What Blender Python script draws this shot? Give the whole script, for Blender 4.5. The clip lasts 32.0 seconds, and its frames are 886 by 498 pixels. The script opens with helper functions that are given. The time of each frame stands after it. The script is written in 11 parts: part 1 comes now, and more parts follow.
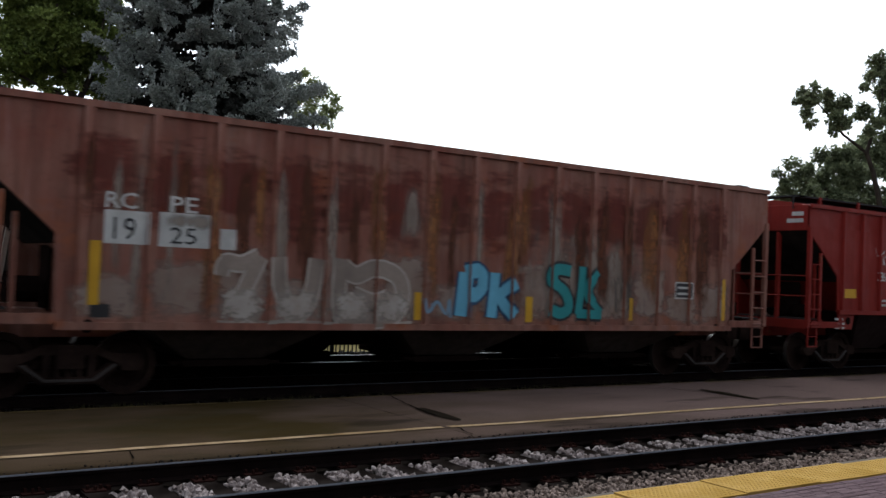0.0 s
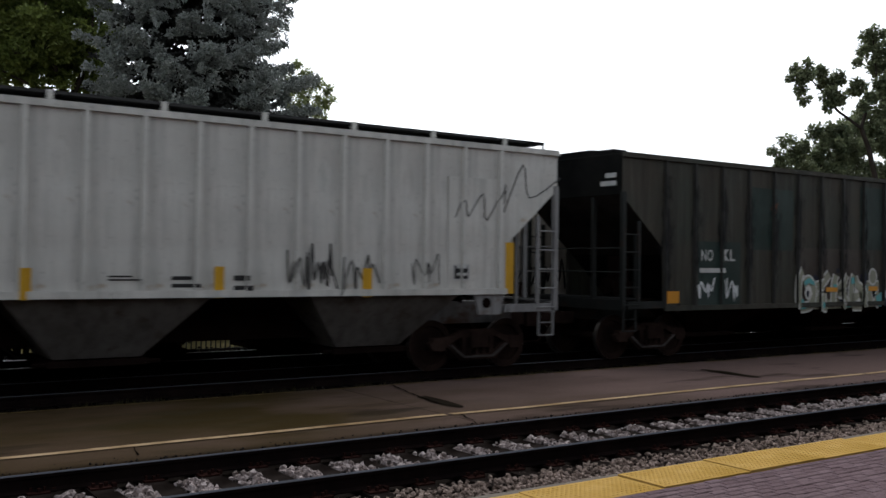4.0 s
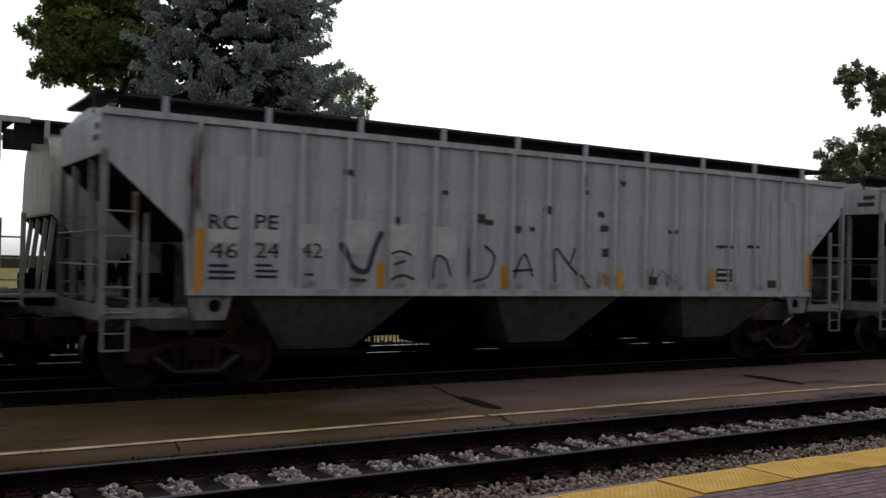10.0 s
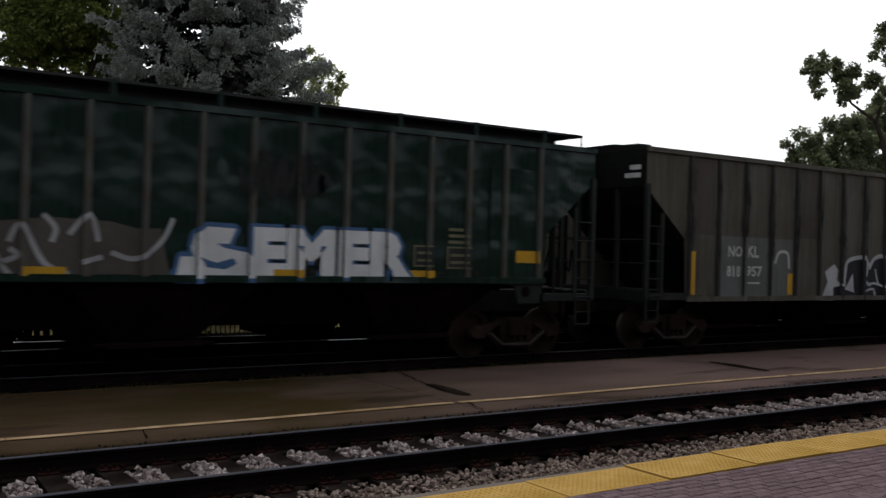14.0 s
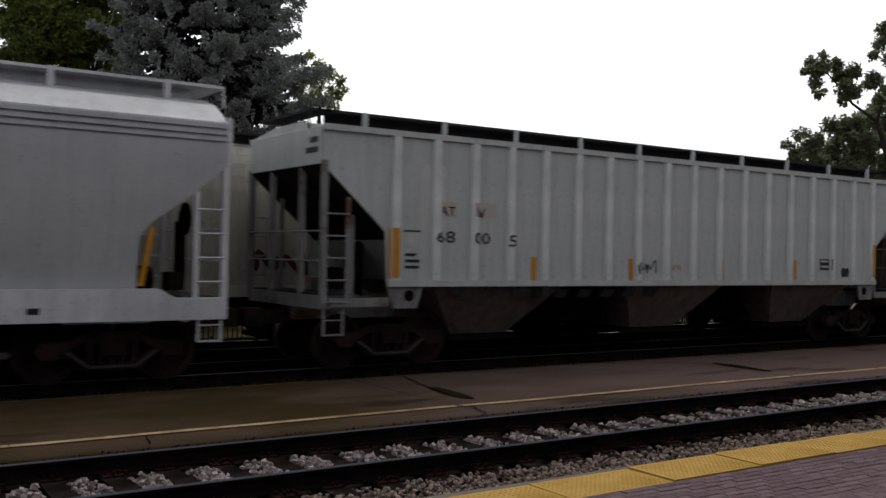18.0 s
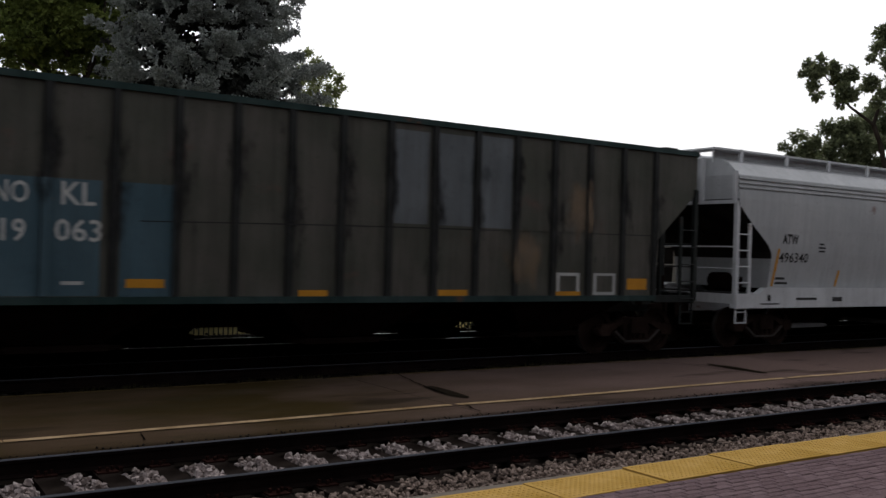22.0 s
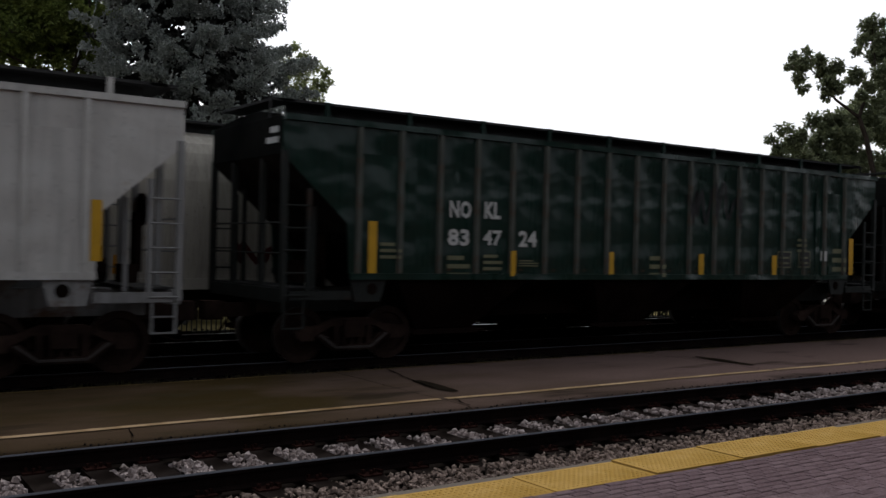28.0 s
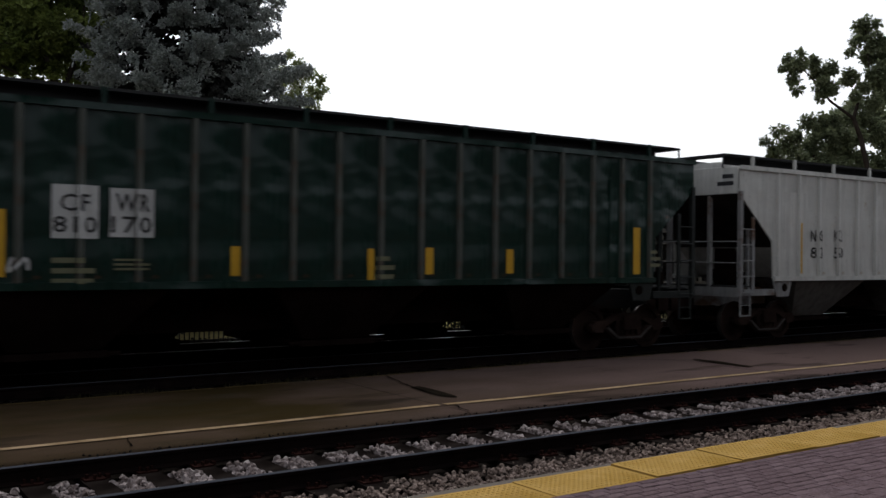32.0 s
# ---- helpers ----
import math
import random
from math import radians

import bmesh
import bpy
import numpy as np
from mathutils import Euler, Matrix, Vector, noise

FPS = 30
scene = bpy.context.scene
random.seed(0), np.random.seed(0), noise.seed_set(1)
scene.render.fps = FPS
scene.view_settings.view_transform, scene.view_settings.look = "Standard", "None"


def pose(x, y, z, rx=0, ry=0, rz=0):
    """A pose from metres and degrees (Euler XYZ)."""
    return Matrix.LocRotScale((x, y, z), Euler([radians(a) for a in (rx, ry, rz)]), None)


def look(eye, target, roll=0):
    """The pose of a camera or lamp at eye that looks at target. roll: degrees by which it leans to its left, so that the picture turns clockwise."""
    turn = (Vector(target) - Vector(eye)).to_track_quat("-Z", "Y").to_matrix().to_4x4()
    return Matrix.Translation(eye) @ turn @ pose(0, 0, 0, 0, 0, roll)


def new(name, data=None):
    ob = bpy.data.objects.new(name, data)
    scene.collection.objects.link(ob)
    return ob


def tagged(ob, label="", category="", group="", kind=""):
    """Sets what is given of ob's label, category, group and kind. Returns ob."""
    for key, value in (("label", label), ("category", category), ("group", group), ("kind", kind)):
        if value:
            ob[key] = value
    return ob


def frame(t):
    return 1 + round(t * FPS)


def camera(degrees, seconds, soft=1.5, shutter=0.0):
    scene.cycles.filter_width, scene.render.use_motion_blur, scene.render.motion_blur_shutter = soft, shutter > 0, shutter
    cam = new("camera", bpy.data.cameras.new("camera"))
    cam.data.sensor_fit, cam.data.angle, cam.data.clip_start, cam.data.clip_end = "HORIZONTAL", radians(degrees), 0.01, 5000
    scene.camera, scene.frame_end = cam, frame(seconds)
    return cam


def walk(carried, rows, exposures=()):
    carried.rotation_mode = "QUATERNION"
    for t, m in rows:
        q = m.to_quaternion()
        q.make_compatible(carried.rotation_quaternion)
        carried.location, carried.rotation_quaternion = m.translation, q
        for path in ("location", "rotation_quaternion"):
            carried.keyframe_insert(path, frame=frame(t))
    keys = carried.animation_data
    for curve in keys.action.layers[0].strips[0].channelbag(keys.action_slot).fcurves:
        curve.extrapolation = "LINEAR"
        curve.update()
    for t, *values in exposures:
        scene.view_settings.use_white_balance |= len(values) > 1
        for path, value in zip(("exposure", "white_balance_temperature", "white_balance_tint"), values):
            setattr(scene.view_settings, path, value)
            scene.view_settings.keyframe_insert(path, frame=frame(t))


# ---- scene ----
cam = camera(50.0, 32.0, shutter=0.2)
EYE = (0.0, 0.0, 2.020)


def aim(yaw, pitch, roll):
    """The camera's pose: yaw to the left of +y, pitch up, roll clockwise in the picture, in degrees."""
    return Matrix.Translation(EYE) @ pose(0, 0, 0, 0, 0, yaw) @ pose(0, 0, 0, 90 + pitch) @ pose(0, 0, 0, 0, 0, roll)


PATH = [
    (0.0, aim(-34.379, 1.558, 2.394)),
    (0.5, aim(-34.415, 1.361, 2.288)),
    (1.0, aim(-34.210, 1.392, 2.235)),
    (1.5, aim(-34.136, 1.480, 2.119)),
    (2.0, aim(-34.310, 1.544, 1.758)),
    (2.5, aim(-33.998, 1.437, 0.543)),
    (3.0, aim(-34.287, 1.238, 0.664)),
    (3.5, aim(-34.548, 0.967, 0.646)),
    (5.5, aim(-34.054, 0.689, 0.975)),
    (6.0, aim(-32.310, 1.097, 0.734)),
    (6.5, aim(-31.602, 1.247, 0.712)),
    (7.0, aim(-31.495, 1.057, 0.769)),
    (7.5, aim(-31.757, 0.901, 0.871)),
    (8.0, aim(-31.367, 0.999, 0.841)),
    (8.5, aim(-31.228, 0.933, 0.958)),
    (9.0, aim(-31.538, 1.132, 1.194)),
    (9.5, aim(-31.961, 1.163, 1.282)),
    (10.0, aim(-32.111, 0.833, 1.369)),
    (10.5, aim(-32.460, 0.466, 1.491)),
    (11.0, aim(-32.753, 0.312, 1.338)),
    (11.5, aim(-32.716, 0.440, 1.363)),
    (12.0, aim(-33.068, 0.538, 1.448)),
    (12.5, aim(-32.844, 0.352, 0.913)),
    (13.0, aim(-33.328, 0.243, 1.215)),
    (13.5, aim(-33.656, -0.019, 1.353)),
    (14.0, aim(-33.943, 0.112, 1.541)),
    (14.5, aim(-33.679, 0.115, 1.421)),
    (16.5, aim(-34.343, 0.413, 1.256)),
    (17.0, aim(-34.064, 0.506, 1.132)),
    (17.5, aim(-33.661, 0.545, 0.961)),
    (18.0, aim(-33.841, 0.309, 1.068)),
    (18.5, aim(-34.039, 0.285, 1.114)),
    (19.0, aim(-34.077, 0.176, 1.191)),
    (19.5, aim(-34.162, 0.129, 1.334)),
    (20.0, aim(-34.013, 0.207, 1.347)),
    (20.5, aim(-33.756, 0.231, 1.349)),
    (21.0, aim(-33.656, 0.169, 1.244)),
    (21.5, aim(-33.836, 0.104, 1.369)),
    (22.0, aim(-34.052, 0.246, 1.595)),
    (22.5, aim(-34.136, 0.323, 1.619)),
    (23.0, aim(-34.003, 0.452, 1.575)),
    (23.5, aim(-33.821, 0.220, 1.327)),
    (24.0, aim(-33.898, 0.170, 1.304)),
    (24.5, aim(-34.204, 0.186, 1.358)),
    (25.0, aim(-34.475, 0.204, 1.398)),
    (25.5, aim(-34.469, 0.164, 1.318)),
    (26.0, aim(-34.555, 0.127, 1.185)),
    (26.5, aim(-34.486, -0.061, 1.097)),
    (28.5, aim(-34.820, -0.065, 1.343)),
    (29.0, aim(-34.672, 0.002, 1.321)),
    (29.5, aim(-34.728, -0.029, 1.352)),
    (30.0, aim(-34.584, 0.361, 0.876)),
    (30.5, aim(-34.959, 0.662, 0.489)),
    (31.0, aim(-35.291, 0.578, 0.612)),
    (31.5, aim(-35.221, 0.519, 0.500)),
    (32.0, aim(-34.946, 0.267, 0.596)),
]
EXPOSURES = ((0, 1.07, 6000, 8.5), (3.5, 0.96, 6150, 9.7), (8, 0.9, 6250, 10.5), (13, 0.7, 6400, 11.5), (20, 0.55, 6500, 12.5), (25, 0.42, 6450, 12.5), (32, 0.5, 6250, 11.5))
walk(cam, PATH, EXPOSURES)

# ---- world and light: a bright overcast evening, the sky brighter behind the train ----
world = bpy.data.worlds.new("overcast_sky")
scene.world = world
world.use_nodes = True
wn, wl = world.node_tree.nodes, world.node_tree.links
sky = wn.new("ShaderNodeTexSky")
sky.sky_type, sky.sun_disc = "NISHITA", False
sky.sun_elevation, sky.sun_rotation = radians(52), radians(32)
sky.air_density, sky.dust_density, sky.ozone_density = 1.0, 2.0, 1.0
grey = wn.new("ShaderNodeHueSaturation")
grey.inputs["Saturation"].default_value = 0.18
wn["Background"].inputs["Strength"].default_value = 0.108
wl.new(sky.outputs[0], grey.inputs["Color"])
wl.new(grey.outputs[0], wn["Background"].inputs["Color"])
sun = new("sun", bpy.data.lights.new("sun", "SUN"))
sun.data.energy, sun.data.angle, sun.data.color = 0.75, radians(40), (1.0, 0.98, 0.95)
sun.matrix_world = look((0, 0, 0), (-0.326, -0.522, -0.788))

# ---- materials ----


def shader(name):
    m = bpy.data.materials.new(name)
    m.use_nodes = True
    nt = m.node_tree
    return m, nt.nodes, nt.links, nt.nodes["Principled BSDF"]


def noise_tex(n, l, scale, detail=5.0, rough=0.6, stretch=(1, 1, 1), obj=True):
    co, mp, tx = n.new("ShaderNodeTexCoord"), n.new("ShaderNodeMapping"), n.new("ShaderNodeTexNoise")
    mp.inputs["Scale"].default_value = stretch
    tx.inputs["Scale"].default_value, tx.inputs["Detail"].default_value, tx.inputs["Roughness"].default_value = scale, detail, rough
    l.new(co.outputs["Object" if obj else "Generated"], mp.inputs["Vector"])
    l.new(mp.outputs[0], tx.inputs["Vector"])
    return tx.outputs["Fac"]


def ramp(n, l, fac, lo, hi):
    r = n.new("ShaderNodeMapRange")
    r.inputs["From Min"].default_value, r.inputs["From Max"].default_value = lo, hi
    r.clamp = True
    l.new(fac, r.inputs["Value"])
    return r.outputs[0]


def mix(n, l, fac, a, b):
    x = n.new("ShaderNodeMix")
    x.data_type = "RGBA"
    if hasattr(fac, "is_linked"):
        l.new(fac, x.inputs["Factor"])
    else:
        x.inputs["Factor"].default_value = fac
    for k, v in (("A", a), ("B", b)):
        s = [i for i in x.inputs if i.name == k and i.type == "RGBA"][0]
        if hasattr(v, "is_linked"):
            l.new(v, s)
        else:
            s.default_value = (*v, 1)
    return [o for o in x.outputs if o.type == "RGBA"][0]


def times(n, l, a, b):
    x = n.new("ShaderNodeMath")
    x.operation = "MULTIPLY"
    for i, v in enumerate((a, b)):
        if hasattr(v, "is_linked"):
            l.new(v, x.inputs[i])
        else:
            x.inputs[i].default_value = v
    return x.outputs[0]


def bump(n, l, p, fac, strength, dist=0.01):
    b = n.new("ShaderNodeBump")
    b.inputs["Strength"].default_value, b.inputs["Distance"].default_value = strength, dist
    l.new(fac, b.inputs["Height"])
    l.new(b.outputs[0], p.inputs["Normal"])


def plain(name, col, rough=0.6, metal=0.0, vary=0.25, scale=6.0, second=None):
    """A surface with a coarse and a fine variation of one colour."""
    m, n, l, p = shader(name)
    big = noise_tex(n, l, scale * 0.25, 3)
    fine = noise_tex(n, l, scale * 4, 6)
    dark = tuple(c * (1 - vary) for c in col)
    c = mix(n, l, ramp(n, l, big, 0.3, 0.7), dark, second or col)
    c = mix(n, l, times(n, l, ramp(n, l, fine, 0.35, 0.75), vary), c, tuple(c0 * 0.55 for c0 in col))
    l.new(c, p.inputs["Base Color"])
    p.inputs["Roughness"].default_value, p.inputs["Metallic"].default_value = rough, metal
    p.inputs["Specular IOR Level"].default_value = 0.0 if rough > 0.74 else 0.2
    bump(n, l, p, fine, 0.15, 0.004)
    return m


def car_paint(name, col, rust=0.1, rust_col=(0.16, 0.055, 0.025), dirt=0.35, fade=None, rough=0.5, soot=(0.035, 0.03, 0.026), wave=0.0, chalk=0.0, gloss=0.12):
    """Weathered railcar paint: faded patches, vertical dirt streaks, rust blooms, dented sheet."""
    m, n, l, p = shader(name)
    fade = fade or tuple(min(1, c * 1.25 + 0.02) for c in col)
    c = mix(n, l, ramp(n, l, noise_tex(n, l, 0.7, 4), 0.35, 0.65), col, fade)
    streak = noise_tex(n, l, 1.0, 6, 0.7, (5.5, 5.5, 0.35))
    c = mix(n, l, times(n, l, ramp(n, l, streak, 0.42, 0.75), dirt), c, soot)
    if chalk:
        c = mix(n, l, times(n, l, ramp(n, l, noise_tex(n, l, 1.0, 5, 0.7, (7, 7, 0.5)), 0.55, 0.75), chalk), c, tuple(min(0.7, x + 0.22) for x in col))
    blot = noise_tex(n, l, 0.9, 8, 0.68, (1.0, 1.0, 1.4))
    c = mix(n, l, ramp(n, l, blot, 0.66 - 0.28 * rust, 0.74 - 0.24 * rust), c, rust_col)
    speck = noise_tex(n, l, 14, 4)
    c = mix(n, l, times(n, l, ramp(n, l, speck, 0.6, 0.75), 0.35), c, soot)
    l.new(c, p.inputs["Base Color"])
    l.new(ramp(n, l, blot, 0.3, 0.0 if rust > 1 else 0.9), p.inputs["Roughness"])
    r = n.new("ShaderNodeMapRange")
    r.inputs["To Min"].default_value, r.inputs["To Max"].default_value = rough - 0.12, rough + 0.25
    l.new(streak, r.inputs["Value"])
    l.new(r.outputs[0], p.inputs["Roughness"])
    if wave:
        bump(n, l, p, noise_tex(n, l, 1.15, 1.5, 0.4, (1, 1, 1.5)), wave, 0.16)
    else:
        bump(n, l, p, noise_tex(n, l, 2.2, 4), 0.25, 0.02)
    p.inputs["Specular IOR Level"].default_value = gloss
    return m


PAINT = {
    "white_mark": plain("white_stencil_paint", (0.55, 0.55, 0.53), 0.6, vary=0.3, scale=12),
    "black_mark": plain("black_stencil_paint", (0.03, 0.03, 0.032), 0.6, vary=0.2, scale=12),
    "orange": plain("orange_reflective_tape", (0.6, 0.27, 0.025), 0.45, vary=0.2, scale=10),
    "yellow_tape": plain("yellow_reflective_tape", (0.6, 0.34, 0.025), 0.45, vary=0.2, scale=10),
    # underframe and trucks: the warm shade under the cars is put into these colours
    "under": plain("shade_toned_sooty_steel", (0.01, 0.0065, 0.0055), 0.85, vary=0.4, scale=5, second=(0.017, 0.0105, 0.009)),
    "truck": plain("shade_toned_rusty_cast_steel", (0.02, 0.013, 0.0115), 0.8, vary=0.5, scale=6, second=(0.042, 0.027, 0.022)),
    "tread": plain("worn_wheel_steel", (0.32, 0.3, 0.28), 0.35, 0.9, vary=0.2),
    "deck": plain("galvanised_grating", (0.05, 0.05, 0.05), 0.75, 0.2, vary=0.4, scale=8),
}
RAIL_SIDE = plain("rusted_rail_web", (0.009, 0.007, 0.007), 0.9, vary=0.5, scale=9, second=(0.014, 0.009, 0.008))
RAIL_TOP = plain("dull_rail_head", (0.06, 0.063, 0.072), 0.78, 0.0, vary=0.2, scale=8)
RAIL_SHINY = plain("polished_rail_head", (0.55, 0.55, 0.55), 0.3, 1.0, vary=0.2, scale=8)
TIE = plain("creosoted_timber", (0.012, 0.0092, 0.008), 0.95, vary=0.5, scale=14, second=(0.02, 0.016, 0.014))
PLATE = plain("rusted_tie_plate", (0.026, 0.012, 0.01), 0.85, vary=0.4, scale=12)
CONCRETE = plain("weathered_concrete_edge", (0.2, 0.175, 0.15), 0.85, vary=0.35, scale=9, second=(0.15, 0.13, 0.11))


def stone_material(name, a, b, dark):
    m, n, l, p = shader(name)
    g = n.new("ShaderNodeNewGeometry")
    c = mix(n, l, g.outputs["Random Per Island"], a, b)
    c = mix(n, l, times(n, l, ramp(n, l, noise_tex(n, l, 45, 4), 0.45, 0.7), 0.7), c, dark)
    l.new(c, p.inputs["Base Color"])
    p.inputs["Roughness"].default_value = 0.85
    p.inputs["Specular IOR Level"].default_value = 0.0
    return m


BALLAST = stone_material("crushed_granite_ballast", (0.15, 0.12, 0.11), (0.4, 0.345, 0.33), (0.08, 0.06, 0.055))
# stone under the train: its shade is put into the colour
BALLAST_DARK = stone_material("shade_toned_ballast", (0.009, 0.0075, 0.0065), (0.028, 0.024, 0.02), (0.006, 0.005, 0.0045))


def asphalt_material():
    """Old asphalt, damp and mossy in broad patches, paler along the platform, with a fine grit."""
    m, n, l, p = shader("damp_mossy_asphalt")
    big = noise_tex(n, l, 0.42, 4, 0.55, (0.7, 1.3, 1))
    mid = noise_tex(n, l, 1.1, 6, 0.65, (0.6, 1.5, 1))
    wet = noise_tex(n, l, 0.8, 3, 0.5, (0.45, 1.6, 1))
    grit = noise_tex(n, l, 70, 3)
    c = mix(n, l, ramp(n, l, big, 0.4, 0.6), (0.034, 0.0238, 0.0096), (0.06, 0.041, 0.026))
    c = mix(n, l, times(n, l, ramp(n, l, mid, 0.52, 0.64), 0.65), c, (0.036, 0.029, 0.016))
    # a paler, redder tone takes over along the platform, by X and broad noise
    co, xyz, add3 = n.new("ShaderNodeTexCoord"), n.new("ShaderNodeSeparateXYZ"), n.new("ShaderNodeMath")
    add3.operation = "MULTIPLY_ADD"
    add3.inputs[1].default_value = 9.0
    l.new(co.outputs["Object"], xyz.inputs[0])
    l.new(big, add3.inputs[0])
    l.new(xyz.outputs["X"], add3.inputs[2])
    toned = ramp(n, l, add3.outputs[0], 9.0, 17.0)
    c = mix(n, l, times(n, l, toned, 0.75), c, (0.122, 0.086, 0.08))
    c = mix(n, l, times(n, l, ramp(n, l, wet, 0.6, 0.68), 0.6), c, (0.01, 0.0085, 0.006))
    c = mix(n, l, times(n, l, ramp(n, l, grit, 0.4, 0.7), 0.35), c, (0.014, 0.012, 0.011))
    c = mix(n, l, times(n, l, ramp(n, l, noise_tex(n, l, 110, 2), 0.68, 0.76), 0.5), c, (0.07, 0.06, 0.05))
    l.new(c, p.inputs["Base Color"])
    r = n.new("ShaderNodeMapRange")
    r.inputs["From Min"].default_value, r.inputs["From Max"].default_value = 0.3, 0.7
    r.inputs["To Min"].default_value, r.inputs["To Max"].default_value = 0.72, 0.92
    l.new(mid, r.inputs["Value"])
    l.new(r.outputs[0], p.inputs["Roughness"])
    p.inputs["Specular IOR Level"].default_value = 0.0
    bump(n, l, p, grit, 0.3, 0.004)
    return m


ASPHALT = asphalt_material()
YELLOW_LINE = plain("worn_yellow_road_paint", (0.36, 0.24, 0.12), 0.8, vary=0.5, scale=9, second=(0.42, 0.31, 0.19))
TACTILE = plain("yellow_tactile_tile", (0.55, 0.32, 0.045), 0.8, vary=0.6, scale=1.6, second=(0.62, 0.41, 0.15))


def paver_material():
    m, n, l, p = shader("red_brown_brick_paver")
    o = n.new("ShaderNodeObjectInfo")
    c = mix(n, l, o.outputs["Random"], (0.1, 0.068, 0.072), (0.15, 0.107, 0.112))
    c = mix(n, l, times(n, l, ramp(n, l, noise_tex(n, l, 5, 5), 0.4, 0.7), 0.5), c, (0.075, 0.055, 0.06))
    grit = noise_tex(n, l, 38, 4)
    c = mix(n, l, times(n, l, ramp(n, l, grit, 0.5, 0.72), 0.55), c, (0.24, 0.19, 0.2))
    l.new(c, p.inputs["Base Color"])
    p.inputs["Roughness"].default_value = 0.78
    p.inputs["Specular IOR Level"].default_value = 0.0
    bump(n, l, p, grit, 0.4, 0.003)
    return m


PAVER = paver_material()
PAVER_BED = plain("dark_joint_sand", (0.036, 0.026, 0.027), 0.95, vary=0.4, scale=10)
GROUND = plain("cinder_and_weeds", (0.022, 0.018, 0.014), 0.95, vary=0.5, scale=3, second=(0.02, 0.025, 0.011))
LAWN = plain("dry_lawn", (0.15, 0.125, 0.05), 0.95, vary=0.3, scale=2, second=(0.19, 0.16, 0.08))
FENCE = plain("black_fence_paint", (0.015, 0.015, 0.015), 0.5, vary=0.2)
BARK = plain("grey_brown_bark", (0.06, 0.048, 0.04), 0.95, vary=0.5, scale=7)


def leaf_material(name, a, b, light, sheen=0.2):
    m, n, l, p = shader(name)
    g = n.new("ShaderNodeNewGeometry")
    c = mix(n, l, g.outputs["Random Per Island"], a, b)
    c = mix(n, l, times(n, l, ramp(n, l, noise_tex(n, l, 0.6, 3), 0.45, 0.7), 0.5), c, light)
    l.new(c, p.inputs["Base Color"])
    p.inputs["Roughness"].default_value = 0.6
    p.inputs["Specular IOR Level"].default_value = sheen
    t, s, o = n.new("ShaderNodeBsdfTranslucent"), n.new("ShaderNodeMixShader"), n["Material Output"]
    l.new(c, t.inputs["Color"])
    s.inputs[0].default_value = 0.38
    l.new(p.outputs[0], s.inputs[1])
    l.new(t.outputs[0], s.inputs[2])
    l.new(s.outputs[0], o.inputs["Surface"])
    return m


NEEDLES = leaf_material("blue_spruce_needles", (0.17, 0.19, 0.178), (0.42, 0.45, 0.42), (0.54, 0.57, 0.535))
# inner needles: older growth, coloured darker for the shade inside the crown
SHADED_OLD_NEEDLES = leaf_material("shaded_old_spruce_needles", (0.03, 0.032, 0.03), (0.06, 0.06, 0.055), (0.07, 0.068, 0.06))
LEAVES = leaf_material("maple_leaves", (0.06, 0.085, 0.022), (0.17, 0.215, 0.05), (0.3, 0.35, 0.09))
LINDEN_LEAVES = leaf_material("linden_leaves", (0.17, 0.2, 0.09), (0.36, 0.4, 0.2), (0.44, 0.48, 0.26))
LEAVES_DARK = leaf_material("walnut_leaves", (0.085, 0.1, 0.055), (0.2, 0.23, 0.125), (0.26, 0.29, 0.16))

# ---- mesh helpers ----


def obj_from(name, verts, faces, material, parent=None, label="", smooth=False):
    me = bpy.data.meshes.new(name)
    me.from_pydata(verts, [], faces)
    me.materials.append(material)
    if smooth:
        me.polygons.foreach_set("use_smooth", [True] * len(me.polygons))
    me.update()
    ob = new(name, me)
    if parent:
        ob.parent = parent
    if label:
        ob["label"] = label
    return ob


class Geo:
    """Collects boxes, bars and tubes into one mesh."""

    def __init__(self):
        self.v, self.f = [], []

    def add(self, verts, faces):
        k = len(self.v)
        self.v += [tuple(p) for p in verts]
        self.f += [tuple(i + k for i in f) for f in faces]
        return self

    def box(self, x0, x1, y0, y1, z0, z1):
        v = [(x, y, z) for z in (z0, z1) for y in (y0, y1) for x in (x0, x1)]
        return self.add(v, [(0, 2, 3, 1), (4, 5, 7, 6), (0, 1, 5, 4), (2, 6, 7, 3), (0, 4, 6, 2), (1, 3, 7, 5)])

    def prism(self, poly, y0, y1):
        """A polygon of (x, z), drawn out from y0 to y1."""
        n = len(poly)
        v = [(x, y, z) for y in (y0, y1) for x, z in poly]
        return self.add(v, [tuple(range(n)), tuple(range(2 * n - 1, n - 1, -1))] + [(i, i + n, (i + 1) % n + n, (i + 1) % n) for i in range(n)])

    def tube(self, a, b, r, sides=6, r2=None):
        a, b = Vector(a), Vector(b)
        d = (b - a).normalized()
        u = d.orthogonal().normalized()
        w = d.cross(u)
        ring = [(math.cos(2 * math.pi * i / sides), math.sin(2 * math.pi * i / sides)) for i in range(sides)]
        v = [a + r * (c * u + s * w) for c, s in ring] + [b + (r if r2 is None else r2) * (c * u + s * w) for c, s in ring]
        return self.add(v, [(i, (i + 1) % sides, (i + 1) % sides + sides, i + sides) for i in range(sides)] + [tuple(range(sides - 1, -1, -1)), tuple(range(sides, 2 * sides))])

    def part(self, name, material, parent, label="", smooth=False):
        return obj_from(name, self.v, self.f, material, parent, label, smooth)


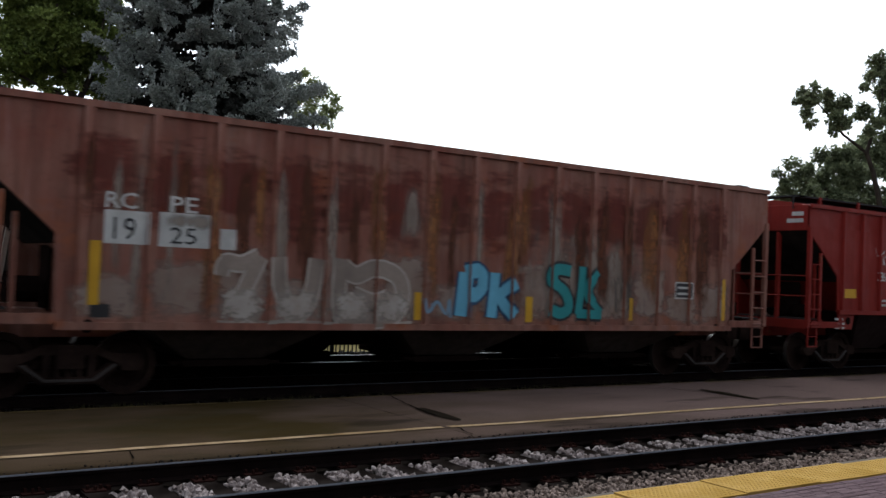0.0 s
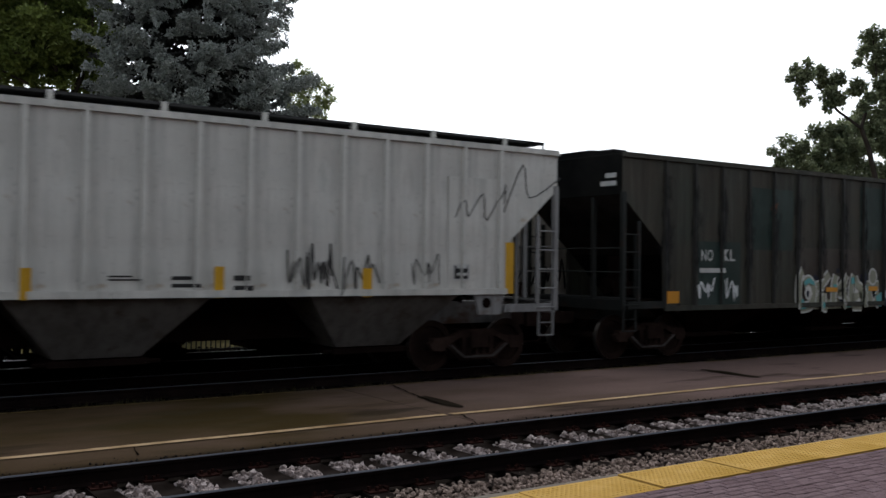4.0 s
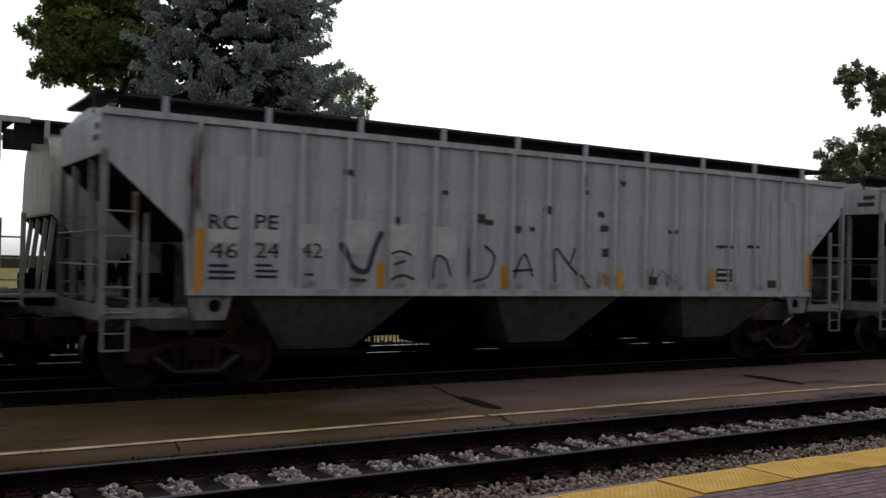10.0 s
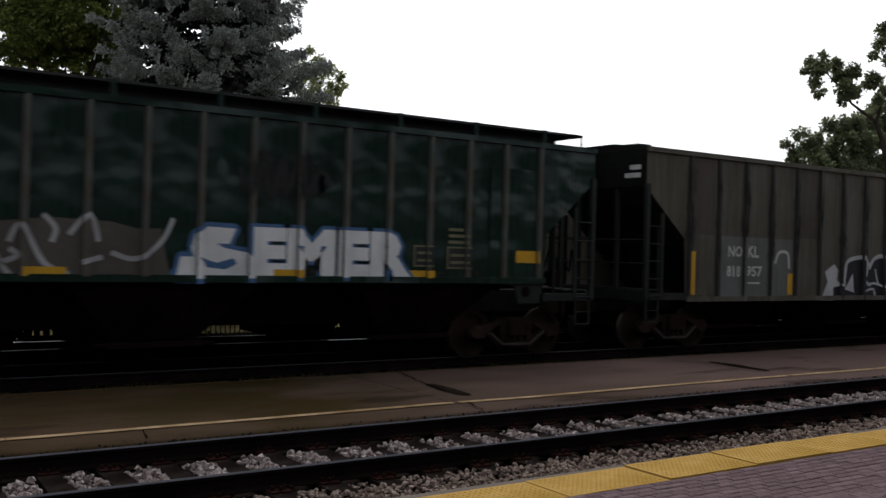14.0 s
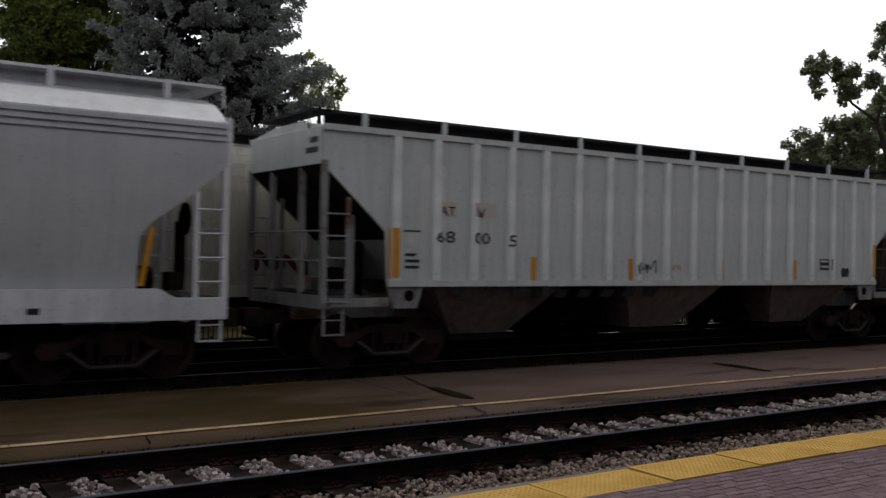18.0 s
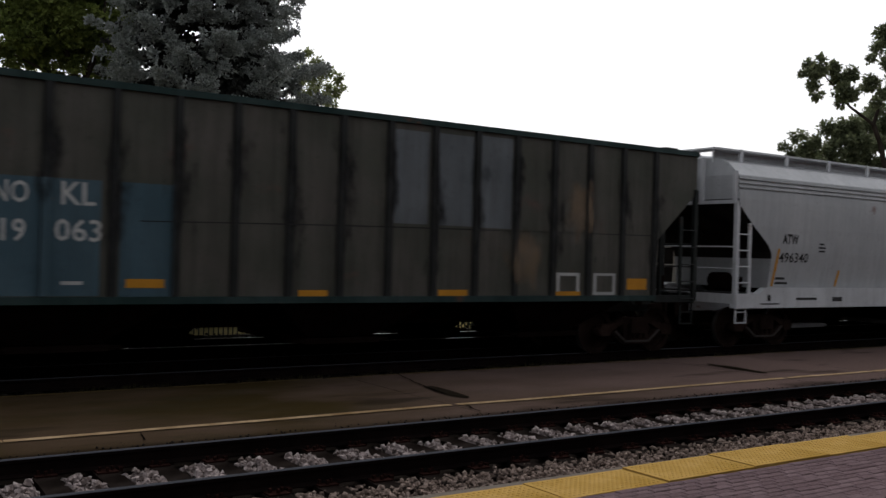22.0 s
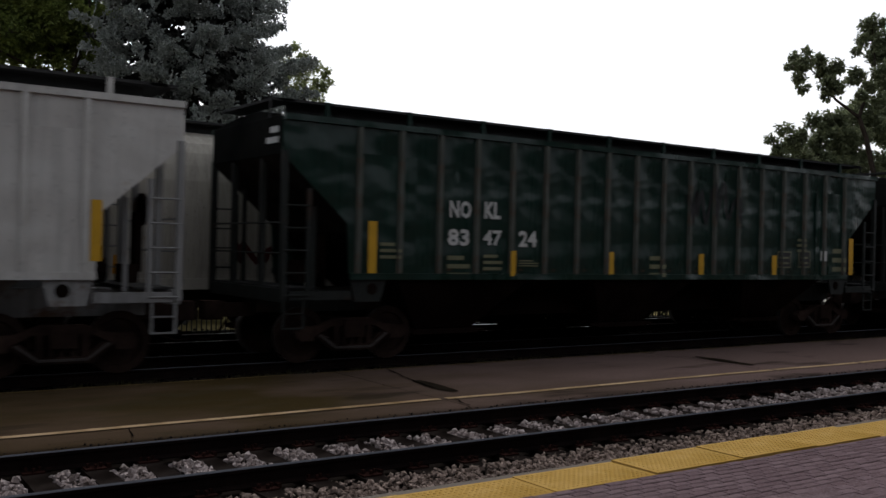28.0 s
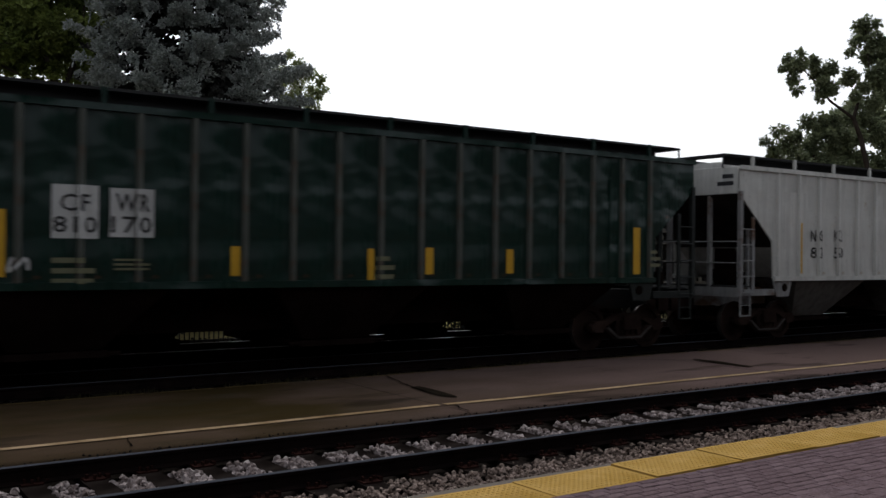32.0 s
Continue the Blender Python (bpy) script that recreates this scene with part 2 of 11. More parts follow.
def thing(name, label, category, group=""):
    return tagged(new(name), label, category, group)


# ---- ground, tracks and platforms ----
NEAR_RAILS, TRAIN_RAILS, SIDING_RAILS = (8.0, 9.505), (14.95, 16.455), (18.65, 20.155)
g = Geo()
g.add([(-900, -900, -0.34), (900, -900, -0.34), (900, 900, -0.34), (-900, 900, -0.34)], [(0, 1, 2, 3)])
tagged(g.part("ground", GROUND, None), "dark cinder ground with sparse weeds", "ground", kind="structure")
g = Geo()
g.add([(-60, 24.0, -0.33), (220, 24.0, -0.33), (220, 24.2, -0.33), (220, 120, 0.2), (-60, 120, 0.2), (-60, 24.2, -0.33)], [(0, 1, 2, 5), (5, 2, 3, 4)])
tagged(g.part("lawn", LAWN, None), "pale dry grass behind the fence", "lawn", kind="structure")


def rail_profile(y, x0, x1):
    """A flat-bottomed rail, top at z = 0, split into the worn head and the rusted rest."""
    low = [(-0.07, -0.172), (0.07, -0.172), (0.07, -0.16), (0.012, -0.14), (0.01, -0.045), (0.034, -0.036), (0.035, -0.006), (-0.035, -0.006), (-0.034, -0.036), (-0.01, -0.045), (-0.012, -0.14), (-0.07, -0.16)]
    n = len(low)
    v = [(x, y + a, z) for x in (x0, x1) for a, z in low]
    f = [(i, (i + 1) % n, (i + 1) % n + n, i + n) for i in range(n)] + [tuple(range(n))[::-1], tuple(range(n, 2 * n))]
    t = [(-0.0345, -0.006), (0.0345, -0.006), (0.028, 0.0), (-0.028, 0.0)]
    tv = [(x, y + a, z) for x in (x0, x1) for a, z in t]
    tf = [(i, (i + 1) % 4, (i + 1) % 4 + 4, i + 4) for i in range(4)]
    return v, f, tv, tf


def rocks(name, boxes, count, size, material, parent, label, seed):
    """Loose broken stones over rectangles (x0, x1, y0, y1, z, weight), as one mesh."""
    rng = random.Random(seed)
    v, f = [], []
    base = [(1, 0, -0.3), (-0.6, 0.8, -0.4), (-0.5, -0.9, -0.3), (0.4, 0.5, 0.7), (-0.7, 0.1, 0.5), (0.3, -0.6, 0.6)]
    tri = [(0, 3, 5), (3, 4, 5), (0, 1, 3), (1, 4, 3), (1, 2, 4), (2, 5, 4), (2, 0, 5), (0, 2, 1)]
    for x0, x1, y0, y1, z, w in boxes:
        for _ in range(int(count * w)):
            s = size * rng.uniform(0.55, 1.35)
            m = Matrix.Rotation(rng.uniform(0, 6.28), 3, "Z") @ Matrix.Rotation(rng.uniform(-0.9, 0.9), 3, "X")
            c = Vector((rng.uniform(x0, x1), rng.uniform(y0, y1), z + rng.uniform(-0.3, 0.5) * s))
            k = len(v)
            for b in base:
                q = Vector([e * s * rng.uniform(0.7, 1.2) for e in b])
                v.append(tuple(m @ q + c))
            f += [tuple(i + k for i in t) for t in tri]
    return tagged(obj_from(name, v, f, material, parent), label, "ballast", kind="stuff")


TIE_STEP = 0.556


def track(name, label, rails, x0, x1, tie_from, tie_to, detail, head=RAIL_TOP):
    root = tagged(new(name), label, "railway track", kind="structure")
    mid = sum(rails) / 2
    for y in rails:
        v, f, tv, tf = rail_profile(y, x0, x1)
        rail = obj_from("rail", v, f, RAIL_SIDE, root)
        obj_from("rail_head", tv, tf, head, rail, "worn running surface")
    tie_me = Geo().box(-0.115, 0.115, -1.3, 1.3, -0.36, -0.178)
    first = None
    plate = None
    for i in range(int((tie_to - tie_from) / TIE_STEP)):
        x = tie_from + i * TIE_STEP
        if first is None:
            first = tie_me.part("tie", TIE, root)
            ob = first
        else:
            ob = new("tie", first.data)
            ob.parent = root
        ob.matrix_basis = pose(x + 0.02 * math.sin(7 * i), mid + 0.04 * math.sin(3 * i), 0.006 * math.sin(11 * i), 0, 0, 1.2 * math.sin(5 * i))
        if detail:
            for y in rails:
                if plate is None:
                    pg = Geo().box(-0.1, 0.1, -0.18, 0.18, -0.178, -0.162)
                    for sx, sy in ((-0.06, -0.09), (0.06, -0.09), (-0.06, 0.09), (0.06, 0.09), (0.0, 0.14), (0.0, -0.14)):
                        pg.box(sx - 0.012, sx + 0.012, sy - 0.018, sy + 0.018, -0.162, -0.125)
                    pg.box(0.125, 0.165, -0.085, 0.085, -0.19, -0.15)
                    plate = pg.part("tie_plate", PLATE, ob)
                    po = plate
                else:
                    po = new("tie_plate", plate.data)
                    po.parent = ob
                po.matrix_basis = pose(0, y - mid, 0)
    return root


near_track = track("near_track", "straight track with dull worn rail heads on dark timber ties", NEAR_RAILS, -40, 120, -4.2, 38, True)
train_track = track("train_track", "track carrying the freight train, rails and ties in its shade", TRAIN_RAILS, -60, 160, -6, 40, False)
siding_track = track("siding_track", "siding with a shiny rail behind the train", SIDING_RAILS, -60, 160, -6, 45, False, RAIL_SHINY)
TIE_X = -4.2

beds = Geo()
for lo, hi, top in ((6.72, 9.72, -0.235), (13.7, 23.4, -0.24)):
    beds.box(-60, 160, lo, hi, -0.5, top)
tagged(beds.part("ballast_bed", plain("ballast_fines", (0.016, 0.013, 0.011), 0.95, vary=0.5, scale=20), None), "packed dark stone under the tracks", "ballast", kind="structure")

# stones heaped in the cribs between ties, and along the shoulder by the platform
cribs = []
for i in range(64):
    xc = TIE_X + (i + 0.5) * TIE_STEP
    cribs.append((xc - 0.14, xc + 0.14, 8.3, 9.22, -0.195, 1.0))
    cribs.append((xc - 0.12, xc + 0.12, 8.3, 9.2, -0.165, 0.45))
rocks("crib_ballast", cribs, 95, 0.037, BALLAST, None, "pale crushed stone between the ties", 3)
rocks("shoulder_ballast", [(-3, 34, 6.74, 7.86, -0.21, 1.0), (-3, 34, 6.78, 7.6, -0.18, 0.7)], 13000, 0.029, stone_material("brownish_ballast", (0.1, 0.075, 0.062), (0.34, 0.265, 0.225), (0.06, 0.044, 0.036)), None, "brownish crushed stone beside the platform edge", 4)
rocks("train_ballast", [(-4, 38, 13.72, 14.8, -0.21, 1.0), (-4, 38, 15.1, 19.0, -0.21, 1.6), (-4, 50, 20.8, 23.2, -0.21, 0.8)], 2600, 0.045, BALLAST_DARK, None, "stone under the train, coloured dark for its shade", 5)

# the asphalt platform between the tracks: slabs divided by joints
SLABS = [-40.0, -11.0, -2.0, 7.28, 14.36, 16.94, 24.5, 32, 60, 140]
mid_platform = tagged(new("middle_platform"), "low damp asphalt platform between two tracks", "platform", kind="structure")
for k in range(len(SLABS) - 1):
    a, b = SLABS[k] + 0.008, SLABS[k + 1] - 0.008
    v, f, rng = [], [], random.Random(k)
    nx = max(2, int((b - a) / 0.35)) if b < 40 and a > -12 else 4
    ys = [9.76, 9.83, 10.3, 11.0, 12.0, 13.0, 13.5, 13.66]
    for i in range(nx + 1):
        x = a + (b - a) * i / nx
        for j, y in enumerate(ys):
            e = 0.03 * noise.noise((x * 1.3, j, 0)) if j in (0, len(ys) - 1) else 0
            z = -0.012 + 0.008 * noise.noise((x * 0.5, y * 0.8, 3)) - (0.03 if j == 0 else 0.02 if j == len(ys) - 1 else 0)
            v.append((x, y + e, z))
    m = len(ys)
    for i in range(nx):
        for j in range(m - 1):
            f.append((i * m + j, (i + 1) * m + j, (i + 1) * m + j + 1, i * m + j + 1))
    # skirts
    for j, o in ((0, -1), (m - 1, 1)):
        k0 = len(v)
        for i in range(nx + 1):
            x, y, z = v[i * m + j]
            v.append((x, y + 0.01 * o, -0.3))
        for i in range(nx):
            q = (i * m + j, (i + 1) * m + j, k0 + i + 1, k0 + i)
            f.append(q if o > 0 else q[::-1])
    obj_from("slab", v, f, ASPHALT, mid_platform, smooth=True)

# worn yellow line on it, in pieces
rng = random.Random(12)
x = -11.0
piece = 0
while x < 60:
    n = rng.uniform(0.9, 2.6)
    if 1.0 < x < 1.35:
        x = 1.32
    end = x + n
    for s in SLABS:
        if x < s < end:
            end = s - 0.05
    wav = lambda q: 0.015 * noise.noise((q * 0.9, 7, 0))
    ks = max(2, int((end - x) / 0.12))
    v, f = [], []
    for i in range(ks + 1):
        q = x + (end - x) * i / ks
        w = 0.058 + 0.012 * noise.noise((q * 6, 1, 5))
        z = 0.001 + 0.008 * noise.noise((q * 0.5, 10.4 * 0.8, 3))
        v += [(q, 10.40 + wav(q) - w, z), (q, 10.40 + wav(q) + w, z)]
    f = [(2 * i, 2 * i + 2, 2 * i + 3, 2 * i + 1) for i in range(ks)]
    obj_from("yellow_line", v, f, YELLOW_LINE, mid_platform)
    x = end + (rng.uniform(0.006, 0.03) if end not in [s - 0.05 for s in SLABS] else 0.1)

# a fainter line along its far edge, tufts and grit there, wet hollows and cracks
FAINT = plain("faded_yellow_road_paint", (0.13, 0.09, 0.035), 0.85, vary=0.5, scale=14, second=(0.09, 0.065, 0.03))
WET = plain("wet_dark_asphalt", (0.016, 0.0125, 0.009), 0.9, vary=0.3, scale=10)
CRACK = plain("open_crack", (0.004, 0.0035, 0.003), 0.9, vary=0.3)
rng = random.Random(31)
x = -8.0
while x < 30:
    end = x + rng.uniform(0.5, 1.9)
    ks = max(2, int((end - x) / 0.1))
    v = []
    for i in range(ks + 1):
        q = x + (end - x) * i / ks
        w = 0.03 + 0.02 * noise.noise((q * 7, 2, 5))
        z = -0.006 + 0.008 * noise.noise((q * 0.5, 13.4 * 0.8, 3))
        v += [(q, 13.42 - w, z), (q, 13.42 + w, z)]
    obj_from("faded_line", v, [(2 * i, 2 * i + 2, 2 * i + 3, 2 * i + 1) for i in range(ks)], FAINT, mid_platform)
    x = end + rng.uniform(0.05, 0.5)


def ground_shape(name, cx, cy, rx, ry, turn, material, seed, label=""):
    """A thin uneven patch lying on the platform."""
    v, f = [], []
    for i in range(26):
        a = 2 * math.pi * i / 26
        k = 1 + 0.35 * noise.noise((math.cos(a) * 1.6, math.sin(a) * 1.6, seed))
        px, py = rx * k * math.cos(a), ry * k * math.sin(a)
        px, py = px * math.cos(turn) - py * math.sin(turn), px * math.sin(turn) + py * math.cos(turn)
        v.append((cx + px, cy + py, 0.0 + 0.008 * noise.noise(((cx + px) * 0.5, (cy + py) * 0.8, 3))))
    return obj_from(name, v, [tuple(range(26))], material, mid_platform, label)


ground_shape("wet_hollow", 7.86, 11.45, 0.13, 0.62, -0.08, WET, 1.0, "dark wet hollow in the asphalt")
ground_shape("wet_hollow", 14.7, 11.7, 0.16, 0.7, -0.1, WET, 2.0, "dark wet hollow in the asphalt")


def crack(points, width, seed):
    v, r2 = [], random.Random(seed)
    pts = []
    for (x0, y0), (x1, y1) in zip(points, points[1:]):
        n = max(2, int(math.hypot(x1 - x0, y1 - y0) / 0.12))
        pts += [(x0 + (x1 - x0) * i / n + r2.uniform(-0.02, 0.02), y0 + (y1 - y0) * i / n) for i in range(n)]
    pts.append(points[-1])
    for px, py in pts:
        z = 0.004 + 0.008 * noise.noise((px * 0.5, py * 0.8, 3))
        w = width * r2.uniform(0.5, 1.2)
        v += [(px - w, py, z), (px + w, py, z)]
    obj_from("crack", v, [(2 * i, 2 * i + 1, 2 * i + 3, 2 * i + 2) for i in range(len(pts) - 1)], CRACK, mid_platform)


crack([(8.24, 13.5), (7.9, 12.2), (7.72, 11.3)], 0.018, 1)
crack([(7.4, 10.33), (7.28, 9.8)], 0.014, 2)
crack([(12.55, 13.5), (13.3, 13.2), (14.5, 12.4), (14.7, 11.2)], 0.018, 3)
crack([(3.1, 10.3), (3.0, 9.85)], 0.01, 4)

# grass and grit along the far edge
tv, tf = [], []
rng = random.Random(77)
for _ in range(1700):
    px = rng.uniform(-3, 34)
    if noise.noise((px * 0.9, 0, 9)) < -0.05:
        continue
    py, h = rng.uniform(13.48, 13.76), rng.uniform(0.02, 0.09)
    dx, dy = rng.uniform(-0.04, 0.04), rng.uniform(-0.03, 0.03)
    k = len(tv)
    tv += [(px - 0.008, py, -0.06), (px + 0.008, py, -0.06), (px + dx, py + dy, -0.03 + h)]
    tf.append((k, k + 1, k + 2))
tagged(obj_from("edge_grass", tv, tf, plain("dull_grass", (0.035, 0.034, 0.014), 0.9, vary=0.5, scale=5, second=(0.06, 0.05, 0.025)), None), "sparse dull grass along the platform edge", "grass", kind="stuff")
rocks("edge_grit", [(-3, 34, 9.7, 9.95, -0.03, 1.0), (-3, 34, 13.4, 13.7, -0.02, 0.6)], 1500, 0.014, BALLAST_DARK, None, "dark grit along the platform edges", 6)

# an unseen plain wall, added behind the near platform to cut low sky light
wall = tagged(Geo().box(-60, 90, -9.4, -9.0, -0.4, 7.4).part("wall_station", plain("brown_blocking_wall", (0.045, 0.03, 0.024), 0.9, vary=0.3, scale=4), None), "unseen plain brown wall added to cut low sky light", "wall", kind="structure")

# the near platform: concrete lip, tactile tiles, brick pavers
ZP = 0.0
near_platform = tagged(new("near_platform"), "brick-paved platform with a yellow tactile edge", "platform", kind="structure")
Geo().box(-40, 120, 6.6, 6.72, -0.4, ZP - 0.03).part("concrete_lip", CONCRETE, near_platform, "worn grey concrete edge")
Geo().box(-40, 120, -30, 6.6, -0.4, ZP - 0.06).part("paver_bed", PAVER_BED, near_platform)
TILE = 1.22
tile_me = None
TX0 = 7.82 - 8 * TILE
for i in range(30):
    x = TX0 + i * TILE
    if tile_me is None:
        t = Geo().box(0.004, TILE - 0.004, 5.99, 6.585, ZP - 0.06, ZP - 0.002)
        rows, cols = 9, 20
        for r in range(rows):
            for c in range(cols):
                cx, cy = 0.075 + c * (TILE - 0.15) / (cols - 1), 6.045 + r * 0.06
                k = [(cx - 0.013, cy - 0.013), (cx + 0.013, cy - 0.013), (cx + 0.013, cy + 0.013), (cx - 0.013, cy + 0.013)]
                t.add([(a, b, ZP - 0.002) for a, b in k] + [(cx + (a - cx) * 0.55, cy + (b - cy) * 0.55, ZP + 0.004) for a, b in k], [(4, 5, 6, 7), (0, 1, 5, 4), (1, 2, 6, 5), (2, 3, 7, 6), (3, 0, 4, 7)])
        tile_me = t.part("tactile_tile", TACTILE, near_platform)
        ob = tile_me
    else:
        ob = new("tactile_tile", tile_me.data)
        ob.parent = near_platform
    ob.matrix_basis = pose(x, 0.006 * math.sin(0.8 * i), 0.002 * math.sin(1.7 * i), 0.15 * math.sin(i), 0, 0.08 * math.sin(1.3 * i))


# brick pavers behind the tiles: single bricks where they lie nearest, the rest in one mesh
BX, BY = 0.2, 0.1
rng = random.Random(8)
brick = None
far_v, far_f, count = [], [], 0
row = 0
y = 5.975
while y > -4.0:
    x = -9.0 + (0.1 if row % 2 else 0.0)
    while x < 19.0:
        h = ZP - 0.004 + rng.uniform(-0.004, 0.003)
        if y > 5.0 and 5.2 < x < 11.0 and count < 300:
            if brick is None:
                g = Geo()
                a, b, c = BX / 2 - 0.004, BY / 2 - 0.004, 0.006
                g.add([(-a, -b, -0.06), (a, -b, -0.06), (a, b, -0.06), (-a, b, -0.06), (-a, -b, -c), (a, -b, -c), (a, b, -c), (-a, b, -c), (-a + c, -b + c, 0), (a - c, -b + c, 0), (a - c, b - c, 0), (-a + c, b - c, 0)], [(8, 9, 10, 11)] + [(i, (i + 1) % 4, (i + 1) % 4 + 4, i + 4) for i in range(4)] + [(i + 4, (i + 1) % 4 + 4, (i + 1) % 4 + 8, i + 8) for i in range(4)])
                brick = g.part("brick", PAVER, near_platform)
                ob = brick
            else:
                ob = new("brick", brick.data)
                ob.parent = near_platform
            ob.matrix_basis = pose(x, y - BY / 2, h, rng.uniform(-0.8, 0.8), rng.uniform(-0.5, 0.5), rng.uniform(-0.7, 0.7))
            count += 1
        else:
            k = len(far_v)
            a, b = BX / 2 - 0.003, BY / 2 - 0.003
            far_v += [(x - a, y - BY / 2 - b, h), (x + a, y - BY / 2 - b, h + rng.uniform(-0.002, 0.002)), (x + a, y - BY / 2 + b, h), (x - a, y - BY / 2 + b, h), (x - a - 0.004, y - BY / 2 - b - 0.004, h - 0.008), (x + a + 0.004, y - BY / 2 - b - 0.004, h - 0.008), (x + a + 0.004, y - BY / 2 + b + 0.004, h - 0.008), (x - a - 0.004, y - BY / 2 + b + 0.004, h - 0.008)]
            far_f += [tuple(i + k for i in q) for q in ((0, 1, 2, 3), (4, 5, 1, 0), (5, 6, 2, 1), (6, 7, 3, 2), (7, 4, 0, 3))]
        x += BX
    y -= BY
    row += 1


def paver_bulk():
    m, n, l, p = shader("red_brown_brick_pavers")
    o = n.new("ShaderNodeNewGeometry")
    c = mix(n, l, o.outputs["Random Per Island"], (0.1, 0.068, 0.072), (0.15, 0.107, 0.112))
    c = mix(n, l, times(n, l, ramp(n, l, noise_tex(n, l, 5, 5), 0.4, 0.7), 0.5), c, (0.075, 0.055, 0.06))
    l.new(c, p.inputs["Base Color"])
    p.inputs["Roughness"].default_value = 0.78
    p.inputs["Specular IOR Level"].default_value = 0.0
    grit = noise_tex(n, l, 38, 4)
    l.new(mix(n, l, times(n, l, ramp(n, l, grit, 0.5, 0.72), 0.55), c, (0.24, 0.19, 0.2)), p.inputs["Base Color"])
    bump(n, l, p, grit, 0.4, 0.003)
    return m


tagged(obj_from("pavers", far_v, far_f, paver_bulk(), near_platform), "red-brown brick pavers", kind="stuff")
# the same paving, too far to the side to tell bricks apart
Geo().box(19.02, 120, -30, 5.98, -0.3, ZP - 0.006).part("paving", plain("red_brown_paving", (0.12, 0.09, 0.094), 0.8, vary=0.4, scale=9), near_platform)
Geo().box(-40, -9.12, -30, 5.98, -0.3, ZP - 0.006).part("paving", plain("red_brown_paving_worn", (0.12, 0.09, 0.094), 0.8, vary=0.4, scale=9), near_platform)
Geo().box(-9.12, 19.02, -30, -4.04, -0.3, ZP - 0.006).part("paving", plain("red_brown_paving_old", (0.12, 0.09, 0.094), 0.8, vary=0.4, scale=9), near_platform)
# ---- freight cars ----
TRAIN = []
HALF = 8.55          # half the length over the corner posts
CAR_Y = 15.7         # middle of the train's track
WHEEL_R = 0.455
TRUCK_X = 6.95


def lathe(profile, sides, cy):
    """A wheel: (radius, y) points turned about the y axis."""
    v = [(r * math.cos(2 * math.pi * i / sides), y + cy, r * math.sin(2 * math.pi * i / sides)) for r, y in profile for i in range(sides)]
    f = [(k * sides + i, k * sides + (i + 1) % sides, (k + 1) * sides + (i + 1) % sides, (k + 1) * sides + i) for k in range(len(profile) - 1) for i in range(sides)]
    return v, f


WHEEL_MESH = []


def wheelset_mesh():
    if not WHEEL_MESH:
        g = Geo()
        for s in (-1, 1):
            prof = [(0.02, -0.09 * s), (0.1, -0.085 * s), (0.11, -0.03 * s), (0.34, -0.01 * s), (0.36, -0.06 * s), (0.455, -0.055 * s), (0.462, 0.045 * s), (0.485, 0.06 * s), (0.485, 0.075 * s), (0.37, 0.075 * s), (0.35, 0.02 * s), (0.1, 0.03 * s)]
            v, f = lathe(prof, 28, -0.7525 * -s)
            g.add(v, f)
        g.tube((0, -1.02, 0), (0, 1.02, 0), 0.075, 10)
        for s in (-1, 1):
            g.tube((0, 1.02 * s, 0), (0, 1.1 * s, 0), 0.1, 10)
            for a in range(3):
                g.box(0.06 * math.cos(a * 2.1) - 0.015, 0.06 * math.cos(a * 2.1) + 0.015, 1.1 * s - 0.02, 1.1 * s + 0.02, 0.06 * math.sin(a * 2.1) - 0.015, 0.06 * math.sin(a * 2.1) + 0.015)
        ob = g.part("wheelset", PAINT["truck"], None, smooth=False)
        ob.data.materials.append(PAINT["tread"])
        for p in ob.data.polygons:
            c = p.center
            if 0.45 < math.hypot(c.x, c.z) < 0.49:
                p.material_index = 1
        WHEEL_MESH.append(ob.data)
        bpy.data.objects.remove(ob)
    return WHEEL_MESH[0]


TRUCK_PARTS = {}
# lighter steel that paints the light caught by the truck frames
FRAME_GLINT = plain("highlight_steel", (0.06, 0.05, 0.046), 0.6, vary=0.4, scale=8)


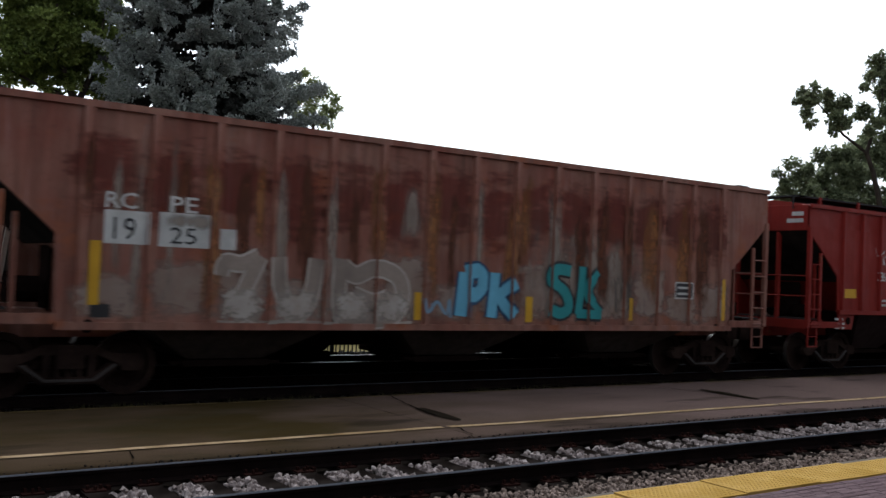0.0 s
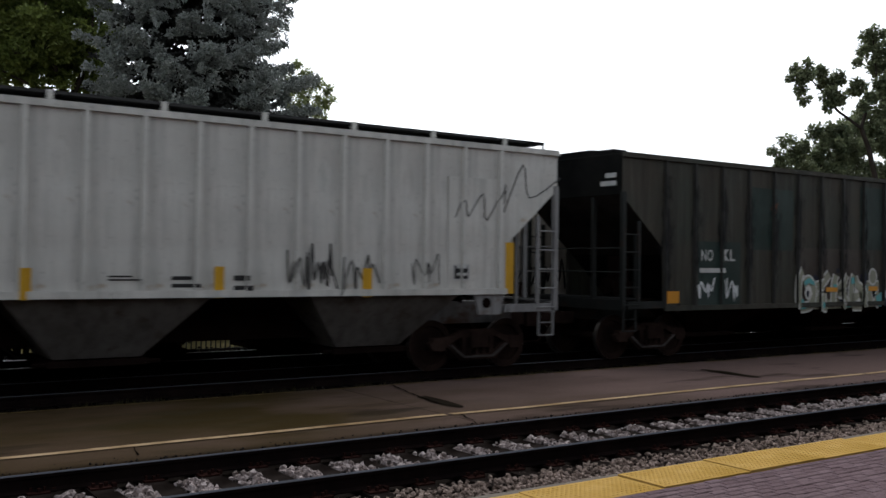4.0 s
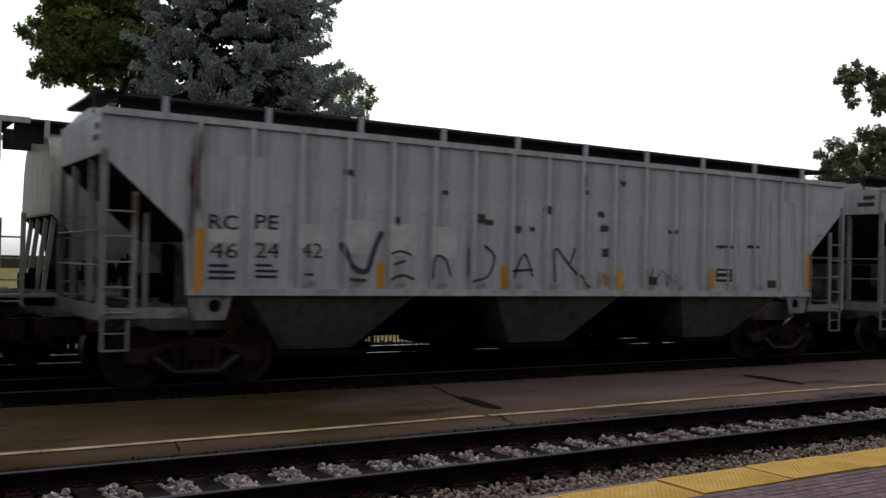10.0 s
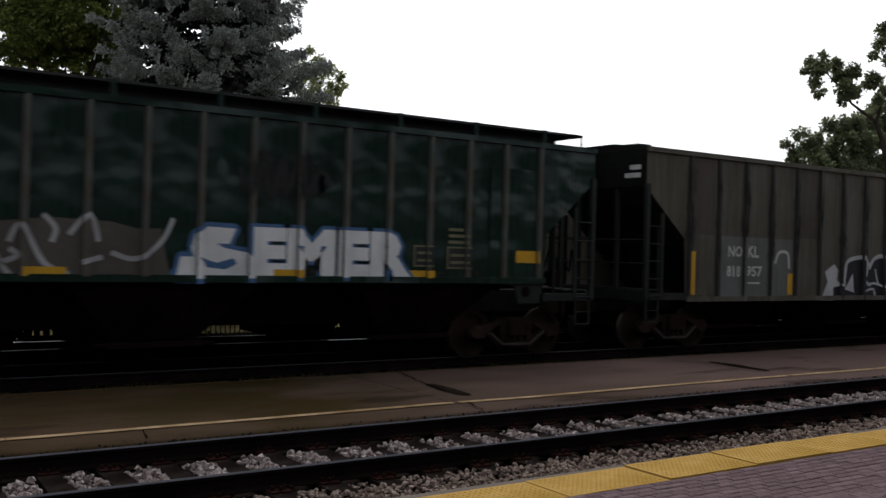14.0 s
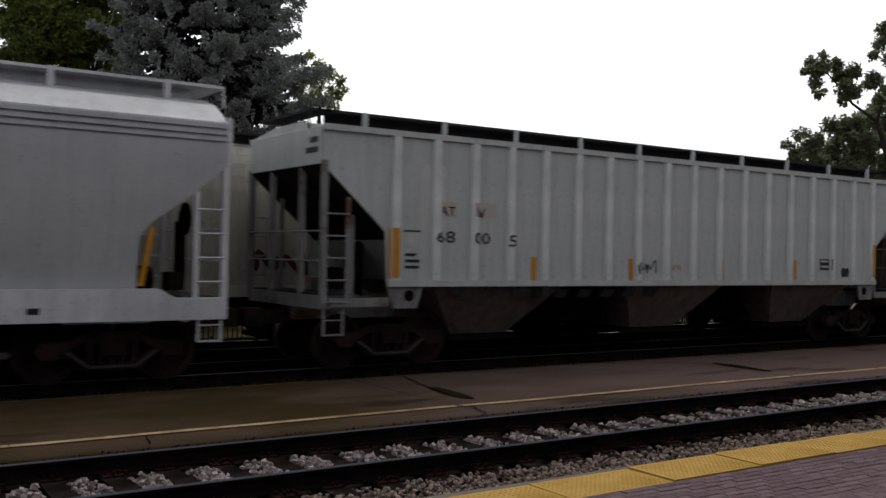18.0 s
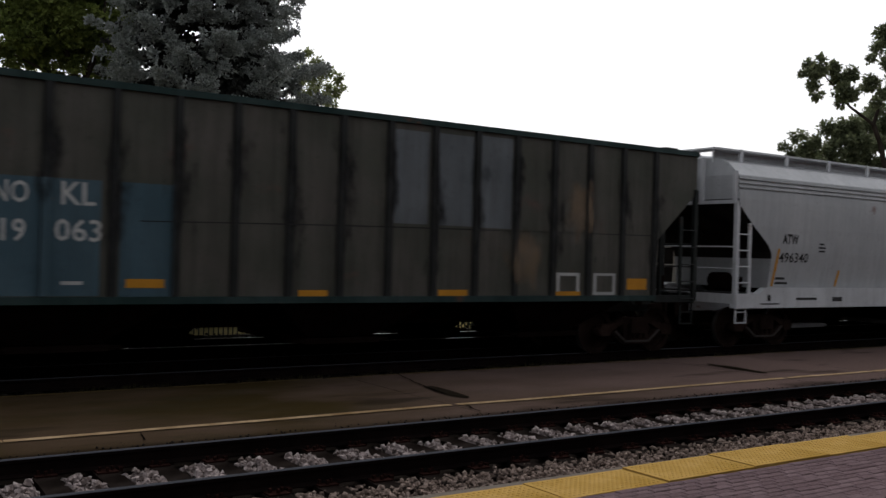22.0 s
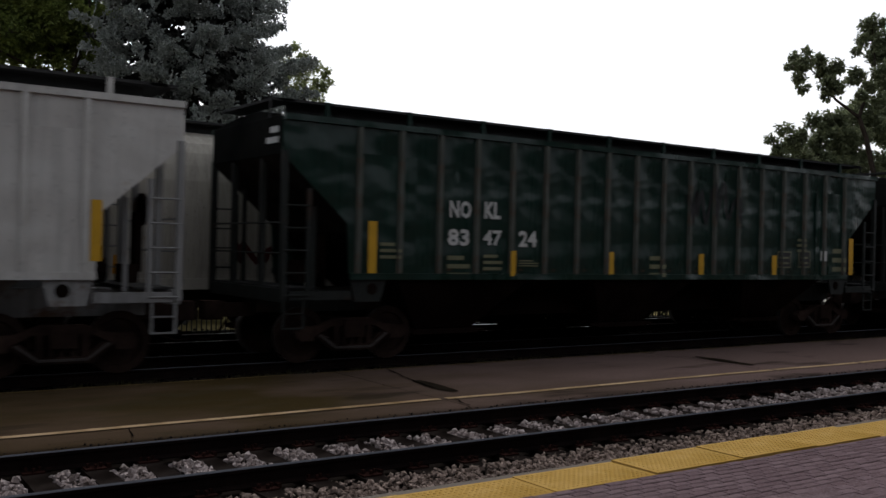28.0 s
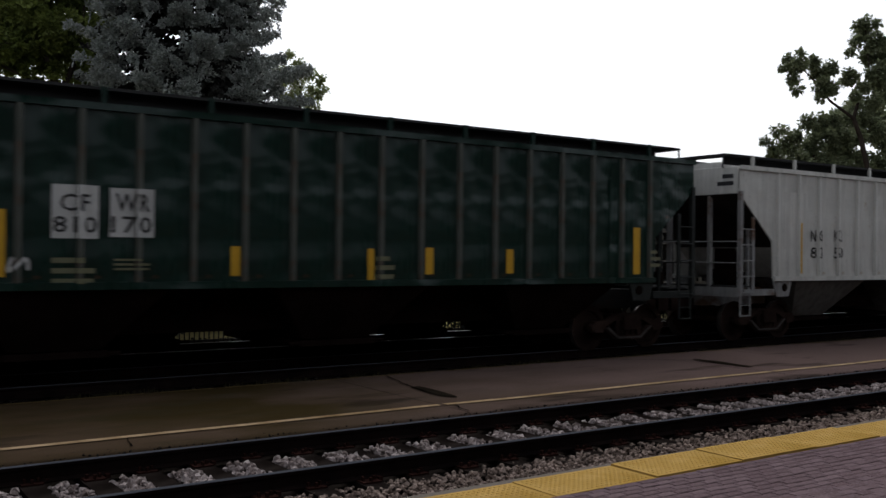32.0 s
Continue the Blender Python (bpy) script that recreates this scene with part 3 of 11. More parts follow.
def truck_meshes():
    if not TRUCK_PARTS:
        g = Geo()
        g.box(-0.2, 0.2, -1.2, 1.2, 0.42, 0.72)
        g.tube((0, 0, 0.72), (0, 0, 0.86), 0.2, 12)
        TRUCK_PARTS["bolster"] = g
        for s in (-1, 1):
            g = Geo()
            y0, y1 = (1.0 * s, 1.14 * s) if s > 0 else (1.14 * s, 1.0 * s)
            top = [(-1.1, 0.52), (-0.98, 0.6), (-0.62, 0.64), (-0.32, 0.76), (0.32, 0.76), (0.62, 0.64), (0.98, 0.6), (1.1, 0.52), (1.06, 0.42), (0.74, 0.46), (0.42, 0.62), (-0.42, 0.62), (-0.74, 0.46), (-1.06, 0.42)]
            g.prism(top, y0, y1)
            g.prism([(-0.74, 0.46), (-0.6, 0.5), (-0.3, 0.3), (-0.3, 0.19), (-0.42, 0.19)], y0, y1)
            g.prism([(0.74, 0.46), (0.42, 0.19), (0.3, 0.19), (0.3, 0.3), (0.6, 0.5)], y0, y1)
            g.prism([(-0.34, 0.19), (0.34, 0.19), (0.34, 0.29), (-0.34, 0.29)], y0, y1)
            for cx in (-0.32, 0.32):
                g.box(cx - 0.05, cx + 0.05, y0, y1, 0.27, 0.66)
            for cx in (-0.16, 0.0, 0.16):
                g.tube((cx, (y0 + y1) / 2, 0.29), (cx, (y0 + y1) / 2, 0.5), 0.055, 8)
            for cx in (-0.89, 0.89):
                g.box(cx - 0.14, cx + 0.14, y0 - 0.01, y1 + 0.01, 0.38, 0.62)
            TRUCK_PARTS["side_frame" + ("" if s < 0 else "_far")] = g
        g = Geo()
        for sx in (-1, 1):
            g.box(sx * 0.42 - 0.06, sx * 0.42 + 0.06, -0.95, 0.95, 0.42, 0.52)
        TRUCK_PARTS["brake_beam"] = g
        # an added light bar along the frame's lower V, as its highlight
        g = Geo()
        g.prism([(-0.68, 0.47), (-0.35, 0.23), (0.35, 0.23), (0.68, 0.47), (0.64, 0.49), (0.33, 0.265), (-0.33, 0.265), (-0.64, 0.49)], -1.18, -1.15)
        TRUCK_PARTS["brake_rod"] = g
        for k, g in list(TRUCK_PARTS.items()):
            ob = g.part(k, FRAME_GLINT if k == "brake_rod" else PAINT["truck"], None)
            TRUCK_PARTS[k] = ob.data
            bpy.data.objects.remove(ob)
    return TRUCK_PARTS


WHEELS = []


def add_trucks(car, tx=TRUCK_X):
    tm = truck_meshes()
    for sx in (-1, 1):
        t = new("truck", tm["bolster"])
        t.parent = car
        t.location = (sx * tx, 0, 0)
        for k in ("side_frame", "side_frame_far", "brake_beam", "brake_rod"):
            o = new("side_frame" if "side" in k else k, tm[k])
            o.parent = t
        for wx in (-0.89, 0.89):
            w = new("wheelset", wheelset_mesh())
            w.parent = t
            w.location = (wx, 0, WHEEL_R)
            WHEELS.append((car, w, sx * tx + wx))


def loft(levels, closed_top=True):
    """A body from levels (z, half width, end): quads for sides, ends, top and bottom."""
    v, f = [], []
    for z, w, e in levels:
        v += [(-e, -w, z), (e, -w, z), (e, w, z), (-e, w, z)]
    for k in range(len(levels) - 1):
        a, b = 4 * k, 4 * k + 4
        for i in range(4):
            j = (i + 1) % 4
            f.append((a + i, a + j, b + j, b + i))
    f.append((3, 2, 1, 0))
    k = 4 * (len(levels) - 1)
    f.append((k, k + 1, k + 2, k + 3))
    return v, f


def side_at(levels, z):
    zs = [q[0] for q in levels]
    return float(np.interp(z, zs, [q[1] for q in levels]))


def ladder(car, x, y, z0, z1, paint, width=0.42, along=True, rungs=7):
    """Two stiles and separate rungs, lying along the side or across the end."""
    d = (width / 2, 0) if along else (0, width / 2)
    lad = Geo().box(x - d[0] - 0.03, x - d[0] + 0.03, y - d[1] - 0.025, y - d[1] + 0.025, z0, z1).box(x + d[0] - 0.03, x + d[0] + 0.03, y + d[1] - 0.025, y + d[1] + 0.025, z0, z1).part("ladder", paint, car)
    first = None
    for i in range(rungs):
        z = z0 + (i + 0.5) * (z1 - z0) / rungs
        if first is None:
            first = Geo().tube((-d[0], -d[1], 0), (d[0], d[1], 0), 0.014, 5).part("rung", paint, lad)
            ob = first
        else:
            ob = new("rung", first.data)
            ob.parent = lad
        ob.location = (x, y, z)
    return lad


def stirrup(car, x, y, z0, z1, paint, w=0.4):
    g = Geo()
    for dx in (-w / 2, w / 2):
        g.box(x + dx - 0.02, x + dx + 0.02, y - 0.012, y + 0.012, z0, z1)
    g.box(x - w / 2, x + w / 2, y - 0.03, y + 0.03, z0, z0 + 0.025)
    g.box(x - w / 2, x + w / 2, y - 0.02, y + 0.02, (z0 + z1) / 2, (z0 + z1) / 2 + 0.02)
    return g.part("stirrup_step", paint, car)


def couplers(car):
    for s in (-1, 1):
        g = Geo().box(min(s * 8.3, s * 8.95), max(s * 8.3, s * 8.95), -0.09, 0.09, 0.74, 0.98)
        g.box(min(s * 8.95, s * 9.3), max(s * 8.95, s * 9.3), -0.16, 0.16, 0.7, 1.02)
        g.part("coupler", PAINT["truck"], car)
        h = Geo()
        p = [(s * 8.6, 0.3, 0.75), (s * 8.9, 0.32, 0.4), (s * 9.1, 0.2, 0.32), (s * 9.28, 0.1, 0.36)]
        for a, b in zip(p, p[1:]):
            h.tube(a, b, 0.025, 6)
        h.part("air_hose", PAINT["under"], car)


def hopper_bays(car, centres, top_w, bot_w, z_top, z_bot, paint, gate_paint, y_top=1.5, y_bot=0.75):
    for c in centres:
        v = []
        for z, w, y in ((z_bot, bot_w / 2, y_bot), (z_top, top_w / 2, y_top)):
            v += [(c - w, -y, z), (c + w, -y, z), (c + w, y, z), (c - w, y, z)]
        f = [(3, 2, 1, 0), (4, 5, 6, 7)] + [(i, (i + 1) % 4, (i + 1) % 4 + 4, i + 4) for i in range(4)]
        bay = obj_from("hopper_bay", v, f, paint, car)
        g = Geo().box(c - bot_w / 2 - 0.1, c + bot_w / 2 + 0.1, -y_bot - 0.08, y_bot + 0.08, z_bot - 0.12, z_bot - 0.02)
        g.tube((c - bot_w / 2 - 0.3, -y_bot - 0.02, z_bot - 0.07), (c + bot_w / 2 + 0.3, -y_bot - 0.02, z_bot - 0.07), 0.035, 6)
        g.part("outlet_gate", gate_paint, bay)


def running_boards(car, z, y, half, step, paint, deck, z_roof):
    """The walkway along both roof edges, on posts, with a crosswalk at each end."""
    for s in (-1, 1):
        a, b = (s * y, s * (y - 0.45)) if s < 0 else (s * (y - 0.45), s * y)
        rb = Geo().box(-half, half, a, b, z - 0.045, z).part("running_board", deck, car)
        n = int(2 * (half - 0.3) / step)
        first = None
        for i in range(n + 1):
            x = -(n * step) / 2 + i * step
            if first is None:
                first = Geo().box(-0.045, 0.045, s * y - 0.03, s * y + 0.03, z_roof - 0.03, z + 0.005).part("walkway_bracket", paint, rb)
                ob = first
            else:
                ob = new("walkway_bracket", first.data)
                ob.parent = rb
            ob.location = (x, 0, 0)
    for s in (-1, 1):
        g = Geo().box(s * half - 0.3, s * half + 0.12, -y, y, z - 0.05, z - 0.005) if s > 0 else Geo().box(s * half - 0.12, s * half + 0.3, -y, y, z - 0.05, z - 0.005)
        g.tube((s * (half + 0.12), -y + 0.05, z), (s * (half + 0.14), -y + 0.05, z - 0.35), 0.02, 5)
        g.part("crosswalk", deck, car)
    first, x = None, -half + 0.9
    while x < half - 1.0:
        if first is None:
            hg = Geo().box(-0.58, 0.58, -0.34, 0.34, z_roof, z - 0.1)
            for q in (-0.45, 0.45):
                hg.box(q - 0.03, q + 0.03, -0.38, 0.38, z - 0.1, z - 0.06)
            first = hg.part("roof_hatch", paint, car)
            ob = first
        else:
            ob = new("roof_hatch", first.data)
            ob.parent = car
        ob.location = (x + 0.58, 0, 0)
        x += 1.3
    for s in (-1, 1):
        y0, y1 = sorted((s * (y - 0.42), s * (y - 0.36)))
        Geo().box(-half + 0.3, half - 0.3, y0, y1, z_roof - 0.1, z - 0.03).part("walkway_angle", deck, car)


def shear_plate(car, paint, x, z_low=1.08, z_high=1.5):
    """The bolster web with a dark disc for its round jacking hole, at each corner of the car."""
    for sx in (-1, 1):
        for sy in (-1, 1):
            pts = [(0.0, z_high), (-0.75, z_high), (-0.62, z_low), (-0.12, z_low)]
            poly = [(sx * (x + a), z) for a, z in pts]
            if sx < 0:
                poly = poly[::-1]
            y0, y1 = sorted((sy * 1.5, sy * 1.54))
            sp = Geo().prism(poly, y0, y1).part("shear_plate", paint, car)
            if sy < 0:
                # no opening is cut: the disc's dark colour is the shade inside it
                Geo().tube((sx * (x - 0.45), -1.55, (z_low + z_high) / 2), (sx * (x - 0.45), -1.535, (z_low + z_high) / 2), 0.1, 14).part("jacking_hole", PAINT["under"], sp)


def end_gear(car, paint, z_sill=1.12, z_post=3.55, end_in=1.3, stile=2.95, rungs=5, header=False, inner=True, braces=True, steps=True):
    """End sills, corner posts, ladders, brake gear and steps at both ends."""
    d = HALF - 8.55
    for sx in (-1, 1):
        sill = Geo().box(min(sx * (8.55 + d), sx * (8.4 + d)), max(sx * (8.55 + d), sx * (8.4 + d)), -1.52, 1.52, z_sill - 0.05, z_sill + 0.17)
        sill.box(min(sx * (8.4 + d), sx * (8.55 + d - end_in)), max(sx * (8.4 + d), sx * (8.55 + d - end_in)), -1.56, -1.46, z_sill - 0.02, z_sill + 0.13)
        sill.box(min(sx * (8.4 + d), sx * (8.55 + d - end_in)), max(sx * (8.4 + d), sx * (8.55 + d - end_in)), 1.46, 1.56, z_sill - 0.02, z_sill + 0.13)
        sill.box(min(sx * (8.4 + d), sx * (5.9 + d)), max(sx * (8.4 + d), sx * (5.9 + d)), -0.3, 0.3, 0.82, 1.25)
        sill.part("end_sill", paint, car)
        Geo().box(min(sx * (8.5 + d), sx * (7.9 + d)), max(sx * (8.5 + d), sx * (7.9 + d)), -1.4, 1.4, z_sill + 0.17, z_sill + 0.2).part("end_platform", PAINT["deck"], car)
        if braces:
            Geo().box(sx * (7.12 + d) - 0.03, sx * (7.12 + d) + 0.03, -0.32, 0.32, z_sill + 0.1, 2.3).part("end_bulkhead", PAINT["under"], car)
        for sy in (-1, 1):
            post = Geo().box(sx * (8.51 + d) - 0.05, sx * (8.51 + d) + 0.05, sy * 1.53 - 0.045, sy * 1.53 + 0.045, z_sill, z_post).part("corner_post", paint, car)
            if inner:
                Geo().box(sx * (8.48 + d) - 0.05, sx * (8.48 + d) + 0.05, sy * 0.62 - 0.04, sy * 0.62 + 0.04, z_sill, z_post - 0.05).part("end_post", paint, car)
            # the side ladder: an inner stile, and rungs to the corner post
            lad = Geo().box(sx * (8.06 + d) - 0.04, sx * (8.06 + d) + 0.04, sy * 1.54 - 0.025, sy * 1.54 + 0.025, z_sill - 0.02, stile).part("ladder", paint, car)
            first = None
            for k in range(rungs):
                if first is None:
                    first = Geo().tube((sx * (8.06 + d), sy * 1.575, 0), (sx * (8.51 + d), sy * 1.575, 0), 0.016, 5).part("rung", paint, lad)
                    ob = first
                else:
                    ob = new("rung", first.data)
                    ob.parent = lad
                ob.location = (0, 0, z_sill + 0.06 + 0.37 * k)
            if header:
                Geo().box(min(sx * (8.56 + d), sx * (8.0 + d)), max(sx * (8.56 + d), sx * (8.0 + d)), sy * 1.53 - 0.05, sy * 1.53 + 0.05, z_post, z_post + 0.1).part("ladder_header", paint, car)
        if header:
            Geo().box(sx * (8.51 + d) - 0.05, sx * (8.51 + d) + 0.05, -1.48, 1.48, z_post, z_post + 0.1).part("end_header", paint, car)
        if steps:
            stirrup(car, sx * (8.3 + d), -1.52, z_sill - 0.5, z_sill, paint, 0.36)
        for z in (z_sill + 1.25, z_sill + 0.75):
            Geo().tube((sx * (8.57 + d), -1.5, z), (sx * (8.57 + d), 1.5, z), 0.016, 5).part("grab_iron", paint, car)
        for bx, by in ((7.8, -1.2), (8.12, 1.0)) if inner and braces else ():
            Geo().box(sx * (bx + d) - 0.035, sx * (bx + d) + 0.035, by - 0.03, by + 0.03, z_sill, min(z_post - 0.1, z_sill + 1.9 - (8.12 - bx) * 1.1)).part("slope_brace", paint, car)
        Geo().tube((sx * (7.75 + d), -0.25, 1.55), (sx * (7.25 + d), -0.25, 1.55), 0.2, 10).part("air_reservoir", PAINT["under"], car)
        Geo().box(sx * (7.9 + d) - 0.12, sx * (7.9 + d) + 0.12, -1.15, -0.75, 1.38, 1.66).part("brake_valve", PAINT["under"], car)
        if sx > 0 and braces:
            br = Geo().tube((sx * (8.5 + d), 0.4, 2.55), (sx * (8.56 + d), 0.4, 2.55), 0.28, 14)
            br.box(sx * (8.45 + d) - 0.06, sx * (8.45 + d) + 0.06, 0.28, 0.52, 1.5, 2.5)
            br.part("hand_brake", PAINT["under"], car)


def end_plate(car, x, z, back, ink, y0=-1.46, y1=-0.72, h=0.42):
    """A number panel on the end sheet, its figures too small to read."""
    for sx in (-1, 1):
        q = sx * x
        if back:
            obj_from("end_number_panel", [(q, y0, z), (q, y1, z), (q, y1, z + h), (q, y0, z + h)], [(0, 1, 2, 3) if sx > 0 else (3, 2, 1, 0)], back, car)
        for k, w in ((0, 0.8), (1, 0.55)):
            za = z + 0.07 + 0.17 * k
            obj_from("end_stencil", [(q + sx * 0.004, y0 + 0.1, za), (q + sx * 0.004, y0 + 0.1 + (y1 - y0 - 0.15) * w, za), (q + sx * 0.004, y0 + 0.1 + (y1 - y0 - 0.15) * w, za + 0.1), (q + sx * 0.004, y0 + 0.1, za + 0.1)], [(0, 1, 2, 3) if sx > 0 else (3, 2, 1, 0)], ink, car)


# slope sheets: grime, darkened further for the shade under the overhang
SLOPE_SHADE_GRIME = plain("shaded_grimy_slope_sheet", (0.022, 0.02, 0.019), 0.85, vary=0.5, scale=4, second=(0.035, 0.03, 0.027))


DARK_END = plain("near_black_end_sheet", (0.008, 0.009, 0.009), 0.8, vary=0.4, scale=4, second=(0.014, 0.014, 0.013))
GROUP = "cars of the freight train"


def shaded_grimy_ends(body, z_high):
    """The sloping end sheets under the overhang wear soot and rust, coloured darker for the shade there."""
    body.data.materials.append(SLOPE_SHADE_GRIME)
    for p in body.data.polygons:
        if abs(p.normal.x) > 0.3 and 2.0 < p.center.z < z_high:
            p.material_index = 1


def dented_panels(car, paint, ribs, span, z_bot, z_top, depth):
    """The side sheet in one piece between each pair of ribs, pushed in by years of loading: two shallow dents in each."""
    rng = random.Random(len(TRAIN) + 3)
    xs = [-span / 2 + span * i / (ribs - 1) for i in range(ribs)]
    step, nx, nz = xs[1] - xs[0], 8, 22
    kinds = []
    for k in range(6):
        dent = []
        for zc, tall, deep in ((0.72, 0.17, 1.0), (0.38, 0.2, 0.75), (0.1, 0.1, 0.3)):
            dent.append((zc + rng.uniform(-0.04, 0.04), tall * rng.uniform(0.8, 1.2), deep * rng.uniform(0.6, 1.25), rng.uniform(-0.12, 0.12)))
        pv, pf = [], []
        for i in range(nx + 1):
            for j in range(nz + 1):
                u, w = i / nx, j / nz
                d = 0.0
                for zc, tall, deep, off in dent:
                    d += deep * math.exp(-((w - zc) / tall) ** 2) * math.exp(-((u - 0.5 - off) / 0.3) ** 2)
                d *= min(1, 6 * w, 6 * (1 - w)) * min(1, 6 * u, 6 * (1 - u))
                pv.append(((u - 0.5) * step, -1.53 + depth * d, z_bot + (z_top - z_bot) * w))
        for i in range(nx):
            for j in range(nz):
                q = i * (nz + 1) + j
                pf.append((q, q + nz + 1, q + nz + 2, q + 1))
        kinds.append((pv, pf))
    made = {}
    for i in range(ribs - 1):
        k = rng.randrange(6)
        if k not in made:
            ob = made[k] = obj_from("side_panel", kinds[k][0], kinds[k][1], paint, car, smooth=True)
        else:
            ob = new("side_panel", made[k].data)
            ob.parent = car
        ob.location = ((xs[i] + xs[i + 1]) / 2, 0, 0)
    for sx in (-1, 1):
        x0, x1 = sorted((sx * span / 2, sx * HALF))
        obj_from("side_panel", [(x0, -1.53, 3.45), (x1, -1.53, 3.45), (x1, -1.53, z_top), (x0, -1.53, z_top)], [(0, 1, 2, 3)], paint, car)


def ribbed_hopper(label, paint, rib_paint=None, ribs=18, span=14.25, rib_w=0.11, z_bot=1.5, z_top=4.12, walkway=True, under=None, trim=None, deck=None, bays=(-4.75, 0, 4.75), roof=0.16, walk_h=0.34, dents=0.0, sooty_end=False, slope_z=3.5, sheet_low=2.4, plate=None, plate_ink=None, end_trim=None, half=8.55, marks=0.0):
    """A covered hopper with ribbed sides; marks is how far its markings are drawn off its middle."""
    global HALF
    HALF = half
    plate_ink = plate_ink or PAINT["black_mark"]
    car = thing("hopper_car", label, "freight car", GROUP)
    rib_paint, trim, under = rib_paint or paint, trim or paint, under or PAINT["under"]
    levels = [(z_bot, 1.53, HALF - (slope_z - z_bot) * 1.1), (slope_z, 1.53, HALF), (z_top, 1.53, HALF), (z_top + 0.02, 1.5, HALF - 0.02), (z_top + roof, 0.5, HALF - 0.05)]
    v, f = loft(levels)
    if dents:
        v = [(x, y + 0.05 if y < -1.2 else y, z) for x, y, z in v]
    body = obj_from("body", v, f, paint, car)
    if dents:
        dented_panels(car, paint, ribs, span, z_bot, z_top, dents)
    # on some cars the end faces take a near-black colour
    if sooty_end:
        body.data.materials.append(DARK_END)
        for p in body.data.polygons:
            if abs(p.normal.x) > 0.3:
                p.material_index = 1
    # side sheets run past the slope at both ends
    for sx in (-1, 1):
        for sy in (-1, 1):
            poly = [(HALF - 2.6, z_bot), (HALF - 1.27, z_bot), (HALF - 1.22, sheet_low), (HALF, slope_z - 0.02), (HALF, slope_z + 0.1), (HALF - 2.6, slope_z + 0.1)]
            poly = [(sx * x, z) for x, z in poly]
            if sx < 0:
                poly = poly[::-1]
            y0, y1 = sorted((sy * 1.5, sy * 1.534))
            Geo().prism(poly, y0, y1).part("side_sheet", paint, car)
    # a thin dark overlay on each slope paints in the overhang's shade
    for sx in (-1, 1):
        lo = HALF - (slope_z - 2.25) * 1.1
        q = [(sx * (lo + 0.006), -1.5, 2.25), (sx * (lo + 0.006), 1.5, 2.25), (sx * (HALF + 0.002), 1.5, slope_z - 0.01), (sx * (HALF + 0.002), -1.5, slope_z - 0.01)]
        obj_from("slope_sheet", q, [(0, 1, 2, 3) if sx > 0 else (3, 2, 1, 0)], SLOPE_SHADE_GRIME, car, "sloping end sheet, grimy and darkened for its shade")
    for sy in (-1, 1):
        y0, y1 = sorted((sy * 1.53, sy * 1.6))
        Geo().box(-HALF, HALF, y0, y1, z_top - 0.07, z_top + 0.03).part("top_chord", trim, car)
        Geo().box(-HALF + 1.27, HALF - 1.27, y0, y1 - 0.015 * sy if sy > 0 else y1, z_bot - 0.06, z_bot + 0.05).part("side_sill", trim, car)
        first = None
        for i in range(ribs):
            x = -span / 2 + span * i / (ribs - 1)
            if first is None:
                a, b = rib_w / 2, rib_w / 2 - 0.02
                ys = (sy * 1.53, sy * 1.6)
                first = obj_from("rib", [(-a, ys[0], z_bot + 0.05), (a, ys[0], z_bot + 0.05), (b, ys[1], z_bot + 0.05), (-b, ys[1], z_bot + 0.05), (-a, ys[0], z_top - 0.07), (a, ys[0], z_top - 0.07), (b, ys[1], z_top - 0.07), (-b, ys[1], z_top - 0.07)], [(0, 1, 5, 4), (1, 2, 6, 5), (2, 3, 7, 6), (3, 0, 4, 7)], rib_paint, car)
                ob = first
            else:
                ob = new("rib", first.data)
                ob.parent = car
            ob.location = (x, 0, 0)
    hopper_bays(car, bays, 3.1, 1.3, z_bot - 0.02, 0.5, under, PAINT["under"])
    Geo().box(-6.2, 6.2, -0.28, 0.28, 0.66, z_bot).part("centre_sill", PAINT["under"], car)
    if walkway:
        running_boards(car, z_top + walk_h, 1.12, HALF - 0.1, span / (ribs - 1) * 2, trim, deck or PAINT["deck"], z_top + 0.05)
    else:
        for s in (-1, 1):
            Geo().box(s * (HALF - 0.35) - 0.2, s * (HALF - 0.35) + 0.2, -1.1, 1.1, z_top + 0.1, z_top + 0.14).part("crosswalk", PAINT["deck"], car)
        Geo().box(-HALF + 0.8, HALF - 0.8, -0.35, 0.35, z_top + roof - 0.02, z_top + roof + 0.03).part("roof_hatch", trim, car)
    end_gear(car, end_trim or trim)
    end_plate(car, HALF + 0.004, slope_z + 0.12, plate, plate_ink, h=0.42)
    shear_plate(car, end_trim or trim, HALF - 1.27, 1.06, z_bot)
    couplers(car)
    add_trucks(car)
    pos = [-span / 2 + span * i / (ribs - 1) for i in range(ribs)]
    car_info[car.name] = dict(levels=levels, ribs=pos, rib_w=rib_w, marks=marks, half=half)
    HALF = 8.55
    return car


car_info = {}


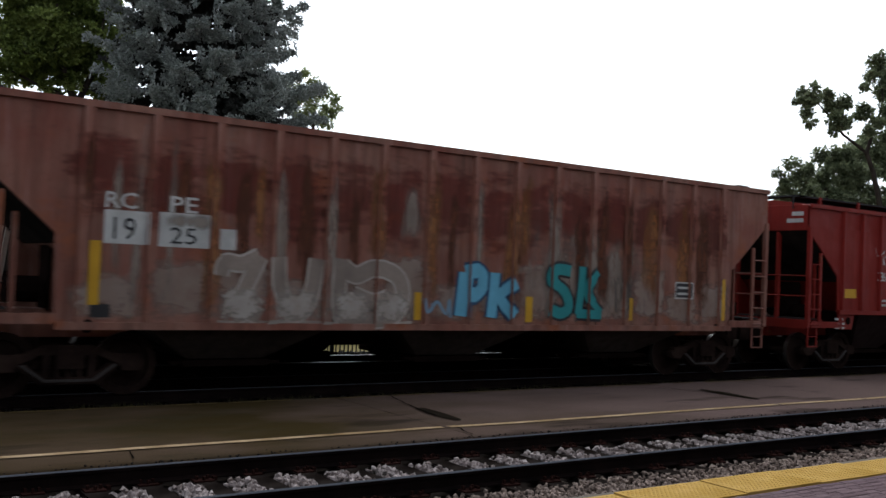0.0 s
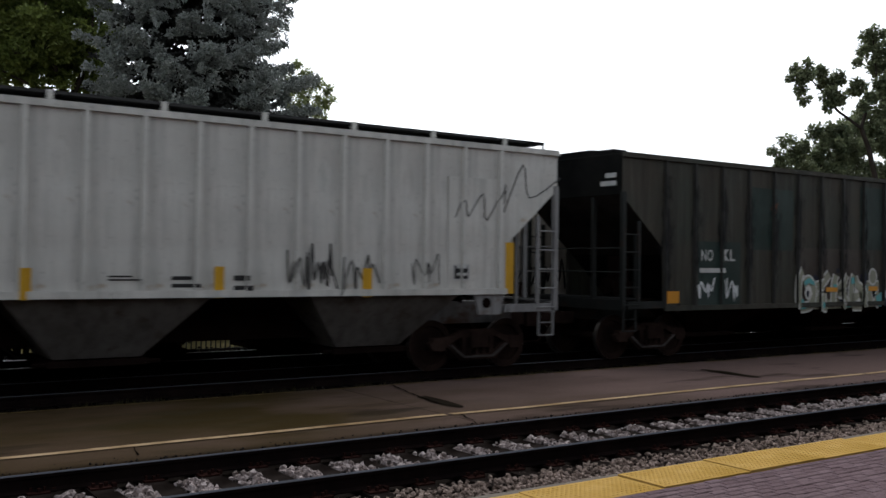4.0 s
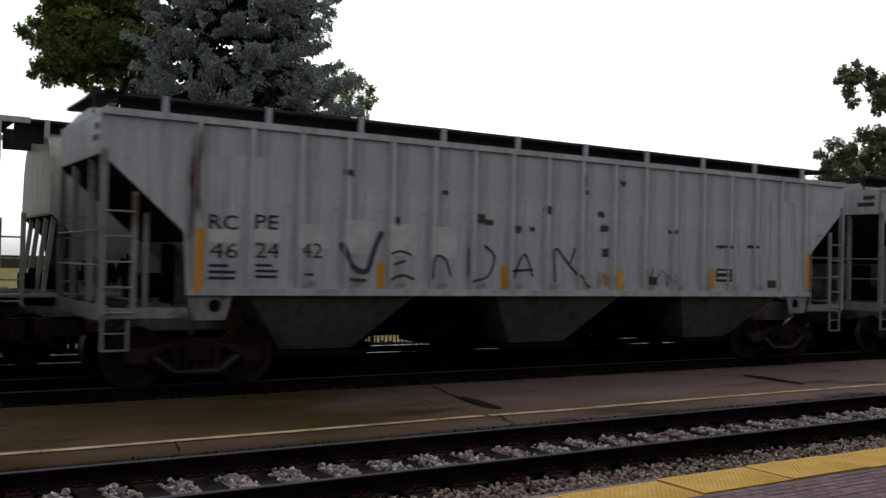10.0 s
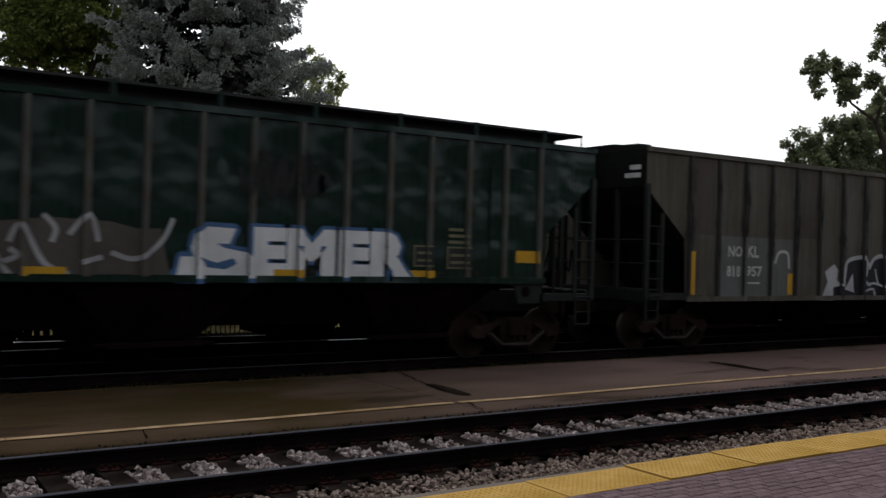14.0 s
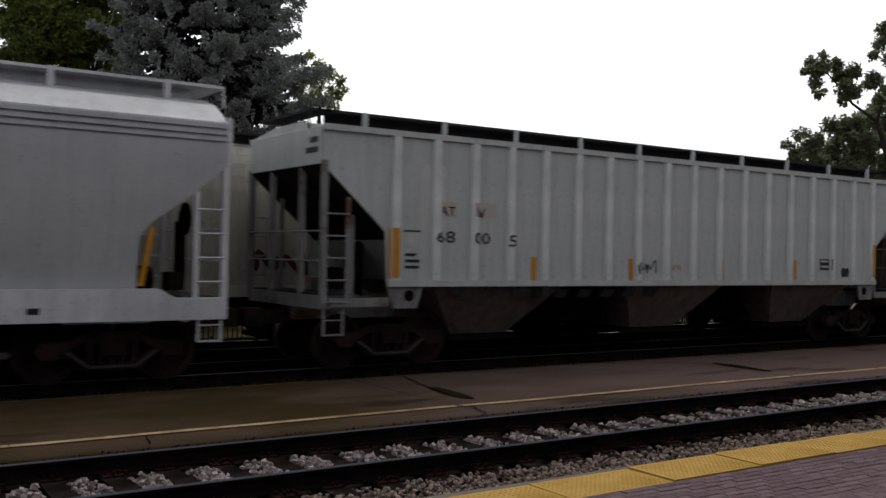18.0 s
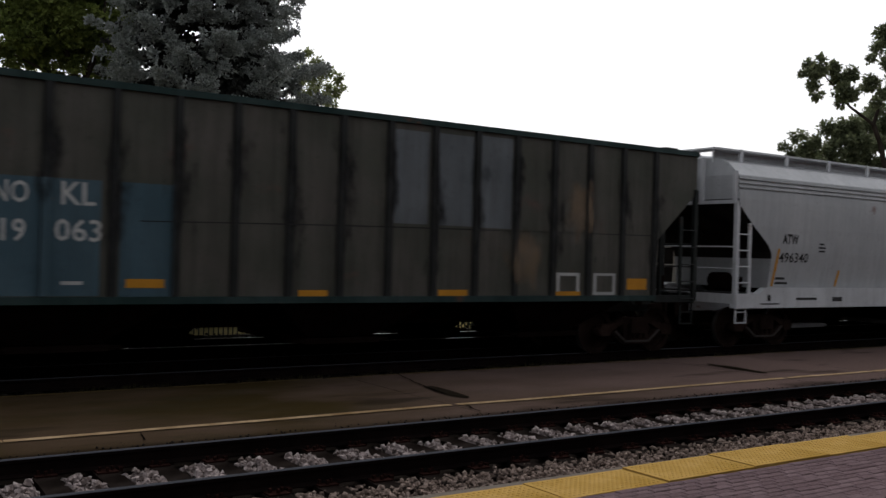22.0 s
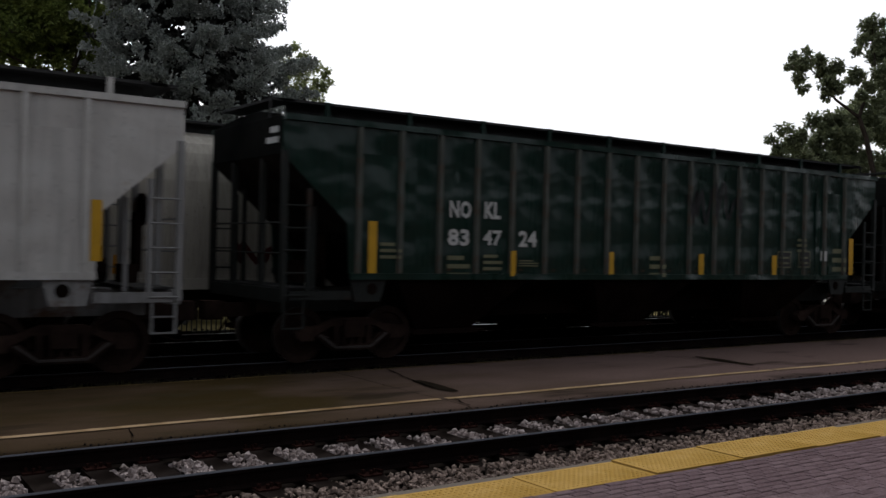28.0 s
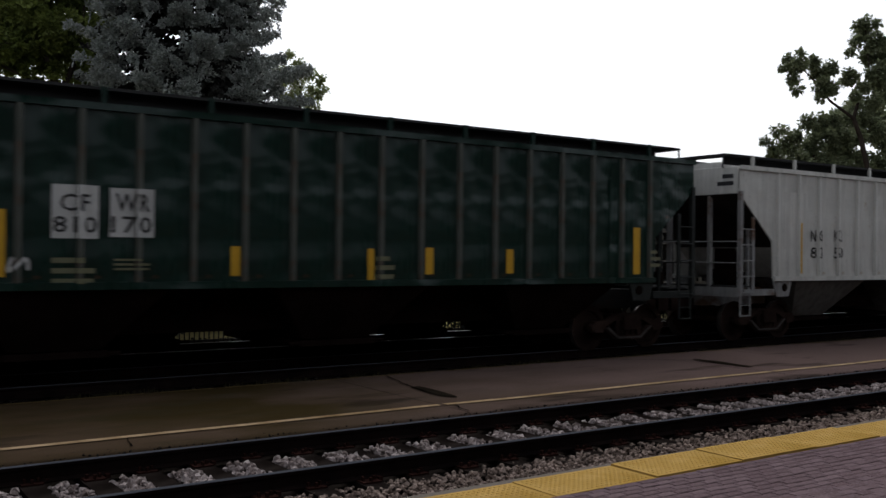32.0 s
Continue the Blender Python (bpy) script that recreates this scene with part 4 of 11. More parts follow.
def curved_hopper(label, paint, trim=None, deck=None, sill=None, seam=True, under=None, full_end=False, end_low=None, bracket=None, bay_low=0.42):
    """A hopper with bulging sides and no ribs: weld seams, a side sill, sloped and folded ends."""
    car = thing("hopper_car", label, "freight car", GROUP)
    trim = trim or paint
    # the end sheet stands upright under the roof, then folds in; on some cars it slants all the way down
    ends = ((1.3, 7.33), (2.0, 7.36), (2.52, 7.42), (3.35, 7.61), (3.85, 7.75), (4.3, 7.75)) if full_end else ((1.3, 7.1), (2.34, 7.22), (2.71, 7.61), (2.75, 7.64), (4.3, 7.64))
    shape = ((1.3, 1.47), (1.6, 1.52), (2.0, 1.565), (2.34, 1.585), (2.52, 1.59), (2.71, 1.588), (2.75, 1.585), (3.2, 1.55), (3.5, 1.49), (3.75, 1.41), (3.95, 1.3), (4.1, 1.15), (4.2, 0.9), (4.26, 0.45))
    levels = [(z, w, float(np.interp(z, [q[0] for q in ends], [q[1] for q in ends]))) for z, w in shape]
    v, f = loft(levels)
    body = obj_from("body", v, f, paint, car)
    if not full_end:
        body.data.materials.append(end_low or SLOPE_SHADE_GRIME)
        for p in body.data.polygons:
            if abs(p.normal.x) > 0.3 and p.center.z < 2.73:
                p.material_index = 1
    for sx in (-1, 1):
        # upright and slanting braces between the end sheet and the sill
        for by in (-1.42, -0.7, 0.15, 0.95):
            Geo().prism([(sx * 7.66, 2.9), (sx * 7.72, 2.9), (sx * 8.12, 1.3), (sx * 8.04, 1.3)] if full_end else [(sx * 7.5, 2.72), (sx * 7.58, 2.72), (sx * 7.74, 1.3), (sx * 7.66, 1.3)], by - 0.03, by + 0.03).part("slope_brace", trim, car)
        if full_end:
            Geo().box(sx * 7.78 - 0.03, sx * 7.78 + 0.03, -1.25, 1.25, 3.0, 3.08).part("end_stiffener", trim, car)
    for sy in (-1, 1):
        y0, y1 = sorted((sy * 1.4, sy * 1.56))
        Geo().box(-8.5, 8.5, y0, y1, 1.1, 1.31).part("side_sill", sill or trim, car)
    if seam:
        for i in range(9):
            x = -6.0 + 1.5 * i
            sv, sf = [], []
            for z, w, e in levels[:-2]:
                for dx in (-0.03, 0.03):
                    sv.append((x + dx, -w - 0.002, z))
            sf = [(2 * k, 2 * k + 1, 2 * k + 3, 2 * k + 2) for k in range(len(levels) - 3)]
            obj_from("weld_seam", sv, sf, paint, body)
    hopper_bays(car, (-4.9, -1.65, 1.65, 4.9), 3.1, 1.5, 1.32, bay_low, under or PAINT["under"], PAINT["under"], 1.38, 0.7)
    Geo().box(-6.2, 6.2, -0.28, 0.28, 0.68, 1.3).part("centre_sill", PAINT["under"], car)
    running_boards(car, 4.42, 1.1, HALF - 0.1, 1.7, bracket or trim, deck or PAINT["deck"], 4.12)
    end_gear(car, trim, z_post=4.28, end_in=1.5, stile=4.28 if full_end else 2.72, rungs=4, header=True, braces=False, steps=False)
    shear_plate(car, PAINT["under"], HALF - 1.4, 0.85, 1.12)
    couplers(car)
    add_trucks(car)
    car_info[car.name] = dict(levels=levels, ribs=[], rib_w=0, marks=0.0, half=HALF)
    return car


def smooth_hopper(label, paint, trim):
    """A newer hopper: plain sheet sides with three long grooves under the eave, a deep side sill."""
    car = thing("hopper_car", label, "freight car", GROUP)
    levels = [(1.4, 1.4, 7.2), (2.1, 1.5, 7.2), (2.25, 1.52, 7.24), (2.42, 1.535, 7.38), (2.84, 1.57, 7.96), (3.2, 1.585, 8.38), (3.31, 1.589, 8.5), (3.45, 1.592, 8.52), (3.66, 1.59, 8.52), (3.665, 1.53, 8.52), (3.7, 1.53, 8.52), (3.705, 1.586, 8.52), (3.76, 1.582, 8.52), (3.765, 1.52, 8.52), (3.8, 1.52, 8.52), (3.805, 1.578, 8.52), (3.86, 1.574, 8.52), (3.865, 1.515, 8.52), (3.9, 1.515, 8.52), (3.905, 1.57, 8.52), (3.97, 1.565, 8.52), (4.0, 1.55, 8.52), (4.3, 1.2, 8.45), (4.42, 0.85, 8.4), (4.45, 0.3, 8.4)]
    v, f = loft(levels)
    shaded_grimy_ends(obj_from("body", v, f, paint, car), 3.4)
    for sy in (-1, 1):
        y0, y1 = sorted((sy * 1.42, sy * 1.6))
        Geo().prism([(-8.55, 0.95), (8.55, 0.95), (8.55, 1.28), (7.75, 1.28), (7.5, 1.42), (-7.5, 1.42), (-7.75, 1.28), (-8.55, 1.28)], y0, y1).part("side_sill", trim, car)
    hopper_bays(car, (-4.8, 0, 4.8), 3.2, 1.3, 1.42, 0.5, PAINT["under"], plain("grey_gate_paint", (0.16, 0.16, 0.16), 0.7), 1.4, 0.7)
    Geo().box(-6.2, 6.2, -0.28, 0.28, 0.85, 1.4).part("centre_sill", PAINT["under"], car)
    for sx in (-1, 1):
        for py, top in ((-1.5, 4.08), (-0.55, 4.4), (0.55, 4.4), (1.5, 4.08)):
            Geo().box(sx * 8.56 - 0.05, sx * 8.56 + 0.05, py - 0.04, py + 0.04, 3.42, top).part("end_post", trim, car)
        Geo().box(sx * 8.56 - 0.04, sx * 8.56 + 0.04, -1.54, 1.54, 3.34, 3.42).part("end_stiffener", trim, car)
    running_boards(car, 4.66, 0.98, HALF, 1.72, trim, trim, 4.36)
    end_gear(car, trim, z_sill=1.1, z_post=3.4, end_in=1.2, stile=2.9, inner=False)
    couplers(car)
    add_trucks(car)
    car_info[car.name] = dict(levels=levels, ribs=[], rib_w=0, marks=0.0, half=HALF)
    return car


# ---- lettering and painted marks on the cars ----


def flat_mesh(car, bm, lift, material, name, label=""):
    """Lay a drawing in (x, z), given at y = 0, on the near side of a car, over its ribs and curves."""
    info = car_info[car.name]
    bmesh.ops.translate(bm, verts=bm.verts[:], vec=(-info["marks"], 0, 0))
    edges = [x + d * info["rib_w"] / 2 for x in info["ribs"] for d in (-1, 1)]
    xs = [q.co.x for q in bm.verts]
    zs = [q.co.z for q in bm.verts]
    if not xs:
        return None
    for e in edges:
        if min(xs) < e < max(xs):
            bmesh.ops.bisect_plane(bm, geom=bm.verts[:] + bm.edges[:] + bm.faces[:], plane_co=(e, 0, 0), plane_no=(1, 0, 0))
    for z, w, _ in info["levels"]:
        if min(zs) < z < max(zs):
            bmesh.ops.bisect_plane(bm, geom=bm.verts[:] + bm.edges[:] + bm.faces[:], plane_co=(0, 0, z), plane_no=(0, 0, 1))
    v, f = [], []
    for face in bm.faces:
        c = face.calc_center_median()
        on_rib = any(abs(c.x - x) < info["rib_w"] / 2 for x in info["ribs"])
        k = len(v)
        for q in face.verts:
            y = -1.6 if on_rib else -side_at(info["levels"], q.co.z) - (0.004 if info["ribs"] and abs(q.co.x) > info["half"] - 2.6 else 0)
            v.append((q.co.x, y - lift, q.co.z))
        f.append(tuple(range(k, len(v))) if face.normal.y < 0 else tuple(range(len(v) - 1, k - 1, -1)))
    bm.free()
    return obj_from(name, v, f, material, car, label)


TEXTS = {}


def text_mesh(words, fat):
    key = (words, fat)
    if key not in TEXTS:
        cu = bpy.data.curves.new("lettering", "FONT")
        cu.body, cu.size, cu.offset, cu.resolution_u, cu.space_character = words, 1.0, fat, 2, 1.0 + 1.2 * max(0, fat)
        ob = bpy.data.objects.new("lettering", cu)
        me = bpy.data.meshes.new_from_object(ob)
        TEXTS[key] = [tuple(q.co) for q in me.vertices], [tuple(p.vertices) for p in me.polygons]
        bpy.data.objects.remove(ob)
    return TEXTS[key]


def fit_text(words, x0, x1, z0, z1, fat=0.0, grow=0.0, shear=0.0):
    """The words as a flat bmesh that fills a box; grow widens every stroke for an outline."""
    v, f = text_mesh(words, fat)
    xs, ys = [p[0] for p in v], [p[1] for p in v]
    ax, ay = min(xs), min(ys)
    sx, sz = (x1 - x0) / (max(xs) - ax), (z1 - z0) / (max(ys) - ay)
    if grow:
        cu = bpy.data.curves.new("lettering", "FONT")
        cu.body, cu.size, cu.offset, cu.resolution_u, cu.space_character = words, 1.0, fat + grow, 2, 1.0 + 1.2 * max(0, fat)
        ob = bpy.data.objects.new("lettering", cu)
        me = bpy.data.meshes.new_from_object(ob)
        v, f = [tuple(q.co) for q in me.vertices], [tuple(p.vertices) for p in me.polygons]
        bpy.data.objects.remove(ob)
    bm = bmesh.new()
    vs = [bm.verts.new((x0 + (p[0] - ax) * sx + shear * (p[1] - ay) * sz, 0, z0 + (p[1] - ay) * sz)) for p in v]
    for q in f:
        if len(set(q)) > 2:
            try:
                bm.faces.new([vs[i] for i in q])
            except ValueError:
                pass
    bm.normal_update()
    return bm


def letters(car, words, x0, x1, z0, z1, material, fat=0.012, lift=0.006, name="lettering", shear=0.0, grow=0.0, label=""):
    return flat_mesh(car, fit_text(words, x0, x1, z0, z1, fat, grow, shear), lift, material, name, label)


def patch(car, x0, x1, z0, z1, material, name="painted_mark", lift=0.004, lean=0.0, rough=0.0, seed=0, label=""):
    """A painted rectangle; rough makes its outline uneven."""
    bm = bmesh.new()
    rng = random.Random(seed)
    if rough:
        n = 14
        pts = [(x0 + (x1 - x0) * i / n, z0 + rng.uniform(-rough, rough)) for i in range(n)] + [(x1 + rng.uniform(-rough, rough), z0 + (z1 - z0) * i / 5) for i in range(5)] + [(x1 - (x1 - x0) * i / n, z1 + rng.uniform(-rough, rough)) for i in range(n)] + [(x0 + rng.uniform(-rough, rough), z1 - (z1 - z0) * i / 5) for i in range(5)]
    else:
        pts = [(x0, z0), (x1, z0), (x1 + lean, z1), (x0 + lean, z1)]
    bm.faces.new([bm.verts.new((x, 0, z)) for x, z in pts])
    bm.normal_update()
    if bm.faces[:][0].normal.y > 0:
        bmesh.ops.reverse_faces(bm, faces=bm.faces[:])
    if rough:
        bmesh.ops.triangulate(bm, faces=bm.faces[:])
    bm.normal_update()
    return flat_mesh(car, bm, lift, material, name, label)


def blob(car, pts, material, name="graffiti_colour", lift=0.004, label=""):
    """A painted polygon given by (x, z) points."""
    bm = bmesh.new()
    bm.faces.new([bm.verts.new((x, 0, z)) for x, z in pts])
    bm.normal_update()
    bmesh.ops.triangulate(bm, faces=bm.faces[:])
    bm.normal_update()
    return flat_mesh(car, bm, lift, material, name, label)


def stroke(car, pts, width, material, name="spray_line", lift=0.007, closed=False, label=""):
    """A sprayed line through (x, z) points, smoothed."""
    p = [Vector((x, 0, z)) for x, z in pts]
    if closed:
        p = p + [p[0]]
    q = []
    for i in range(len(p) - 1):
        a, b, c, d = p[max(0, i - 1)], p[i], p[i + 1], p[min(len(p) - 1, i + 2)]
        for k in range(4):
            t = k / 4
            q.append(0.5 * ((2 * b) + (c - a) * t + (2 * a - 5 * b + 4 * c - d) * t * t + (3 * b - a - 3 * c + d) * t ** 3))
    q.append(p[-1])
    bm = bmesh.new()
    last = None
    for i, c in enumerate(q):
        d = (q[min(i + 1, len(q) - 1)] - q[max(0, i - 1)])
        d = d.normalized() if d.length > 1e-6 else Vector((1, 0, 0))
        s = Vector((-d.z, 0, d.x)) * width / 2
        pair = (bm.verts.new(c + s), bm.verts.new(c - s))
        if last:
            try:
                bm.faces.new((last[0], last[1], pair[1], pair[0]))
            except ValueError:
                pass
        last = pair
    bm.normal_update()
    return flat_mesh(car, bm, lift, material, name, label)


def tape(car, xs, z0, z1, w=0.1, material=None, lean=0.0):
    for x in xs:
        patch(car, x - w / 2, x + w / 2, z0, z1, material or PAINT["yellow_tape"], "reflector_tape", 0.005, lean)


def small_print(car, x, z, w, lines, material, h=0.05, gap=0.1, seed=1):
    """Stencilled data too small to read: short bars."""
    rng = random.Random(seed)
    for i in range(lines):
        patch(car, x, x + w * rng.uniform(0.65, 1), z - i * gap, z - i * gap + h, material, "data_stencil")


def data_box(car, x, z, w, h, dark, light):
    patch(car, x, x + w, z, z + h, light, "data_panel", 0.005)
    patch(car, x + 0.03, x + w - 0.03, z + 0.03, z + h - 0.03, dark, "data_panel", 0.0075)
    for i in range(2):
        patch(car, x + 0.08, x + w - 0.1, z + 0.09 + i * 0.13, z + 0.14 + i * 0.13, light, "data_stencil", 0.01)


# ---- the train, car by car ----
WHITE, BLACK = PAINT["white_mark"], PAINT["black_mark"]
brown = car_paint("rusty_brown_paint", (0.2, 0.07, 0.05), 0.4, (0.23, 0.08, 0.042), 0.6, (0.26, 0.135, 0.1), chalk=0.3, soot=(0.024, 0.013, 0.011))
red = car_paint("oxide_red_paint", (0.18, 0.013, 0.009), 0.05, dirt=0.3, fade=(0.215, 0.018, 0.012), soot=(0.035, 0.009, 0.007), wave=0.45, gloss=0.16)
pale = car_paint("chalky_grey_paint", (0.48, 0.48, 0.445), 0.12, (0.3, 0.22, 0.14), 0.35, (0.56, 0.55, 0.51), wave=0.5, gloss=0.35, rough=0.4)
olive = car_paint("sooty_olive_paint", (0.053, 0.046, 0.035), 0.1, (0.04, 0.03, 0.023), 0.7, (0.042, 0.047, 0.037), chalk=0.12, soot=(0.012, 0.0105, 0.009))
blue = car_paint("sky_blue_paint", (0.03, 0.3, 0.58), 0.0, dirt=0.25, fade=(0.05, 0.4, 0.7))
rusty = car_paint("rust_bloomed_pale_green_paint", (0.27, 0.285, 0.25), 0.3, (0.17, 0.085, 0.05), 0.4, (0.34, 0.345, 0.31))
cool = car_paint("cool_grey_paint", (0.34, 0.352, 0.35), 0.16, (0.18, 0.11, 0.075), 0.5, (0.43, 0.44, 0.435), wave=0.35, gloss=0.25, chalk=0.3)
ochre = car_paint("grey_paint_with_ochre_rust", (0.31, 0.315, 0.31), 0.2, (0.3, 0.2, 0.1), 0.4, (0.37, 0.375, 0.365), wave=0.2)
ochre_rib = car_paint("ochre_rusted_rib", (0.37, 0.32, 0.24), 0.6, (0.35, 0.21, 0.08), 0.4)
bottle = car_paint("bottle_green_paint", (0.0025, 0.0165, 0.0118), 0.03, dirt=0.35, fade=(0.004, 0.023, 0.016), rough=0.24, wave=0.9, soot=(0.003, 0.004, 0.0036), gloss=0.28)
bottle_rib = car_paint("worn_green_rib", (0.055, 0.06, 0.05), 0.5, (0.08, 0.052, 0.036), 0.25, soot=(0.02, 0.018, 0.016))
umber = car_paint("umber_brown_paint", (0.075, 0.066, 0.05), 0.15, (0.05, 0.04, 0.03), 0.6, (0.1, 0.095, 0.076), chalk=0.16, soot=(0.018, 0.016, 0.013))
steel = car_paint("silver_grey_paint", (0.385, 0.398, 0.405), 0.0, dirt=0.18, fade=(0.44, 0.45, 0.455), rough=0.36, wave=0.12, gloss=0.35)
steel_trim = car_paint("silver_grey_trim", (0.5, 0.51, 0.52), 0.0, dirt=0.2)
light = car_paint("light_grey_paint", (0.44, 0.475, 0.455), 0.03, (0.3, 0.25, 0.18), 0.25, (0.52, 0.53, 0.51))
light_rib = car_paint("light_grey_rib", (0.55, 0.57, 0.55), 0.03, (0.3, 0.25, 0.18), 0.15)
bare = car_paint("rust_stained_white_grey_paint", (0.36, 0.356, 0.345), 0.25, (0.24, 0.155, 0.1), 0.5, (0.44, 0.437, 0.425), wave=0.25)
bare_trim = car_paint("rust_brown_trim", (0.09, 0.065, 0.05), 0.4, (0.1, 0.05, 0.03), 0.5)
rusty_trim = car_paint("tan_rusty_trim", (0.27, 0.24, 0.21), 0.4, (0.13, 0.06, 0.04), 0.5)
moss = car_paint("dark_olive_green_paint", (0.066, 0.069, 0.055), 0.2, (0.095, 0.068, 0.056), 0.5, (0.1, 0.092, 0.08), wave=0.3, soot=(0.02, 0.02, 0.017))
moss_rib = car_paint("black_brown_rib", (0.012, 0.013, 0.012), 0.1, dirt=0.4, soot=(0.007, 0.007, 0.007))
moss_trim = car_paint("black_green_chord", (0.012, 0.03, 0.028), 0.1, dirt=0.4, soot=(0.01, 0.012, 0.012))
warm = car_paint("pale_warm_grey_paint", (0.42, 0.41, 0.385), 0.05, (0.3, 0.24, 0.18), 0.3, (0.48, 0.47, 0.445), wave=0.6, gloss=0.4, rough=0.36)
browned = car_paint("brown_faded_green_paint", (0.02, 0.0165, 0.013), 0.3, (0.028, 0.018, 0.014), 0.35, (0.008, 0.016, 0.012), rough=0.26, wave=0.9, soot=(0.006, 0.006, 0.005), gloss=0.3)

dark_rib = car_paint("sooty_dark_rib", (0.02, 0.02, 0.017), 0.1, dirt=0.5, soot=(0.01, 0.009, 0.008))
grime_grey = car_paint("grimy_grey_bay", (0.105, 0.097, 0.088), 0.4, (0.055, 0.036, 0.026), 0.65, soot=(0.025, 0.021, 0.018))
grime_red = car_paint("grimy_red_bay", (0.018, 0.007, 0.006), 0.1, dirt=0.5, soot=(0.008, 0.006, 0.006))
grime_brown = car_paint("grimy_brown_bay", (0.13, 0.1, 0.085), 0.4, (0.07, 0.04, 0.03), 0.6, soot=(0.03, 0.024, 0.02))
grimy_trim = car_paint("grimy_grey_steelwork", (0.2, 0.2, 0.2), 0.4, (0.1, 0.06, 0.04), 0.6, (0.26, 0.26, 0.255), soot=(0.05, 0.045, 0.04))
dark_trim = car_paint("near_black_steelwork", (0.014, 0.017, 0.016), 0.3, (0.03, 0.02, 0.015), 0.4, (0.022, 0.024, 0.022), soot=(0.007, 0.007, 0.007))
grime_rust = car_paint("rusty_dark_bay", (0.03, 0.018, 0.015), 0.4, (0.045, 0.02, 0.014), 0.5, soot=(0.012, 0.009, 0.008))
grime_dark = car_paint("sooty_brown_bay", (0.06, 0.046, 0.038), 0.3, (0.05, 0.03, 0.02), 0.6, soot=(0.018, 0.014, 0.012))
rusty_sill = car_paint("rust_streaked_sill", (0.2, 0.15, 0.13), 0.5, (0.12, 0.05, 0.04), 0.5, (0.26, 0.22, 0.2))
def add(car, u):
    TRAIN.append((car, u))
    return car


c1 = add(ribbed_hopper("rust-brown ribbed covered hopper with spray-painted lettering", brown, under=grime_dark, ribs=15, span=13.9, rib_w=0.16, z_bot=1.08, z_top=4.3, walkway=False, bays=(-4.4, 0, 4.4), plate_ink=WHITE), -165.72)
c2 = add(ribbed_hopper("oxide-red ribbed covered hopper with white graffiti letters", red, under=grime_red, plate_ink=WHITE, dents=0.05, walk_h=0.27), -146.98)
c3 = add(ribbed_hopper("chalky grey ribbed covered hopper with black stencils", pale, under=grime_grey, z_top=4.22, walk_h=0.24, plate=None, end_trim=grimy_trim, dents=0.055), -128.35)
c4 = add(ribbed_hopper("soot-dark olive covered hopper with graffiti scrawls", olive, dark_rib, sooty_end=True, end_trim=dark_trim, ribs=16, span=14.0, half=8.3, marks=0.5, rib_w=0.1, z_bot=1.1, z_top=4.35, walkway=False, plate_ink=WHITE), -109.7)
c5 = add(curved_hopper("sky-blue round-sided hopper with huge silver graffiti", blue, sill=PAINT["under"], full_end=True), -91.7)
c6 = add(curved_hopper("pale green round-sided hopper with dark red rust blooms", rusty, trim=rusty_trim, sill=rusty_sill, end_low=grime_brown, bracket=bare_trim, under=grime_rust), -73.15)
c7 = add(ribbed_hopper("cool grey ribbed covered hopper with black scrawls", cool, under=grime_grey, plate=WHITE, end_trim=grimy_trim, dents=0.02), -54.66)
c8 = add(ribbed_hopper("grey ribbed hopper stained ochre, with yellow graffiti", ochre, ochre_rib, under=grime_grey, end_trim=grimy_trim, dents=0.012), -36.05)
c9 = add(ribbed_hopper("bottle-green ribbed hopper with pale graffiti along the sill", bottle, bottle_rib, sooty_end=True, end_trim=dark_trim, plate=WHITE, dents=0.045), -17.5)
c10 = add(ribbed_hopper("umber ribbed hopper with dark white-edged graffiti", umber, dark_rib, sooty_end=True, end_trim=dark_trim, ribs=16, span=14.0, half=8.33, marks=0.28, rib_w=0.1, z_bot=1.12, z_top=4.3, walkway=False, plate_ink=WHITE), 0.85)
teal = car_paint("teal_green_trim", (0.02, 0.2, 0.15), 0.02, dirt=0.2)
for ob in list(c10.children):
    if ob.name.split(".")[0] in ("corner_post", "ladder", "end_sill") and max(q.co.x for q in ob.data.vertices) > 8.0:
        for o2 in [ob] + list(ob.children):
            o2.data.materials[0] = teal
c11 = add(smooth_hopper("clean silver-grey smooth-sided hopper with grooved eaves", steel, steel_trim), 19.05)
c12 = add(ribbed_hopper("light grey hopper with wide bright ribs", light, light_rib, rib_w=0.19, under=grime_brown, ribs=18, end_trim=grimy_trim, dents=0.012), 37.78)
c13 = add(curved_hopper("rust-stained white-grey round hopper with green graffiti", bare, trim=bare_trim, sill=bare, end_low=grime_brown, bracket=bare_trim, under=grime_rust), 55.85)
c14 = add(ribbed_hopper("dark olive hopper with black ribs and blue patches", moss, moss_rib, sooty_end=True, end_trim=dark_trim, ribs=16, span=13.97, rib_w=0.14, half=8.3, marks=0.52, z_bot=1.2, z_top=4.35, walkway=False, trim=moss_trim, plate_ink=WHITE), 74.52)
c15 = add(smooth_hopper("silver-grey smooth-sided hopper, black stencilled marks", steel, steel_trim), 92.7)
c16 = add(ribbed_hopper("bottle-green ribbed hopper with white mark panels", bottle, bottle_rib, sooty_end=True, end_trim=dark_trim, plate=WHITE, dents=0.045), 111.43)
c17 = add(ribbed_hopper("pale warm grey ribbed hopper with black tags", warm, under=grime_grey, end_trim=grimy_trim, dents=0.055), 129.85)
